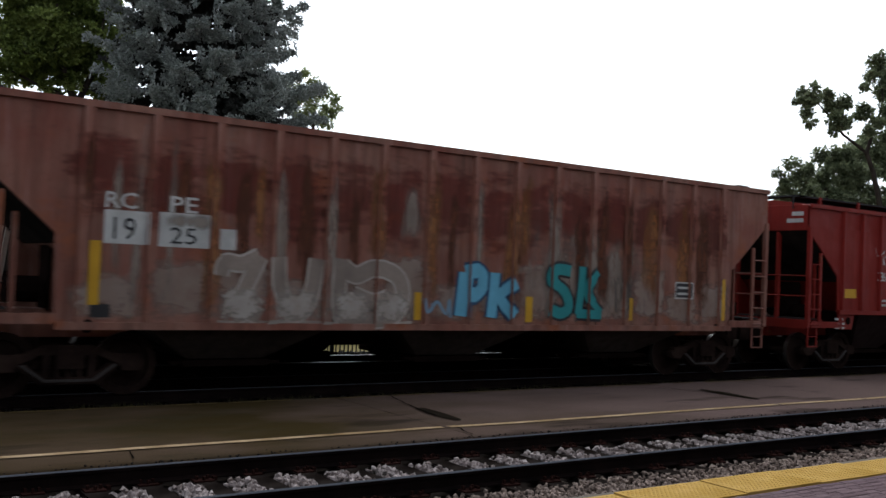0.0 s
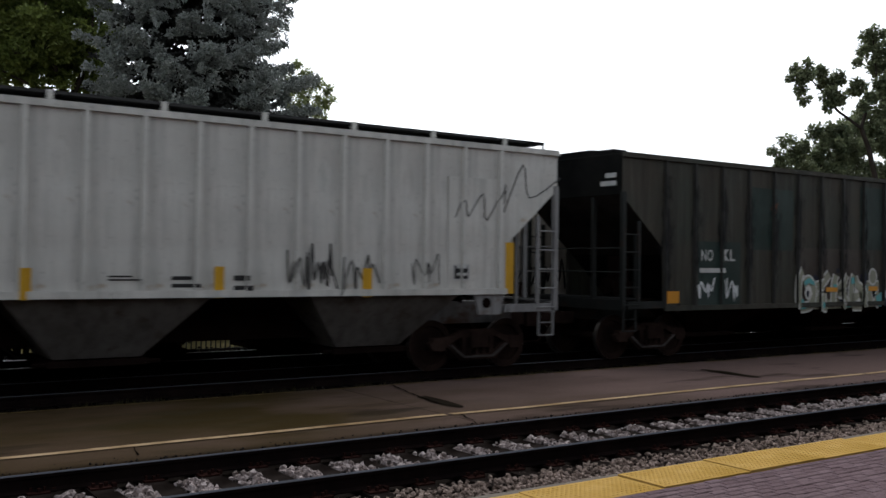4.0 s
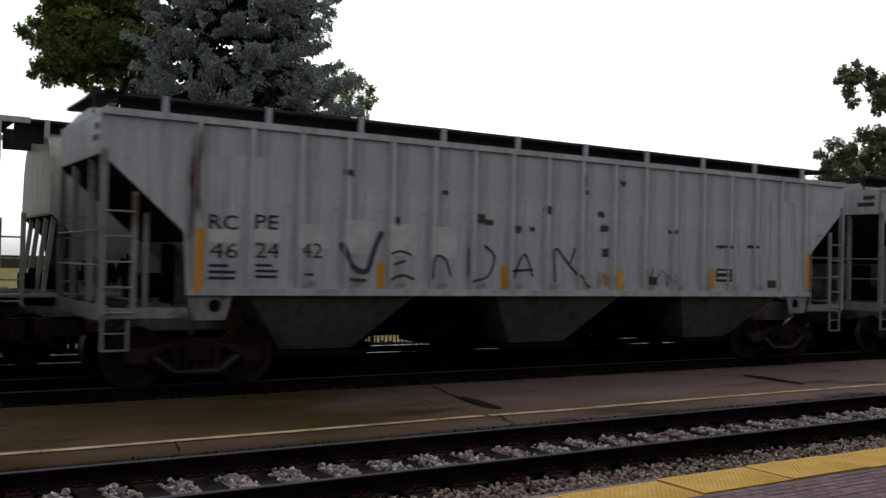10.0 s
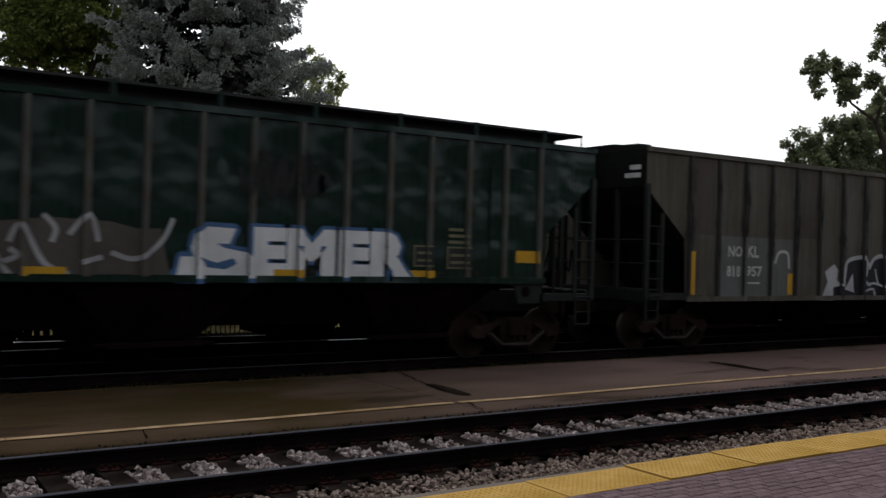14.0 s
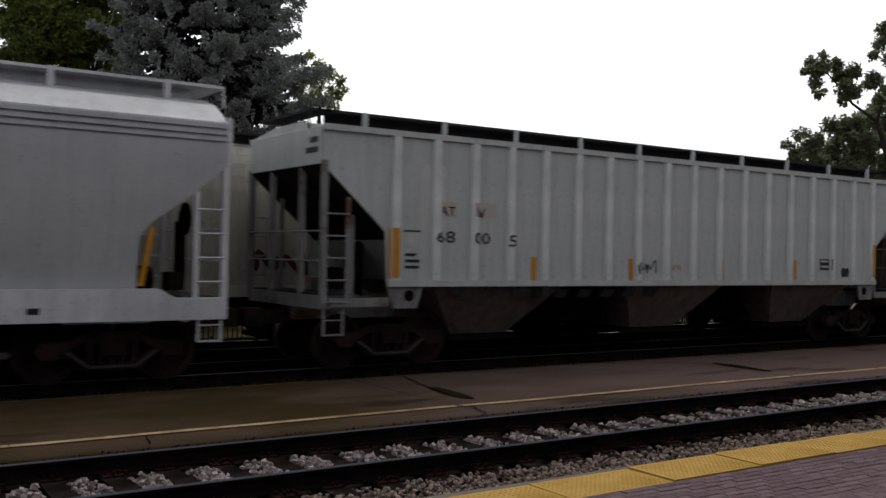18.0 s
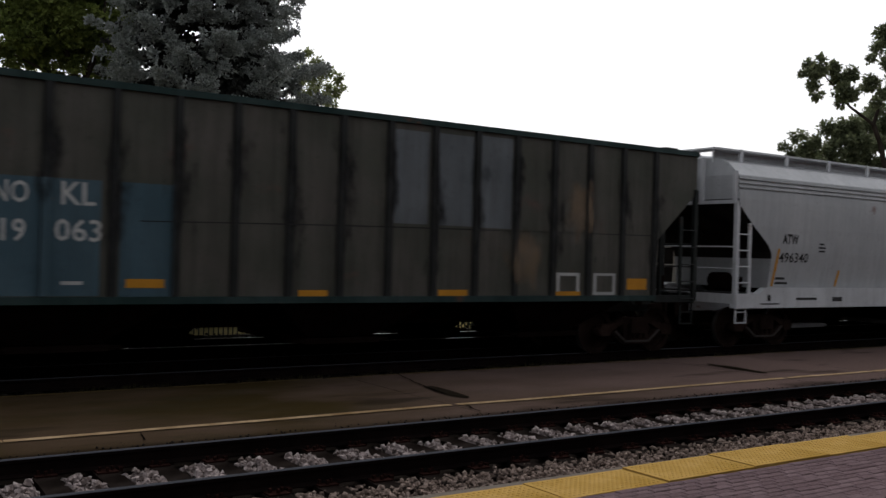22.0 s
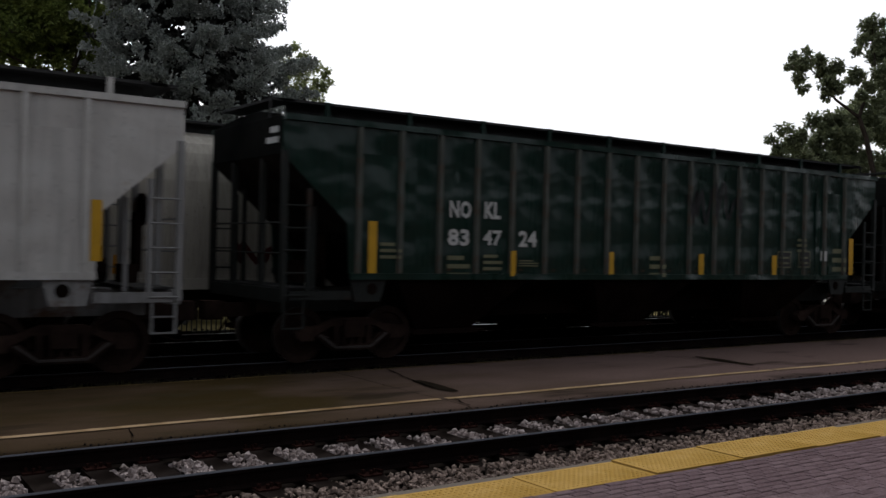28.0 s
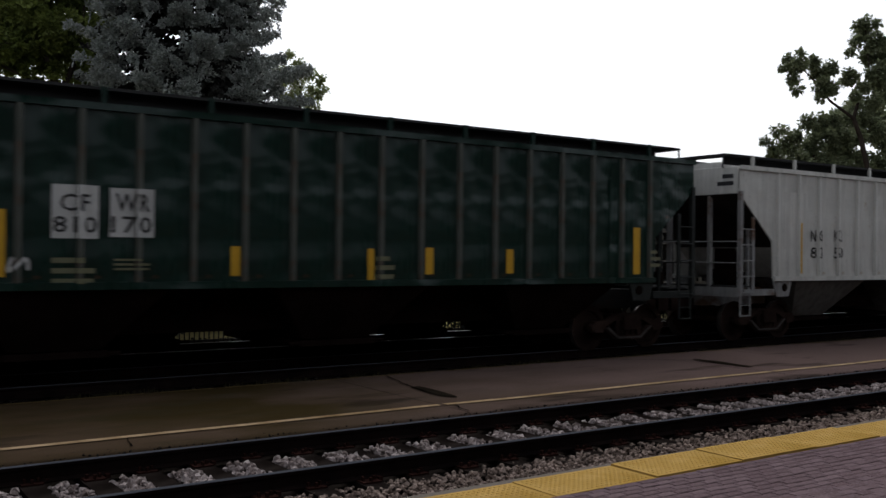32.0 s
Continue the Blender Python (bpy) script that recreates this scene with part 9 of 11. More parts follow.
sill_mark(c11, -7.79, -7.14, 1.03, 1.06, SOOT)
sill_mark(c11, -6.53, -5.77, 1.14, 1.19, SOOT)
sill_mark(c11, -4.99, -4.64, 1.10, 1.19, SOOT)
sill_mark(c11, -0.05, 0.08, 1.09, 1.19, SOOT)
sill_mark(c11, 5.65, 5.82, 1.07, 1.16, SOOT)
letters(c15, "ATW", -6.86, -6.26, 2.46, 2.70, BLACK_SPRAY, fat=0.03)
letters(c15, "496340", -6.93, -5.81, 2.02, 2.26, BLACK_SPRAY)
small_print(c15, -5.42, 2.47, 0.28, 3, SOOT, 0.044, 0.088)
small_print(c15, -6.97, 1.61, 0.51, 2, SOOT, 0.056, 0.112)
small_print(c15, -1.95, 1.55, 0.28, 2, SOOT, 0.028, 0.057)
small_print(c15, -0.35, 1.56, 0.82, 2, SOOT, 0.018, 0.036)
small_print(c15, 4.50, 1.60, 0.26, 2, SOOT, 0.027, 0.054)
stroke(c15, [(-6.97, 2.34), (-7.07, 1.45)], 0.085, PAINT["orange"], name='reflector_tape', lift=0.01)
stroke(c15, [(-4.49, 1.86), (-4.57, 1.46)], 0.085, PAINT["orange"], name='reflector_tape', lift=0.01)
stroke(c15, [(-1.37, 1.88), (-1.43, 1.46)], 0.085, PAINT["orange"], name='reflector_tape', lift=0.01)
stroke(c15, [(1.54, 1.86), (1.48, 1.47)], 0.085, PAINT["orange"], name='reflector_tape', lift=0.01)
stroke(c15, [(4.90, 1.85), (4.85, 1.48)], 0.085, PAINT["orange"], name='reflector_tape', lift=0.01)
stroke(c15, [(7.45, 2.35), (7.41, 1.49)], 0.085, PAINT["orange"], name='reflector_tape', lift=0.01)
sill_mark(c15, -7.45, -7.33, 1.11, 1.26, SOOT)
sill_mark(c15, -7.70, -7.01, 1.03, 1.06, SOOT)
sill_mark(c15, -6.38, -5.56, 1.13, 1.19, SOOT)
sill_mark(c15, -4.93, -4.52, 1.09, 1.20, SOOT)
sill_mark(c15, 0.21, 0.34, 1.11, 1.21, SOOT)
sill_mark(c15, 5.72, 5.97, 1.11, 1.18, SOOT)

# car 12
patch(c12, -6.22, -5.83, 2.67, 2.96, PRIMER_PATCH, lift=0.003)
patch(c12, -5.47, -4.94, 2.71, 2.97, PRIMER_PATCH, lift=0.003)
letters(c12, "AT", -6.20, -5.87, 2.71, 2.88, SOOT)
letters(c12, "W", -5.44, -5.20, 2.69, 2.88, SOOT)
letters(c12, "68", -6.31, -5.86, 2.22, 2.44, BLACK)
letters(c12, "00", -5.47, -5.08, 2.21, 2.43, BLACK)
letters(c12, "5", -4.68, -4.48, 2.18, 2.40, BLACK)
patch(c12, -6.90, -6.65, 2.11, 2.37, WHITE, name='number_panel')
small_print(c12, -6.93, 1.97, 0.33, 3, SOOT, 0.054, 0.108)
patch(c12, -6.97, -6.60, 2.40, 2.43, SOOT)
patch(c12, -7.27, -7.07, 1.59, 2.46, PAINT["orange"], "reflector_tape", 0.008, 0.0)
patch(c12, -4.09, -3.96, 1.54, 2.00, PAINT["orange"], "reflector_tape", 0.008, 0.0)
patch(c12, -1.50, -1.38, 1.54, 2.00, PAINT["orange"], "reflector_tape", 0.008, 0.0)
patch(c12, 1.32, 1.44, 1.55, 2.02, PAINT["orange"], "reflector_tape", 0.008, 0.0)
patch(c12, 3.94, 4.07, 1.57, 2.03, PAINT["orange"], "reflector_tape", 0.008, 0.0)
patch(c12, 7.11, 7.28, 1.63, 2.46, PAINT["orange"], "reflector_tape", 0.008, 0.0)
data_box(c12, 4.94, 1.77, 0.48, 0.33, BLACK, WHITE)
scribble(c12, -1.29, -0.70, 1.66, 2.00, SOOT, 0.03, 4, 10)
scribble(c12, -0.21, 0.07, 1.75, 1.90, PAINT["orange"], 0.02, 2, 6)
patch(c12, 5.86, 6.16, 1.63, 1.85, SOOT, rough=0.03)
patch(c12, -5.90, -5.61, 1.30, 1.47, BLACK_SPRAY, rough=0.05, seed=0, lift=0.012)
patch(c12, -5.44, -5.22, 1.34, 1.44, BLACK_SPRAY, rough=0.05, seed=1, lift=0.012)
patch(c12, -5.04, -4.84, 1.25, 1.38, BLACK_SPRAY, rough=0.05, seed=2, lift=0.012)
patch(c12, -4.50, -4.12, 1.26, 1.40, BLACK_SPRAY, rough=0.05, seed=3, lift=0.012)
patch(c12, -3.98, -3.69, 1.25, 1.42, BLACK_SPRAY, rough=0.05, seed=4, lift=0.012)
patch(c12, -5.80, -5.48, 1.13, 1.25, BLACK_SPRAY, rough=0.05, seed=5, lift=0.012)
patch(c12, -5.39, -5.17, 1.08, 1.21, BLACK_SPRAY, rough=0.05, seed=6, lift=0.012)

for k in range(6):
    x = -4.1 + 0.62 * k
    q = [(x, -1.43 + 0.0 * k, 1.22), (x + 0.3, -1.43, 1.2), (x + 0.42, -1.46, 1.36), (x + 0.1, -1.46, 1.38)]
    obj_from("sprayed_tag", [(a, y - 0.03, z) for a, y, z in q], [(0, 1, 2, 3)], BLACK_SPRAY, c12)

# car 13
patch(c13, -2.23, -1.05, 2.66, 3.55, PALE_PRIMER, lift=0.004, rough=0.02, seed=0)
patch(c13, -1.04, 1.19, 2.57, 3.38, PALE_PRIMER, lift=0.004, rough=0.02, seed=1)
patch(c13, 1.64, 2.34, 2.61, 3.50, PALE_PRIMER, lift=0.004, rough=0.02, seed=2)
patch(c13, 2.35, 3.13, 2.62, 3.25, PALE_PRIMER, lift=0.004, rough=0.02, seed=3)
stain(c13, -7.46, -6.15, 3.49, 3.98, RUST_ORANGE_SOFT, "rust_bloom", 0.002)
stain(c13, -7.37, -6.57, 2.80, 3.53, RUST_ORANGE_SOFT, "rust_bloom", 0.002)
stain(c13, -7.24, -6.37, 2.22, 2.90, RUST_ORANGE_SOFT, "rust_bloom", 0.002)
stain(c13, -5.90, -4.49, 2.53, 3.32, RUST_ORANGE_SOFT, "rust_bloom", 0.002)
stain(c13, -4.20, -2.77, 2.84, 3.39, RUST_ORANGE_SOFT, "rust_bloom", 0.002)
stain(c13, -2.82, -1.79, 3.39, 4.04, RUST_ORANGE_SOFT, "rust_bloom", 0.002)
stain(c13, -4.44, -4.06, 3.47, 4.27, RUST_ORANGE_SOFT, "rust_bloom", 0.002)
stain(c13, -6.74, -5.83, 2.84, 3.28, RUST_ORANGE_SOFT, "rust_bloom", 0.002)
stain(c13, -3.80, -3.00, 3.32, 3.94, RUST_ORANGE_SOFT, "rust_bloom", 0.002)
stain(c13, -1.61, 1.35, 3.53, 4.22, RUST_ORANGE_SOFT, "rust_bloom", 0.002)
stain(c13, -3.30, -1.95, 2.59, 3.09, RUST_ORANGE_SOFT, "rust_bloom", 0.002)
letters(c13, "RCPE", -6.19, -5.34, 2.25, 2.52, SOOT, fat=0.03)
letters(c13, "36212", -6.30, -5.22, 1.90, 2.09, SOOT, fat=0.0)
small_print(c13, -6.35, 1.69, 1.07, 3, SOOT, 0.044, 0.089)
blob(c13, [(-5.08, 1.57), (-4.48, 1.76), (-4.46, 1.15), (-5.07, 1.16)], TEAL_SPRAY)
blob(c13, [(-3.37, 2.40), (-2.98, 2.56), (-2.27, 2.43), (-1.79, 2.60), (-1.16, 2.58), (-0.76, 2.38), (-2.97, 2.22)], TEAL_SPRAY)
blob(c13, [(-0.06, 1.59), (0.71, 1.76), (0.73, 1.13), (-0.05, 1.14)], TEAL_SPRAY)

stroke(c13, [(-4.24, 2.23), (-3.85, 2.23), (-3.44, 2.23), (-3.49, 2.13), (-3.53, 2.04), (-3.69, 2.03), (-3.85, 2.02), (-3.89, 1.94), (-3.94, 1.86), (-3.81, 1.85), (-3.68, 1.84), (-3.70, 1.76), (-3.71, 1.67), (-3.83, 1.66), (-3.95, 1.65), (-3.97, 1.56), (-3.99, 1.48), (-3.77, 1.49), (-3.56, 1.50), (-3.53, 1.39), (-3.51, 1.29), (-3.90, 1.29), (-4.28, 1.29), (-4.27, 1.48), (-4.27, 1.66), (-4.26, 1.95), (-4.24, 2.23)], 0.26, PALE_SPRAY, lift=0.0055, name='graffiti_outline')
stroke(c13, [(-3.39, 1.99), (-3.20, 2.00), (-3.00, 2.02), (-2.91, 2.13), (-2.81, 2.24), (-2.33, 2.24), (-1.84, 2.25), (-1.77, 2.18), (-1.70, 2.12), (-1.73, 1.70), (-1.75, 1.28), (-2.63, 1.28), (-3.45, 1.29), (-3.42, 1.64), (-3.39, 1.99)], 0.26, PALE_SPRAY, lift=0.0055, name='graffiti_outline')
stroke(c13, [(-1.61, 2.26), (-1.26, 2.26), (-0.91, 2.25), (-0.82, 2.20), (-0.73, 2.15), (-0.69, 2.22), (-0.65, 2.29), (-0.52, 2.29), (-0.38, 2.30), (-0.37, 2.19), (-0.36, 2.09), (-0.32, 2.15), (-0.27, 2.20), (-0.08, 2.20), (0.11, 2.20), (0.04, 2.06), (-0.04, 1.92), (0.00, 1.84), (0.04, 1.76), (-0.00, 1.46), (-0.05, 1.16), (-0.22, 1.16), (-0.39, 1.17), (-0.43, 1.25), (-0.46, 1.33), (-0.60, 1.29), (-0.73, 1.25), (-1.24, 1.27), (-1.73, 1.28), (-1.70, 1.58), (-1.67, 1.89), (-1.64, 2.08), (-1.61, 2.26)], 0.26, PALE_SPRAY, lift=0.0055, name='graffiti_outline')
stroke(c13, [(-4.24, 2.23), (-3.85, 2.23), (-3.44, 2.23), (-3.49, 2.13), (-3.53, 2.04), (-3.69, 2.03), (-3.85, 2.02), (-3.89, 1.94), (-3.94, 1.86), (-3.81, 1.85), (-3.68, 1.84), (-3.70, 1.76), (-3.71, 1.67), (-3.83, 1.66), (-3.95, 1.65), (-3.97, 1.56), (-3.99, 1.48), (-3.77, 1.49), (-3.56, 1.50), (-3.53, 1.39), (-3.51, 1.29), (-3.90, 1.29), (-4.28, 1.29), (-4.27, 1.48), (-4.27, 1.66), (-4.26, 1.95), (-4.24, 2.23)], 0.16, BLACK, lift=0.008, name='graffiti_outline')
stroke(c13, [(-3.39, 1.99), (-3.20, 2.00), (-3.00, 2.02), (-2.91, 2.13), (-2.81, 2.24), (-2.33, 2.24), (-1.84, 2.25), (-1.77, 2.18), (-1.70, 2.12), (-1.73, 1.70), (-1.75, 1.28), (-2.63, 1.28), (-3.45, 1.29), (-3.42, 1.64), (-3.39, 1.99)], 0.16, BLACK, lift=0.008, name='graffiti_outline')
stroke(c13, [(-1.61, 2.26), (-1.26, 2.26), (-0.91, 2.25), (-0.82, 2.20), (-0.73, 2.15), (-0.69, 2.22), (-0.65, 2.29), (-0.52, 2.29), (-0.38, 2.30), (-0.37, 2.19), (-0.36, 2.09), (-0.32, 2.15), (-0.27, 2.20), (-0.08, 2.20), (0.11, 2.20), (0.04, 2.06), (-0.04, 1.92), (0.00, 1.84), (0.04, 1.76), (-0.00, 1.46), (-0.05, 1.16), (-0.22, 1.16), (-0.39, 1.17), (-0.43, 1.25), (-0.46, 1.33), (-0.60, 1.29), (-0.73, 1.25), (-1.24, 1.27), (-1.73, 1.28), (-1.70, 1.58), (-1.67, 1.89), (-1.64, 2.08), (-1.61, 2.26)], 0.16, BLACK, lift=0.008, name='graffiti_outline')
blob(c13, [(-4.24, 2.23), (-3.44, 2.23), (-3.53, 2.04), (-3.85, 2.02), (-3.94, 1.86), (-3.68, 1.84), (-3.71, 1.67), (-3.95, 1.65), (-3.99, 1.48), (-3.56, 1.50), (-3.51, 1.29), (-4.28, 1.29), (-4.27, 1.66)], GREEN_SPRAY, lift=0.012, name='graffiti_letter')
blob(c13, [(-3.39, 1.99), (-3.00, 2.02), (-2.81, 2.24), (-1.84, 2.25), (-1.70, 2.12), (-1.75, 1.28), (-3.45, 1.29)], GREEN_SPRAY, lift=0.012, name='graffiti_letter')
blob(c13, [(-1.61, 2.26), (-0.91, 2.25), (-0.73, 2.15), (-0.65, 2.29), (-0.38, 2.30), (-0.36, 2.09), (-0.27, 2.20), (0.11, 2.20), (-0.04, 1.92), (0.04, 1.76), (-0.05, 1.16), (-0.39, 1.17), (-0.46, 1.33), (-0.73, 1.25), (-1.73, 1.28), (-1.67, 1.89)], GREEN_SPRAY, lift=0.012, name='graffiti_letter')
stroke(c13, [(-3.07, 1.79), (-3.22, 1.28)], 0.1, BLACK_SPRAY, lift=0.015)
stroke(c13, [(-2.57, 2.23), (-2.61, 1.78), (-2.81, 1.28)], 0.06, BLACK_SPRAY, lift=0.015)
stroke(c13, [(-2.84, 1.78), (-2.95, 1.28)], 0.09, BLACK_SPRAY, lift=0.015)
stroke(c13, [(-2.19, 2.02), (-2.25, 1.58)], 0.13, BLACK_SPRAY, lift=0.015)
stroke(c13, [(-2.46, 1.48), (-2.53, 1.28)], 0.05, BLACK_SPRAY, lift=0.015)
stroke(c13, [(-1.78, 2.11), (-1.79, 1.79), (-1.93, 1.28)], 0.06, BLACK_SPRAY, lift=0.015)
stroke(c13, [(-1.30, 2.02), (-1.32, 1.86)], 0.14, BLACK_SPRAY, lift=0.015)
stroke(c13, [(-1.18, 1.67), (-1.27, 1.28)], 0.1, BLACK_SPRAY, lift=0.015)
stroke(c13, [(-0.65, 2.12), (-0.69, 1.80), (-0.89, 1.27)], 0.06, BLACK_SPRAY, lift=0.015)
stroke(c13, [(-0.35, 2.08), (-0.40, 1.85)], 0.08, BLACK_SPRAY, lift=0.015)
stroke(c13, [(-0.42, 1.57), (-0.42, 1.17)], 0.09, BLACK_SPRAY, lift=0.015)
blob(c13, [(-3.53, 1.48), (-0.39, 1.25), (-0.39, 1.06), (-4.19, 1.14), (-4.15, 1.25)], BLACK_SPRAY, lift=0.007)
stain(c13, -6.13, -5.86, 3.19, 4.22, RUST_STREAK, "rust_streak", 0.005)
stain(c13, -4.54, -4.24, 3.21, 4.29, RUST_STREAK, "rust_streak", 0.005)
stain(c13, -3.04, -2.71, 3.13, 4.27, RUST_STREAK, "rust_streak", 0.005)
stain(c13, -1.35, -0.98, 3.10, 4.31, RUST_STREAK, "rust_streak", 0.005)
stain(c13, -0.11, 0.29, 3.02, 4.28, RUST_STREAK, "rust_streak", 0.005)
stain(c13, 1.10, 1.53, 2.98, 4.28, RUST_STREAK, "rust_streak", 0.005)
stain(c13, -7.09, -6.85, 3.19, 4.17, RUST_STREAK, "rust_streak", 0.005)
stain(c13, -7.69, -5.55, 3.01, 4.18, RUST_ORANGE_SOFT, "rust_bloom", 0.0018)
stain(c13, -7.71, -5.29, 2.13, 3.49, RUST_ORANGE_SOFT, "rust_bloom", 0.0018)
stain(c13, -6.16, -4.19, 2.38, 3.56, RUST_ORANGE_SOFT, "rust_bloom", 0.0018)
stain(c13, -4.72, -1.82, 2.69, 3.66, RUST_ORANGE_SOFT, "rust_bloom", 0.0018)
stain(c13, -7.95, -3.82, 3.57, 4.21, TAN_SOFT, "rust_bloom", 0.0018)
stain(c13, -7.50, -6.52, 1.58, 2.55, TAN_SOFT, "rust_bloom", 0.0018)
stain(c13, -2.93, 1.65, 3.50, 4.08, TAN_SOFT, "rust_stain", 0.0015)
stain(c13, -8.22, -1.54, 3.11, 4.22, TAN_SOFT, "rust_stain", 0.0015)
stain(c13, -7.43, -3.90, 2.22, 3.12, TAN_SOFT, "rust_stain", 0.0015)
stain(c13, 0.55, 2.75, 3.57, 4.06, TAN_SOFT, "rust_stain", 0.0015)
stroke(c13, [(-4.15, 1.09), (0.02, 1.04)], 0.03, PALE_SPRAY, lift=0.016)
letters(c13, "THO", 0.76, 1.65, 1.46, 1.82, BLACK)
patch(c13, 2.06, 2.59, 1.58, 2.28, SOOT)
small_print(c13, 2.14, 1.92, 0.38, 2, PALE_PRIMER, 0.130, 0.260)
sill_mark(c13, -8.12, -7.62, 1.13, 1.26, PAINT["orange"], 0.165)
sill_mark(c13, -7.05, -6.52, 1.18, 1.32, PAINT["orange"], 0.165)
sill_mark(c13, -4.67, -4.20, 1.17, 1.30, PAINT["orange"], 0.165)
sill_mark(c13, -1.50, -0.96, 1.17, 1.30, PAINT["orange"], 0.165)
sill_mark(c13, 1.65, 2.13, 1.18, 1.32, PAINT["orange"], 0.165)
sill_mark(c13, 4.70, 5.22, 1.20, 1.32, PAINT["orange"], 0.165)
stroke(c13, [(7.72, 1.90), (7.53, 1.44)], 0.09, PAINT["orange"], name='reflector_tape', lift=0.012)

# car 14
patch(c14, -5.51, -3.85, 1.26, 2.93, SLATE_BLUE, lift=0.002)
patch(c14, -3.57, -2.80, 1.25, 2.93, SLATE_BLUE, lift=0.002)
patch(c14, 1.08, 1.79, 2.52, 4.16, SLATE_PALE, lift=0.002)
patch(c14, 1.96, 2.77, 2.52, 4.17, SLATE_PALE, lift=0.002)
patch(c14, 2.90, 3.68, 2.51, 4.21, SLATE_PALE, lift=0.002)
letters(c14, "NO", -5.31, -4.83, 2.56, 2.87, WHITE)
letters(c14, "KL", -4.40, -3.93, 2.56, 2.89, WHITE)
letters(c14, "819", -5.44, -4.86, 2.02, 2.34, WHITE)
letters(c14, "063", -4.48, -3.83, 2.04, 2.36, WHITE)
small_print(c14, -4.38, 1.42, 0.43, 1, WHITE, 0.050, 0.099)
patch(c14, -6.30, -5.79, 1.23, 1.46, PAINT["orange"], "reflector_tape", 0.008, 0.0)
patch(c14, -3.47, -2.90, 1.38, 1.51, PAINT["orange"], "reflector_tape", 0.008, 0.0)
patch(c14, -0.69, -0.16, 1.22, 1.35, PAINT["orange"], "reflector_tape", 0.008, 0.0)
patch(c14, 2.06, 2.70, 1.22, 1.36, PAINT["orange"], "reflector_tape", 0.008, 0.0)
patch(c14, 4.83, 5.47, 1.19, 1.33, PAINT["orange"], "reflector_tape", 0.008, 0.0)
patch(c14, 6.75, 7.32, 1.37, 1.60, PAINT["orange"], "reflector_tape", 0.008, 0.0)
patch(c14, 4.84, 5.44, 1.27, 1.70, FADED_WHITE, lift=0.005, name='panel_outline')
patch(c14, 4.92, 5.36, 1.32, 1.64, moss, lift=0.0075, name='panel')
patch(c14, 5.81, 6.42, 1.26, 1.70, FADED_WHITE, lift=0.005, name='panel_outline')
patch(c14, 5.90, 6.34, 1.32, 1.65, moss, lift=0.0075, name='panel')
stroke(c14, [(-3.28, 2.37), (1.10, 2.45), (7.86, 2.51)], 0.018, moss_rib, lift=0.003, name='seam')
stain(c14, 3.43, 4.62, 1.31, 2.56, TAN_SOFT, "rust_stain", 0.003)
stain(c14, 4.99, 5.86, 2.19, 3.65, TAN_SOFT, "rust_stain", 0.003)

# a soft black streak by every rib, reaching the top
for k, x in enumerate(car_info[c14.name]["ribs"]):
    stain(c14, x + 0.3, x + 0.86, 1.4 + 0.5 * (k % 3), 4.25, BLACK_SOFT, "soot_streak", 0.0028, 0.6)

# car 16
patch(c16, -5.53, -4.90, 2.39, 2.76, FADED_WHITE, name='number_panel')
patch(c16, -4.73, -4.07, 2.41, 2.78, FADED_WHITE, name='number_panel')
letters(c16, "CF", -5.42, -4.99, 2.45, 2.65, SOOT, lift=0.009, fat=0.03)
letters(c16, "WR", -4.65, -4.16, 2.45, 2.65, SOOT, lift=0.009, fat=0.03)
letters(c16, "610", -5.51, -4.96, 2.15, 2.35, WHITE)
letters(c16, "057", -4.70, -4.14, 2.14, 2.37, WHITE)
letters(c16, "3", -3.55, -3.37, 2.27, 2.54, FADED_WHITE)
patch(c16, -6.30, -6.12, 1.62, 2.60, PAINT["yellow_tape"], "reflector_tape", 0.008, 0.0)
patch(c16, -3.09, -2.93, 1.62, 2.11, PAINT["yellow_tape"], "reflector_tape", 0.008, 0.0)
patch(c16, -0.77, -0.60, 1.65, 2.14, PAINT["yellow_tape"], "reflector_tape", 0.008, 0.0)
patch(c16, 0.56, 0.74, 1.54, 2.11, PAINT["yellow_tape"], "reflector_tape", 0.008, 0.0)
patch(c16, 2.91, 3.07, 1.64, 2.13, PAINT["yellow_tape"], "reflector_tape", 0.008, 0.0)
patch(c16, 6.12, 6.32, 1.66, 2.59, PAINT["yellow_tape"], "reflector_tape", 0.008, 0.0)
small_print(c16, -6.92, 2.05, 0.22, 3, OLIVE_PRINT, 0.050, 0.099)
small_print(c16, -5.49, 1.86, 0.48, 3, OLIVE_PRINT, 0.053, 0.105)
small_print(c16, -4.61, 1.88, 0.41, 3, OLIVE_PRINT, 0.054, 0.109)
small_print(c16, -3.77, 1.80, 0.44, 3, OLIVE_PRINT, 0.032, 0.064)
small_print(c16, -0.32, 1.84, 0.55, 3, OLIVE_PRINT, 0.063, 0.126)
small_print(c16, 5.07, 2.29, 0.47, 3, OLIVE_PRINT, 0.105, 0.210)

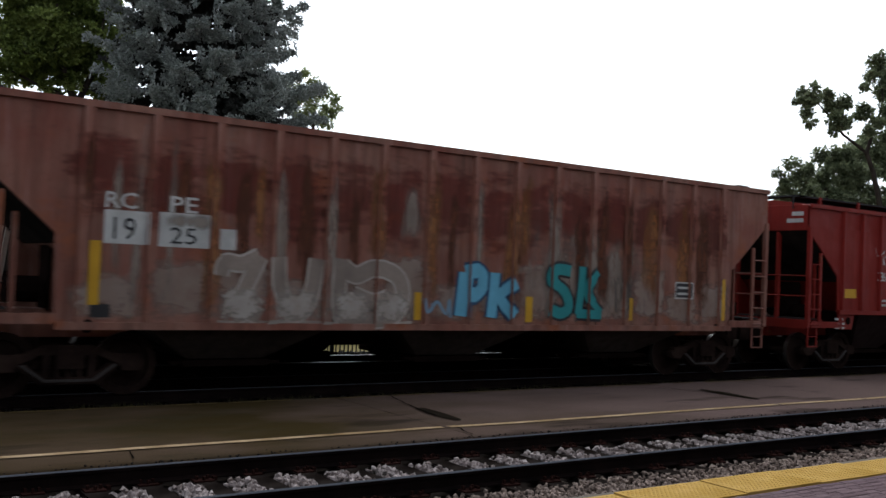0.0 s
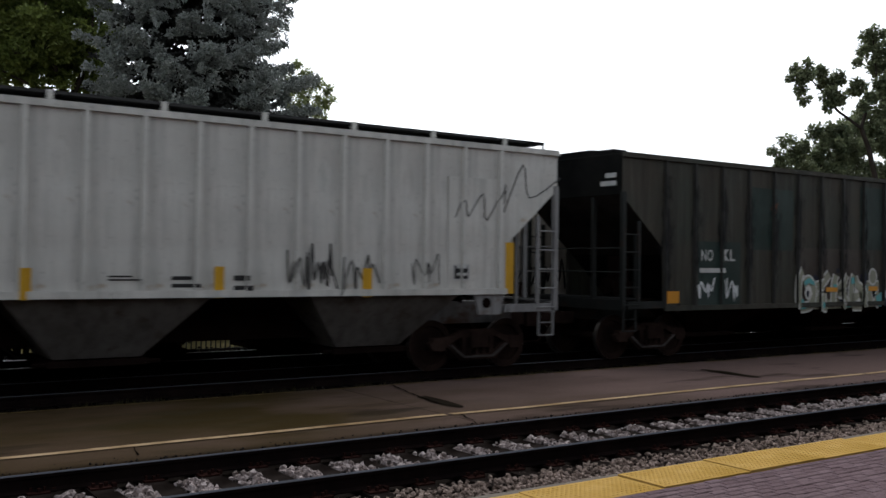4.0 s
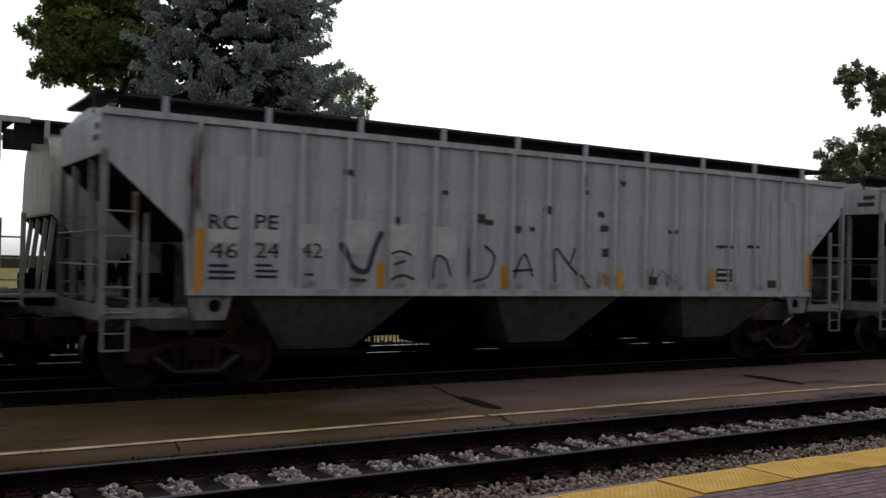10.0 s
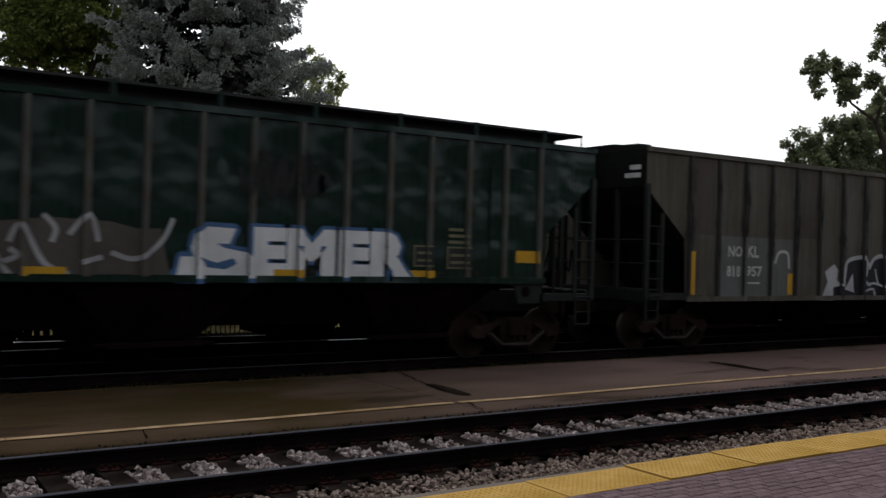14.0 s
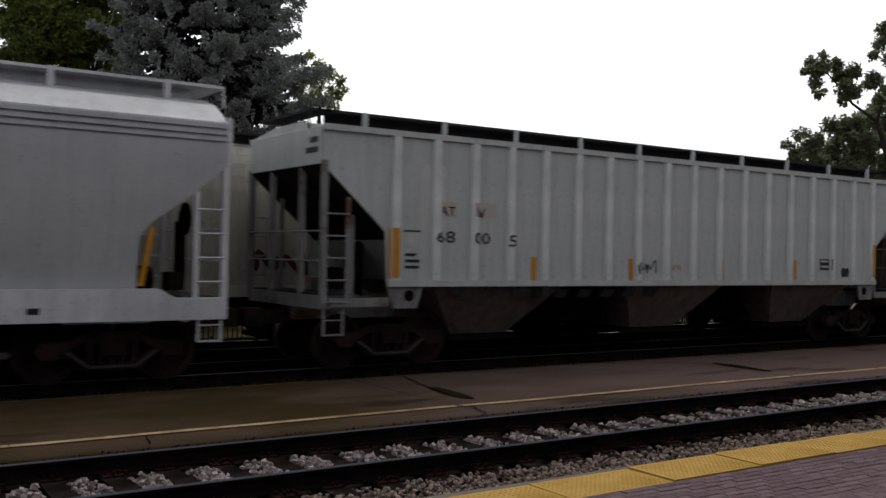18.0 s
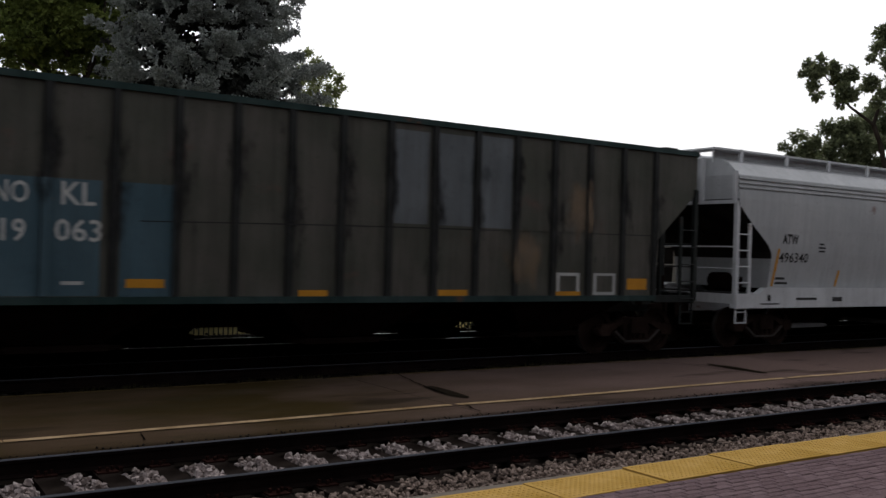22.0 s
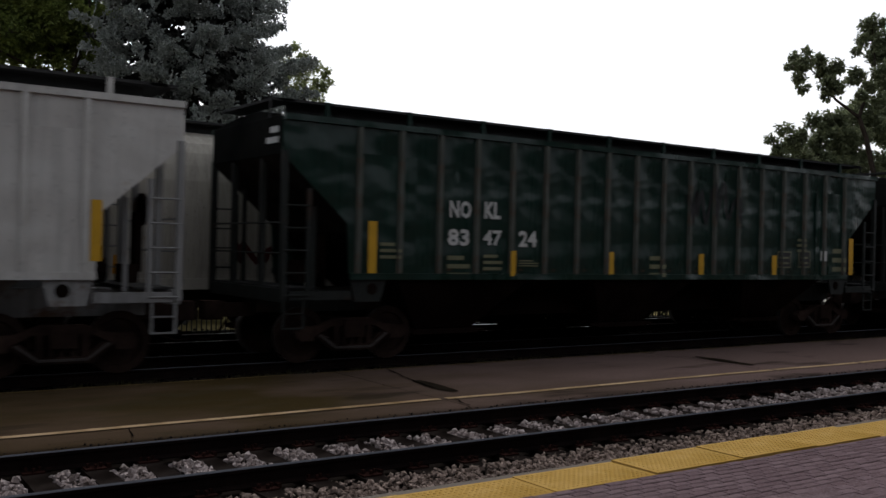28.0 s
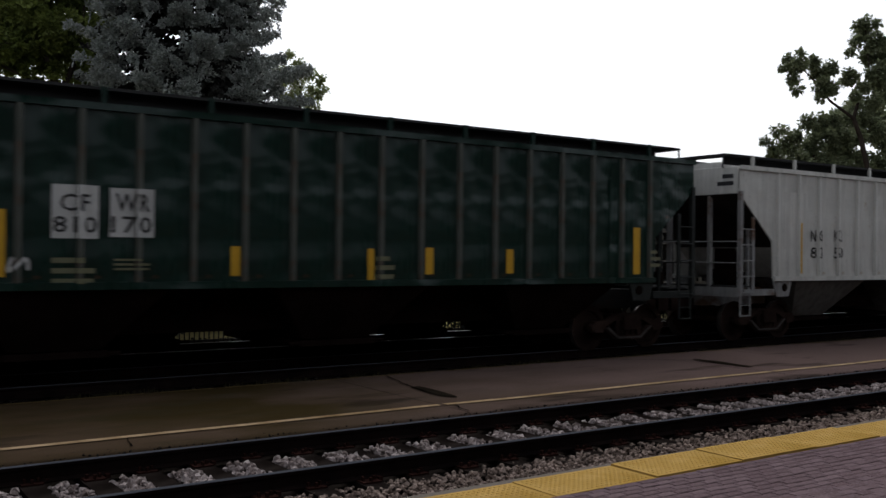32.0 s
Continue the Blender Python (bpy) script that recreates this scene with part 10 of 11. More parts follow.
# car 17
letters(c17, "NO", -5.94, -5.51, 2.48, 2.73, SOOT)
letters(c17, "KL", -5.13, -4.75, 2.50, 2.76, SOOT)
letters(c17, "83", -5.94, -5.52, 2.11, 2.36, SOOT)
letters(c17, "50", -5.13, -4.71, 2.13, 2.37, SOOT)
letters(c17, "06", -4.32, -3.90, 2.13, 2.38, SOOT)
small_print(c17, -5.92, 1.80, 0.34, 2, SOOT, 0.033, 0.066)
small_print(c17, -5.11, 1.81, 0.38, 2, SOOT, 0.034, 0.068)
small_print(c17, -4.37, 1.74, 0.38, 2, SOOT, 0.020, 0.040)
patch(c17, -6.74, -6.54, 1.63, 2.57, PAINT["yellow_tape"], "reflector_tape", 0.008, 0.0)
patch(c17, -3.98, -3.80, 1.64, 2.13, PAINT["yellow_tape"], "reflector_tape", 0.008, 0.0)
patch(c17, -1.03, -0.86, 1.66, 2.11, PAINT["yellow_tape"], "reflector_tape", 0.008, 0.0)
patch(c17, 4.37, 4.56, 1.68, 2.11, PAINT["yellow_tape"], "reflector_tape", 0.008, 0.0)
patch(c17, 7.20, 7.36, 1.71, 2.60, PAINT["yellow_tape"], "reflector_tape", 0.008, 0.0)
patch(c17, 1.45, 1.62, 1.67, 2.09, PAINT["yellow_tape"], "reflector_tape", 0.008, 0.0)
letters(c17, "REN", -3.56, -2.21, 1.82, 2.21, BLACK_FADE, fat=-0.02, shear=0.1)
letters(c17, "RON", -1.62, -0.36, 2.00, 2.38, BLACK_FADE, fat=-0.02, shear=0.1)
scribble(c17, -0.01, 0.54, 1.84, 2.21, BLACK_FADE, 0.03, 4, 10)
scribble(c17, -1.89, 0.39, 1.61, 1.86, BLACK_FADE, 0.02, 6, 18)
scribble(c17, 2.12, 3.37, 1.56, 2.36, BLACK_FADE, 0.03, 9, 18)
scribble(c17, 3.00, 4.33, 1.62, 2.32, BLACK_FADE, 0.03, 10, 14)
scribble(c17, 0.94, 1.60, 1.64, 2.15, YELLOW_SPRAY, 0.06, 3, 8)
data_box(c17, 5.31, 1.67, 0.50, 0.32, BLACK, WHITE)
scribble(c17, 1.05, 1.30, 3.50, 4.03, SOOT, 0.05, 2, 5)
stroke(c17, [(2.44, 4.18), (2.43, 3.26)], 0.06, SOOT)
stroke(c17, [(3.83, 3.65), (4.03, 3.34)], 0.04, SOOT)

# car 18
letters(c18, "NO", -5.22, -4.73, 2.57, 2.89, WHITE, fat=0.035)
letters(c18, "KL", -4.42, -4.04, 2.58, 2.90, WHITE, fat=0.035)
letters(c18, "83", -5.25, -4.76, 2.06, 2.37, WHITE, fat=0.035)
letters(c18, "47", -4.44, -4.00, 2.08, 2.37, WHITE, fat=0.035)
letters(c18, "24", -3.58, -3.13, 2.07, 2.38, WHITE, fat=0.035)
patch(c18, -6.92, -6.75, 1.50, 2.45, PAINT["yellow_tape"], "reflector_tape", 0.008, 0.0)
patch(c18, -3.82, -3.64, 1.51, 1.99, PAINT["yellow_tape"], "reflector_tape", 0.008, 0.0)
patch(c18, -1.21, -1.03, 1.53, 2.01, PAINT["yellow_tape"], "reflector_tape", 0.008, 0.0)
patch(c18, 1.61, 1.78, 1.53, 2.01, PAINT["yellow_tape"], "reflector_tape", 0.008, 0.0)
patch(c18, 4.23, 4.41, 1.54, 2.01, PAINT["yellow_tape"], "reflector_tape", 0.008, 0.0)
patch(c18, 7.39, 7.58, 1.55, 2.49, PAINT["yellow_tape"], "reflector_tape", 0.008, 0.0)
small_print(c18, -6.68, 2.03, 0.43, 3, OLIVE_PRINT, 0.056, 0.111)
small_print(c18, -5.25, 1.80, 0.54, 3, OLIVE_PRINT, 0.078, 0.155)
small_print(c18, -4.42, 1.85, 0.47, 3, OLIVE_PRINT, 0.058, 0.117)
small_print(c18, -3.57, 1.79, 0.53, 3, OLIVE_PRINT, 0.024, 0.048)
small_print(c18, 0.04, 1.85, 0.48, 3, OLIVE_PRINT, 0.089, 0.178)
small_print(c18, 5.22, 2.37, 0.38, 3, OLIVE_PRINT, 0.064, 0.128)
small_print(c18, 6.68, 2.10, 0.56, 3, OLIVE_PRINT, 0.115, 0.230)
patch(c18, 6.17, 6.44, 1.90, 2.15, WHITE)
data_box(c18, 4.44, 1.72, 0.53, 0.40, BLACK, OLIVE_PRINT)
data_box(c18, 5.27, 1.73, 0.48, 0.41, BLACK, OLIVE_PRINT)
scribble(c18, 1.18, 3.15, 2.65, 3.68, BLACK_SPRAY, 0.08, 7, 14)

# car 19
letters(c19, "NO", -5.11, -4.63, 2.57, 2.89, WHITE, fat=0.035)
letters(c19, "KL", -4.24, -3.86, 2.57, 2.90, WHITE, fat=0.035)
letters(c19, "83", -5.10, -4.65, 2.04, 2.36, WHITE, fat=0.035)
letters(c19, "47", -4.27, -3.83, 2.05, 2.38, WHITE, fat=0.035)
letters(c19, "42", -3.44, -2.98, 2.05, 2.37, WHITE, fat=0.035)
patch(c19, -6.85, -6.65, 1.51, 2.45, PAINT["yellow_tape"], "reflector_tape", 0.008, 0.0)
patch(c19, -3.71, -3.52, 1.51, 1.99, PAINT["yellow_tape"], "reflector_tape", 0.008, 0.0)
patch(c19, -1.07, -0.90, 1.50, 2.00, PAINT["yellow_tape"], "reflector_tape", 0.008, 0.0)
patch(c19, 1.72, 1.90, 1.53, 2.01, PAINT["yellow_tape"], "reflector_tape", 0.008, 0.0)
patch(c19, 4.37, 4.56, 1.53, 2.00, PAINT["yellow_tape"], "reflector_tape", 0.008, 0.0)
patch(c19, 7.53, 7.73, 1.53, 2.48, PAINT["yellow_tape"], "reflector_tape", 0.008, 0.0)
patch(c19, -5.25, -2.75, 1.49, 3.35, GREEN_PATCH2, rough=0.02, lift=0.002)
small_print(c19, -6.62, 2.04, 0.46, 3, OLIVE_PRINT, 0.058, 0.117)
small_print(c19, -5.16, 1.85, 0.55, 3, OLIVE_PRINT, 0.077, 0.155)
small_print(c19, -4.26, 1.89, 0.44, 3, OLIVE_PRINT, 0.040, 0.080)
small_print(c19, -3.47, 1.80, 0.53, 3, OLIVE_PRINT, 0.016, 0.033)
small_print(c19, 0.07, 1.90, 0.58, 3, OLIVE_PRINT, 0.088, 0.177)
small_print(c19, 5.34, 2.43, 0.59, 3, OLIVE_PRINT, 0.047, 0.094)
small_print(c19, 6.89, 2.05, 0.53, 3, OLIVE_PRINT, 0.089, 0.178)
blob(c19, [(1.27, 3.20), (1.69, 3.47), (3.16, 3.81), (3.09, 3.28), (2.34, 2.92), (1.32, 2.60)], BLACK_SPRAY)

# car 20
patch(c20, -5.01, -4.36, 2.18, 2.95, FADED_WHITE, name='number_panel')
patch(c20, -4.20, -3.55, 2.21, 2.93, FADED_WHITE, name='number_panel')
letters(c20, "CF", -4.90, -4.48, 2.57, 2.82, SOOT, lift=0.009)
letters(c20, "WR", -4.12, -3.61, 2.59, 2.85, SOOT, lift=0.009)
letters(c20, "810", -4.99, -4.38, 2.26, 2.50, SOOT, lift=0.009)
letters(c20, "170", -4.18, -3.58, 2.27, 2.52, SOOT, lift=0.009)
patch(c20, -5.79, -5.61, 1.63, 2.57, PAINT["yellow_tape"], "reflector_tape", 0.008, 0.0)
patch(c20, -2.33, -2.17, 1.63, 2.10, PAINT["yellow_tape"], "reflector_tape", 0.008, 0.0)
patch(c20, 0.16, 0.29, 1.54, 2.09, PAINT["yellow_tape"], "reflector_tape", 0.008, 0.0)
patch(c20, 1.36, 1.53, 1.64, 2.12, PAINT["yellow_tape"], "reflector_tape", 0.008, 0.0)
patch(c20, 3.22, 3.39, 1.65, 2.11, PAINT["yellow_tape"], "reflector_tape", 0.008, 0.0)
patch(c20, 6.65, 6.85, 1.62, 2.61, PAINT["yellow_tape"], "reflector_tape", 0.008, 0.0)
small_print(c20, -6.46, 2.00, 0.48, 3, OLIVE_PRINT, 0.079, 0.157)
small_print(c20, -5.00, 1.83, 0.63, 3, OLIVE_PRINT, 0.075, 0.150)
small_print(c20, -4.13, 1.86, 0.56, 3, OLIVE_PRINT, 0.034, 0.068)
small_print(c20, 0.32, 1.88, 0.41, 3, OLIVE_PRINT, 0.078, 0.157)
small_print(c20, 7.11, 2.06, 0.40, 3, OLIVE_PRINT, 0.070, 0.141)
scribble(c20, -5.59, -5.31, 1.70, 1.91, WHITE, 0.05, 2, 4)

# car 21
letters(c21, "NO", -5.77, -5.27, 2.41, 2.70, SOOT)
letters(c21, "KL", -4.78, -4.43, 2.43, 2.72, SOOT)
letters(c21, "83", -5.77, -5.27, 1.99, 2.27, SOOT)
letters(c21, "50", -4.78, -4.38, 1.99, 2.28, SOOT)
patch(c21, -6.28, -6.12, 1.61, 2.86, PAINT["yellow_tape"], "reflector_tape", 0.008, 0.0)

# tags on the parked hopper
tag_black, tag_red = spray("black_tag", (0.02, 0.02, 0.02)), spray("dark_red_tag", (0.12, 0.02, 0.02))
for k in range(3):
    scribble(PARKED[1], -7.45 + 0.5 * k, -6.85 + 0.5 * k, 1.35, 2.05, tag_black, 0.12, 60 + k, 7)
for k in range(4):
    scribble(PARKED[1], -3.4 + 1.2 * k, -2.1 + 1.2 * k, 1.4, 2.1, tag_red if k % 2 == 0 else tag_black, 0.12, 20 + k, 9)
for k in range(3):
    scribble(PARKED[1], 1.6 + 1.3 * k, 2.8 + 1.3 * k, 1.4, 2.3, tag_black, 0.06, 40 + k, 10)
tape(PARKED[1], (-5.6, -2.0, 2.2, 5.9), 1.4, 1.75, 0.1, PAINT["orange"])

# ---- picket fence behind the siding ----
fence = thing("fence", "black metal picket fence along the siding", "fence")
picket = post = None
x = 3.0
i = 0
while x < 26:
    if i % 18 == 0:
        if post is None:
            post = Geo().box(-0.04, 0.04, 22.56, 22.64, -0.36, 1.0).part("post", FENCE, fence)
            ob = post
        else:
            ob = new("post", post.data)
            ob.parent = fence
    else:
        if picket is None:
            picket = Geo().box(-0.012, 0.012, 22.588, 22.612, -0.28, 0.92).part("picket", FENCE, fence)
            ob = picket
        else:
            ob = new("picket", picket.data)
            ob.parent = fence
    ob.location = (x, 0, 0)
    x += 0.125
    i += 1
for z in (-0.2, 0.78):
    Geo().box(3.0, 26, 22.575, 22.625, z, z + 0.035).part("fence_rail", FENCE, fence)

# ---- a white car parked behind the fence ----
white_body, glass_dark, red_lamp = plain("white_car_paint", (0.75, 0.75, 0.74), 0.3, vary=0.08), plain("dark_car_glass", (0.03, 0.035, 0.04), 0.1), plain("red_tail_lamp", (0.5, 0.01, 0.01), 0.3, vary=0.1)
tyre = plain("black_tyre", (0.02, 0.02, 0.02), 0.85)
auto = thing("parked_car", "white car parked behind the fence", "car")
hull = [(-2.2, 0.3), (2.2, 0.3), (2.25, 0.62), (2.1, 0.85), (1.2, 0.95), (0.55, 1.42), (-1.1, 1.45), (-1.8, 1.0), (-2.2, 0.92), (-2.28, 0.6)]
Geo().prism(hull, -0.85, 0.85).part("body", white_body, auto)
for s in (-1, 1):
    y0, y1 = sorted((s * 0.851, s * 0.86))
    Geo().prism([(0.95, 0.98), (0.48, 1.34), (-0.2, 1.36), (-0.2, 0.98)], y0, y1).part("side_window", glass_dark, auto)
    Geo().prism([(-0.28, 0.98), (-0.28, 1.36), (-1.0, 1.36), (-1.5, 1.0)], y0, y1).part("side_window", glass_dark, auto)
    for wx in (-1.35, 1.35):
        Geo().tube((wx, s * 0.7, 0.31), (wx, s * 0.88, 0.31), 0.31, 20).part("wheel", tyre, auto)
    Geo().box(-2.3, -2.14, s * 0.62 - 0.16, s * 0.62 + 0.16, 0.68, 0.86).part("tail_lamp", red_lamp, auto)
auto.matrix_basis = pose(16.6, 32.5, -0.25, 0, 0, 200)

# ---- trees ----


def needle_tree(name, label, x, y, top, radius, seed):
    """A blue spruce: whorls of boughs that droop and turn up, flat fans of branchlets on them, stubby needled twigs on those."""
    rng = random.Random(seed)
    tree = thing(name, label, "tree")
    tree.location = (x, y, 0)
    tr = Geo()
    for k in range(8):
        tr.tube((0, 0, -0.4 + k * top / 8), (0, 0, -0.4 + (k + 1) * top / 8), 0.34 * (1 - k / 8.5), 9, 0.34 * (1 - (k + 1) / 8.5))
    tr.part("trunk", BARK, tree)
    v, f, iv, jf = [], [], [], []
    bo = Geo()

    def twig(c, d, size, fat, inner=False):
        """One twig in its coat of needles: a blunt three-sided spindle."""
        vv, ff = (iv, jf) if inner else (v, f)
        u = d.orthogonal().normalized()
        w = d.cross(u)
        k = len(vv)
        m = c + d * size * 0.6
        vv.append(tuple(c))
        for q in range(3):
            e = 2.094 * q + size * 40
            vv.append(tuple(m + (u * math.cos(e) + w * math.sin(e)) * fat))
        vv.append(tuple(c + d * size))
        for q in range(3):
            r = (q + 1) % 3
            ff.append((k, k + 1 + r, k + 1 + q))
            ff.append((k + 4, k + 1 + q, k + 1 + r))

    def branchlet(p, d, length, dense, inner=False):
        """A side shoot that hangs a little, twigs all round it and upright tufts on top."""
        n = max(2, int(length / (0.075 if dense else 0.13)))
        flat = Vector((-d.y, d.x, 0)).normalized()
        for i in range(n):
            t = (i + 0.5) / n
            c = p + d * length * t + Vector((0, 0, -0.16 * length * t * t))
            for _ in range(4 if dense else 3):
                e = (d * rng.uniform(0.3, 1.0) + flat * rng.uniform(-0.9, 0.9) + Vector((0, 0, rng.uniform(-0.55, 0.85)))).normalized()
                twig(c, e, rng.uniform(0.08, 0.15) if dense else 0.2, 0.028 if dense else 0.075, inner)
        twig(p + d * length * 0.95 + Vector((0, 0, -0.14 * length)), d, 0.18, 0.03, inner)

    z = 0.8
    while z < top - 0.3:
        r = radius * (1 - z / top)
        seen = 4.9 < z < 12.6
        n = max(6, int(5 + r * 1.9)) if seen else 8
        for b in range(n):
            a = 2 * math.pi * (b + rng.uniform(-0.45, 0.45)) / n
            out = Vector((math.cos(a), math.sin(a), 0))
            side = Vector((-math.sin(a), math.cos(a), 0))
            dense = seen and out.y < 0.45
            length = r * rng.choice((0.74, 0.86, 0.92, 1.0, 1.05))
            droop = rng.uniform(0.2, 0.36)
            p0 = Vector((0, 0, z + rng.uniform(-0.22, 0.22)))
            last, steps = p0, max(5, int(length / (0.2 if dense else 0.34)))
            for s in range(1, steps + 1):
                t = s / steps
                p = p0 + out * length * t + Vector((0, 0, -droop * length * t + 0.26 * length * t ** 3))
                bo.tube(last, p, 0.045 * (1 - t * 0.8), 4)
                last = p
                if t < 0.15:
                    continue
                reach = (0.3 + 0.62 * math.sin(math.pi * min(1, 1.12 * t))) * min(1, length / 2.6)
                # growth near the trunk goes into the mesh coloured dark for shade
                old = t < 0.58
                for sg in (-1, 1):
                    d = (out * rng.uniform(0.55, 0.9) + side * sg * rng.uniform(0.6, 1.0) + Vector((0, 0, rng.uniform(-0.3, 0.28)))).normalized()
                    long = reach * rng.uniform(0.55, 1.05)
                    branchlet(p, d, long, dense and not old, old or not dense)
                    if dense and not old and rng.random() < 0.6:
                        # a knobbly pad of young shoots on the end of the branchlet
                        c, knob = p + d * long * rng.uniform(0.6, 1.0) + Vector((0, 0, 0.04 - 0.1 * long)), rng.uniform(0.09, 0.2)
                        for _ in range(int(110 * knob / 0.2)):
                            e = Vector((rng.gauss(0, 0.8), rng.gauss(0, 0.8), rng.gauss(0.3, 0.6))).normalized()
                            twig(c + e * knob * rng.uniform(0.35, 1.0), (e + out * 0.4).normalized(), rng.uniform(0.06, 0.11), 0.028)
            if dense:
                # hanging shoots near the tip
                for _ in range(5):
                    q = p0 + out * length * rng.uniform(0.6, 1.0) + Vector((0, 0, -droop * length * 0.75))
                    branchlet(q, (out * 0.25 + Vector((0, 0, -1)) + side * rng.uniform(-0.3, 0.3)).normalized(), rng.uniform(0.18, 0.38), True)
        z += rng.uniform(0.45, 0.56) if z > 4 else 0.9
    tagged(bo.part("branchwork", BARK, tree), kind="stuff")
    obj_from("crown", v, f, NEEDLES, tree)
    obj_from("inner_crown", iv, jf, SHADED_OLD_NEEDLES, tree, "old wood and needles near the trunk, darkened for shade")
    return tree


def leaf_tree(name, label, base, limbs, clusters, leaf, per, material, seed, clump=0.2, fill=1.0):
    """A broadleaf tree: tapered limbs given as lists of points, and a crown of small leaves in knobbly clumps."""
    rng = random.Random(seed)
    tree = thing(name, label, "tree")
    tree.location = base
    b = Vector(base)
    for i, (pts, r0, r1) in enumerate(limbs):
        lg, n = Geo(), len(pts) - 1
        for k in range(n):
            lg.tube(Vector(pts[k]) - b, Vector(pts[k + 1]) - b, r0 + (r1 - r0) * k / n, 8, r0 + (r1 - r0) * (k + 1) / n)
        lg.part("limb" if i else "trunk", BARK, tree)
    v, f, tw = [], [], Geo()
    for cx, cy, cz, r in clusters:
        c = Vector((cx, cy, cz)) - b
        for _ in range(max(4, int(fill * 5.5 * (r / clump) ** 1.9))):
            d = Vector((rng.gauss(0, 1), rng.gauss(0, 1), rng.gauss(0, 1))).normalized()
            q = c + d * max(0.0, r - clump * 0.6) * rng.uniform(0.3, 1.0) ** 0.5
            rr = clump * rng.uniform(0.6, 1.15)
            if rng.random() < 0.3:
                tw.tube(c + d * r * 0.1, q, 0.016, 4, 0.006)
            for _ in range(int(per * rng.uniform(0.6, 1.3))):
                e = Vector((rng.gauss(0, 1), rng.gauss(0, 1), rng.gauss(0, 0.8))).normalized()
                p = q + e * rr * rng.uniform(0.3, 1.0)
                s = leaf * rng.uniform(0.6, 1.25)
                # leaves spread outward and hang with their faces up
                u = (e * 0.8 + Vector((rng.gauss(0, 0.6), rng.gauss(0, 0.6), rng.gauss(-0.25, 0.5)))).normalized()
                w = u.cross(Vector((rng.gauss(0, 0.5), rng.gauss(0, 0.5), 1)))
                w = w.normalized() if w.length > 1e-3 else u.orthogonal().normalized()
                k = len(v)
                h = u.cross(w) * s * 0.1
                v.extend([tuple(p), tuple(p + u * s * 0.45 + w * s * 0.36 + h), tuple(p + u * s), tuple(p + u * s * 0.45 - w * s * 0.36 + h)])
                f.extend([(k, k + 1, k + 2), (k, k + 2, k + 3)])
    tagged(tw.part("brushwood", BARK, tree), kind="stuff")
    obj_from("crown", v, f, material, tree)
    return tree


# foliage masses of the trees: middle and radius
MAPLE_A = [(4.64, 32.89, 9.09, 0.25), (5.01, 33.46, 9.55, 0.27), (5.38, 33.24, 10.04, 0.45), (5.12, 32.72, 8.90, 0.41), (5.68, 33.12, 9.42, 0.60), (6.17, 33.54, 10.22, 0.74), (5.34, 33.48, 8.23, 0.42), (4.92, 33.01, 7.83, 0.16), (5.47, 33.12, 7.73, 0.31), (5.69, 32.35, 8.46, 0.66), (6.45, 32.64, 9.53, 0.76), (7.22, 33.42, 10.36, 0.79), (7.63, 32.88, 10.69, 0.65), (6.88, 32.54, 9.02, 0.77), (6.48, 33.07, 8.28, 0.51), (6.05, 33.28, 7.89, 0.26), (7.01, 33.24, 8.09, 0.37), (7.65, 32.82, 9.46, 0.69), (7.97, 32.91, 8.72, 0.53)]
MAPLE_B = [(7.56, 33.51, 8.51, 0.32), (8.55, 33.89, 8.48, 0.35), (6.15, 33.53, 10.87, 0.65), (7.00, 33.35, 11.07, 0.75), (8.16, 33.49, 10.24, 0.57), (5.43, 32.84, 10.41, 0.36), (8.77, 32.86, 9.53, 0.57), (8.60, 33.78, 10.85, 0.68)]
LINDEN = [(17.49, 36.39, 10.29, 0.26), (17.76, 36.07, 9.90, 0.33), (18.08, 35.91, 9.53, 0.37), (18.55, 35.74, 9.23, 0.30), (18.88, 36.00, 8.93, 0.21), (18.60, 36.39, 8.83, 0.43), (17.72, 36.22, 9.27, 0.54), (18.07, 36.03, 8.34, 0.42), (18.70, 36.29, 8.24, 0.19), (17.27, 35.79, 8.46, 0.53), (16.98, 36.01, 9.33, 0.58)]
WALNUT_A = [(34.40, 23.63, 10.48, 0.19), (34.56, 24.35, 10.29, 0.26), (34.11, 24.26, 9.87, 0.15), (34.38, 23.76, 9.93, 0.40), (35.69, 24.00, 10.25, 0.35), (34.37, 23.95, 9.39, 0.28), (34.94, 24.15, 9.02, 0.21), (36.69, 24.29, 10.00, 0.47), (36.41, 23.59, 10.03, 0.35), (35.90, 23.53, 9.22, 0.48), (37.72, 24.34, 9.36, 0.31), (36.24, 23.93, 8.85, 0.23), (38.86, 24.26, 9.99, 0.44), (38.17, 23.50, 9.04, 0.29), (39.70, 23.95, 12.50, 0.32), (39.38, 24.22, 12.44, 0.18), (40.12, 23.73, 12.52, 0.14), (40.22, 24.45, 12.14, 0.46), (39.50, 24.40, 11.68, 0.30), (37.77, 23.53, 10.86, 0.17), (39.63, 23.53, 11.54, 0.50), (41.31, 24.04, 11.23, 0.59)]
WALNUT_B = [(41.06, 24.70, 11.31, 0.42), (41.47, 23.81, 11.84, 0.41), (40.00, 23.55, 10.11, 0.70), (41.37, 23.88, 9.60, 0.72), (39.19, 23.25, 8.85, 0.43), (38.78, 23.55, 9.45, 0.34), (42.22, 23.90, 10.60, 0.81)]
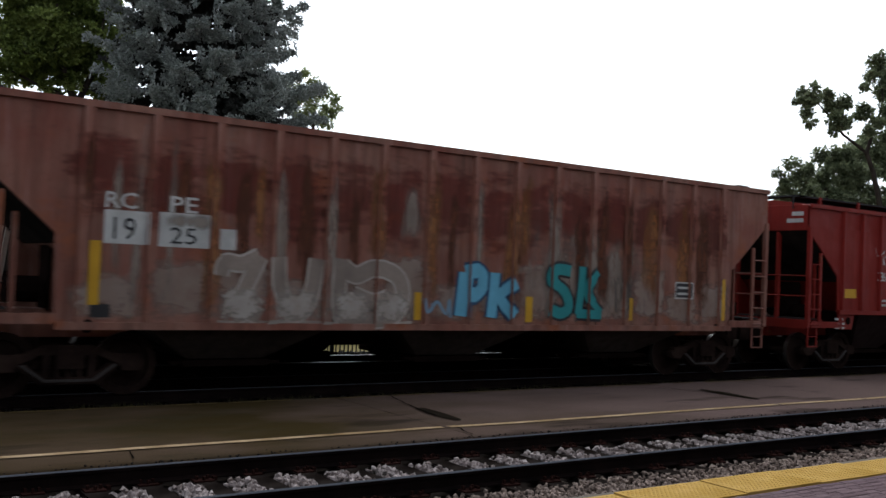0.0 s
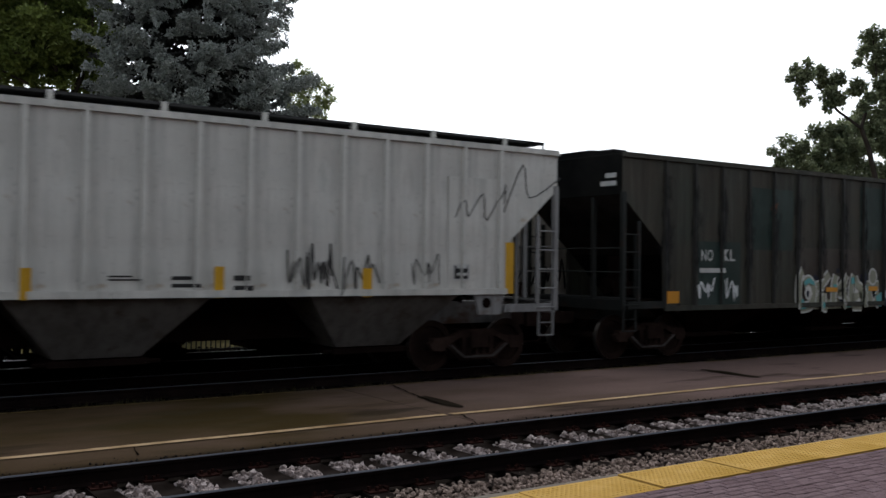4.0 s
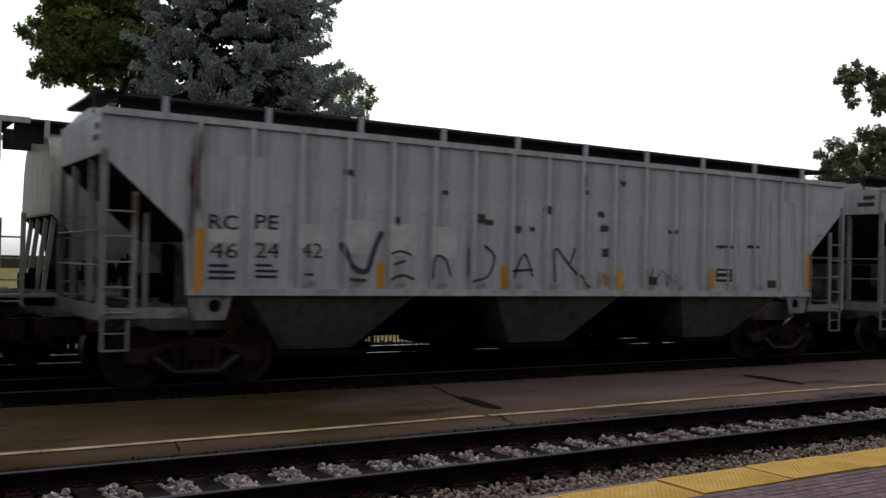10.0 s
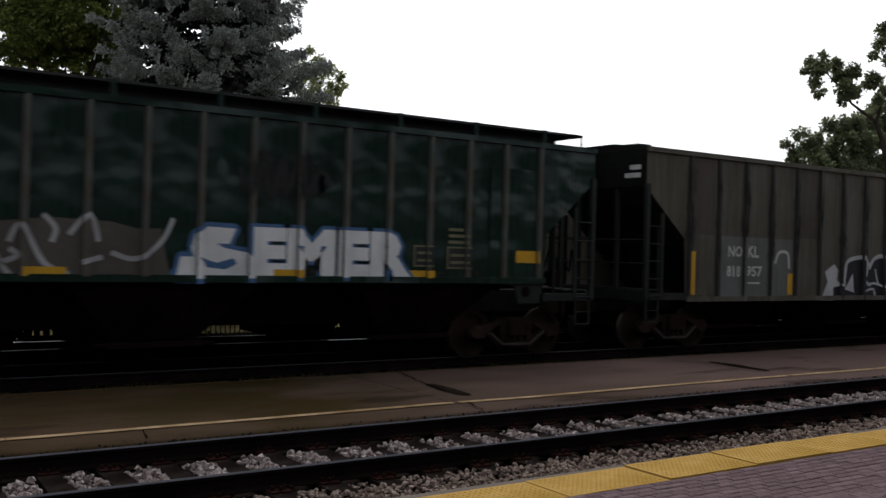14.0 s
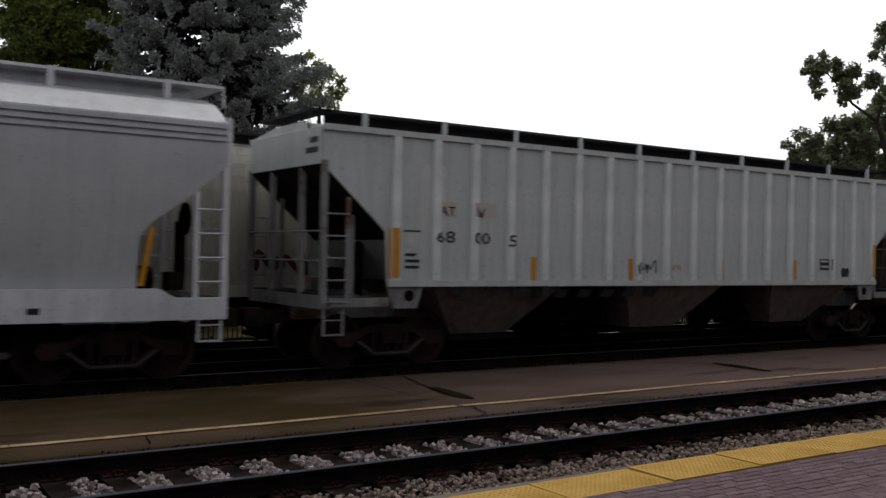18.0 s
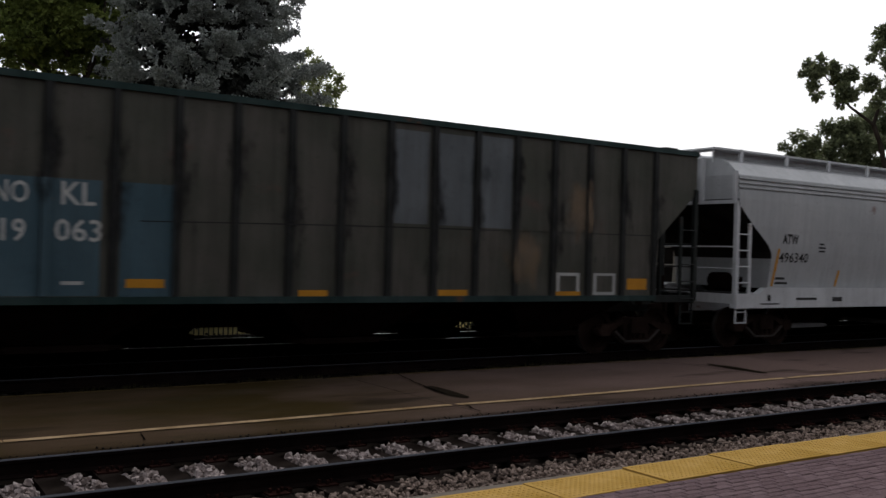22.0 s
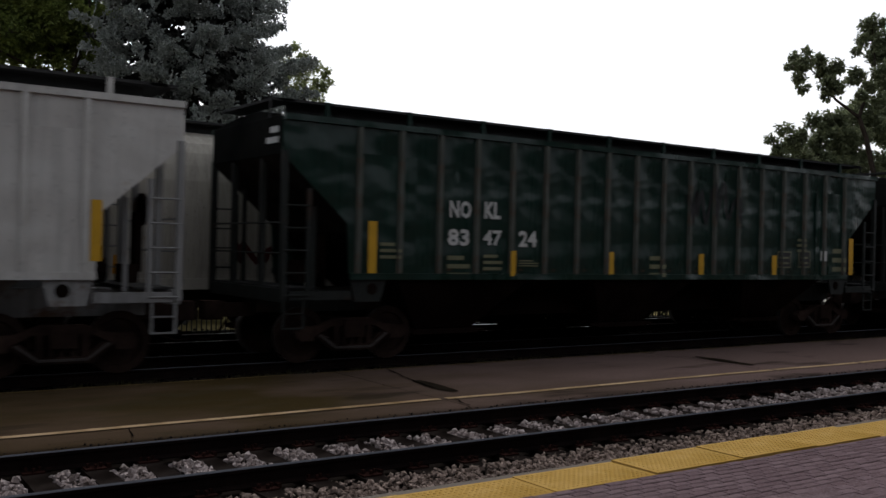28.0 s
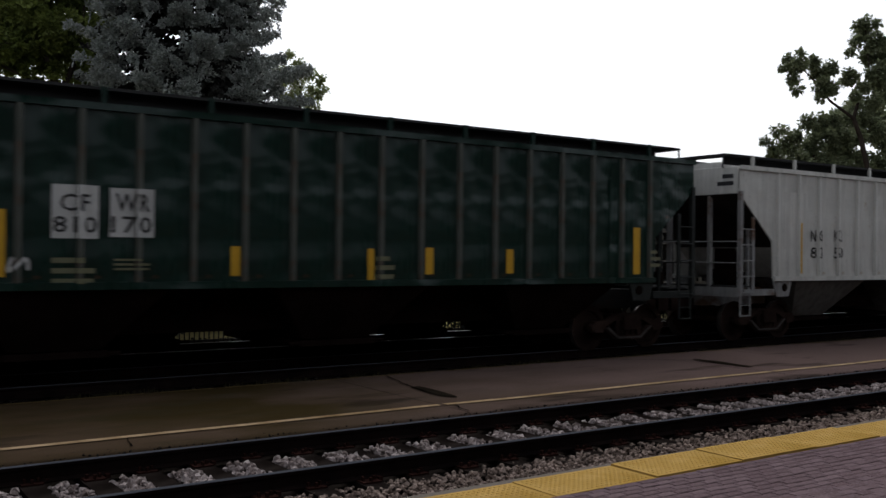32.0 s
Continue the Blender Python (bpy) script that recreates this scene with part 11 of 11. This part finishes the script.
ASH_A = [(37.29, 27.49, 7.39, 0.20), (37.73, 27.18, 7.81, 0.25), (38.34, 27.18, 7.96, 0.18), (37.57, 27.16, 6.96, 0.42), (39.01, 27.45, 7.36, 0.61), (39.47, 27.25, 7.78, 0.33), (39.69, 26.93, 8.39, 0.39), (42.19, 27.91, 8.76, 0.60), (42.83, 27.57, 8.73, 0.58), (42.17, 27.67, 7.81, 0.92), (42.97, 27.12, 7.97, 0.62), (41.34, 28.09, 7.26, 0.64), (44.44, 27.93, 7.36, 0.60), (44.21, 27.05, 8.16, 0.49), (46.22, 27.30, 8.65, 0.71), (47.95, 27.77, 8.11, 0.73), (45.74, 27.75, 7.03, 0.61), (43.73, 28.02, 7.02, 0.59)]
needle_tree("spruce", "tall blue-grey spruce with drooping clumped boughs", 10.05, 28.0, 22.0, 4.95, 5)
leaf_tree("maple", "dark green leafy maple behind the siding", (7.48, 33, -0.3), [([(7.48, 33, -0.3), (7.55, 33, 4.0), (7.48, 33, 7.3), (7.28, 33, 7.85), (6.99, 33, 8.56), (6.08, 33, 9.54)], 0.22, 0.05), ([(6.99, 33, 8.56), (6.85, 33, 9.4), (6.78, 33, 10.4)], 0.1, 0.04), ([(7.48, 33, 7.2), (6.9, 33, 7.5), (6.2, 33, 7.7), (5.5, 33, 8.0)], 0.08, 0.03), ([(7.5, 33, 7.0), (8.1, 33, 8.5), (8.3, 33, 10.2)], 0.12, 0.04)],
          MAPLE_A + MAPLE_B + [(6.3, 34.2, 8.9, 0.9), (7.3, 34.2, 9.2, 1.0), (6.6, 34.3, 10.2, 1.0), (8.2, 34.2, 9.0, 0.8), (8.6, 33.8, 7.9, 0.5), (9.0, 34, 8.6, 0.8), (7.6, 34, 10.9, 0.9), (5.9, 33.9, 9.4, 0.7), (8.0, 33.4, 7.9, 0.35), (9.3, 33.6, 9.8, 0.9), (6.2, 33.6, 8.1, 0.4), (9.6, 33.8, 7.6, 0.6), (7.35, 32.8, 7.9, 0.35), (7.0, 33.4, 7.55, 0.3), (8.4, 32.9, 8.3, 0.5), (8.9, 33, 7.6, 0.4), (6.5, 32.9, 7.7, 0.3)], 0.15, 30, LEAVES, 11, 0.2)
leaf_tree("linden", "pale green leafy tree partly hidden by the spruce", (17.6, 36, -0.3), [([(17.6, 36, -0.3), (17.7, 36, 5), (17.8, 36, 9)], 0.2, 0.05)],
          LINDEN, 0.15, 26, LINDEN_LEAVES, 12, 0.2, 0.7)
leaf_tree("walnut", "tall open-crowned tree with large dark leaves", (40.1, 24, -0.3), [([(40.1, 24, -0.3), (40.1, 24, 4.0), (40.03, 24, 5.77), (39.39, 24, 7.31), (38.8, 24, 8.17)], 0.15, 0.09), ([(38.8, 24, 8.17), (36.99, 24, 8.77), (36.26, 24, 9.32), (34.87, 24, 9.99)], 0.07, 0.02), ([(38.8, 24, 8.17), (39.21, 24, 9.04), (39.82, 24, 10.15), (39.97, 24, 10.6), (39.8, 24, 11.65), (39.64, 24, 12.4)], 0.08, 0.02), ([(39.82, 24, 10.1), (40.6, 24, 10.3), (41.5, 24, 10.9)], 0.05, 0.02)],
          WALNUT_A + WALNUT_B, 0.19, 22, LEAVES_DARK, 13, 0.2)
leaf_tree("ash", "dense dark green tree by the tracks", (41.5, 27.6, -0.3), [([(41.5, 27.6, -0.3), (41.5, 27.6, 4), (41.3, 27.6, 7)], 0.25, 0.08)],
          ASH_A + [(38.3, 27.5, 6.3, 0.7), (39.8, 27.5, 6.4, 0.8), (41.5, 27.5, 6.4, 0.9), (43.2, 27.5, 6.2, 0.9), (45.2, 27.5, 6.2, 1.0), (47.5, 27.5, 6.8, 1.0), (45.0, 28.5, 9.0, 0.9), (46.5, 28.5, 9.6, 1.0), (44.6, 28.2, 8.0, 0.8), (48.5, 28.5, 9.2, 1.2)], 0.19, 30, LEAVES_DARK, 14, 0.24)


def dark_screen(name, label, x0, x1, y, height, seed):
    """A dark leafy screen, added as a backdrop: short stems and a dense skin of small leaves."""
    rng = random.Random(seed)
    hedge = thing(name, label, "hedge")
    st = Geo()
    x = x0
    while x < x1:
        st.tube((x, y, -0.35), (x + rng.uniform(-0.2, 0.2), y + rng.uniform(-0.2, 0.2), height * 0.8), 0.04, 5, 0.02)
        x += 0.35
    tagged(st.part("brushwood", BARK, hedge), kind="stuff")
    v, f = [], []
    for _ in range(int((x1 - x0) * 900)):
        p = Vector((rng.uniform(x0, x1), y + rng.uniform(-0.55, 0.55), -0.34 + (height + 0.34) * rng.random() ** 0.8))
        u = Vector((rng.gauss(0, 1), rng.gauss(0, 1), rng.gauss(0, 0.7))).normalized()
        w = u.orthogonal().normalized()
        q, k = rng.uniform(0.07, 0.15), len(v)
        v.extend([tuple(p), tuple(p + u * q * 0.5 + w * q * 0.4), tuple(p + u * q), tuple(p + u * q * 0.5 - w * q * 0.4)])
        f.append((k, k + 1, k + 2, k + 3))
    # leaves nearly black, so the screen blots out the bright ground behind
    tagged(obj_from("foliage", v, f, leaf_material("near_black_backdrop_leaves", (0.006, 0.009, 0.004), (0.009, 0.014, 0.006), (0.009, 0.014, 0.006), 0.02), hedge), kind="stuff")
    return hedge


# added: a made-up hedge stands in for the dark background beyond the fence
dark_screen("hedge", "added dark leafy backdrop behind the picket fence", 14.0, 52.0, 23.9, 1.5, 21)

motions()
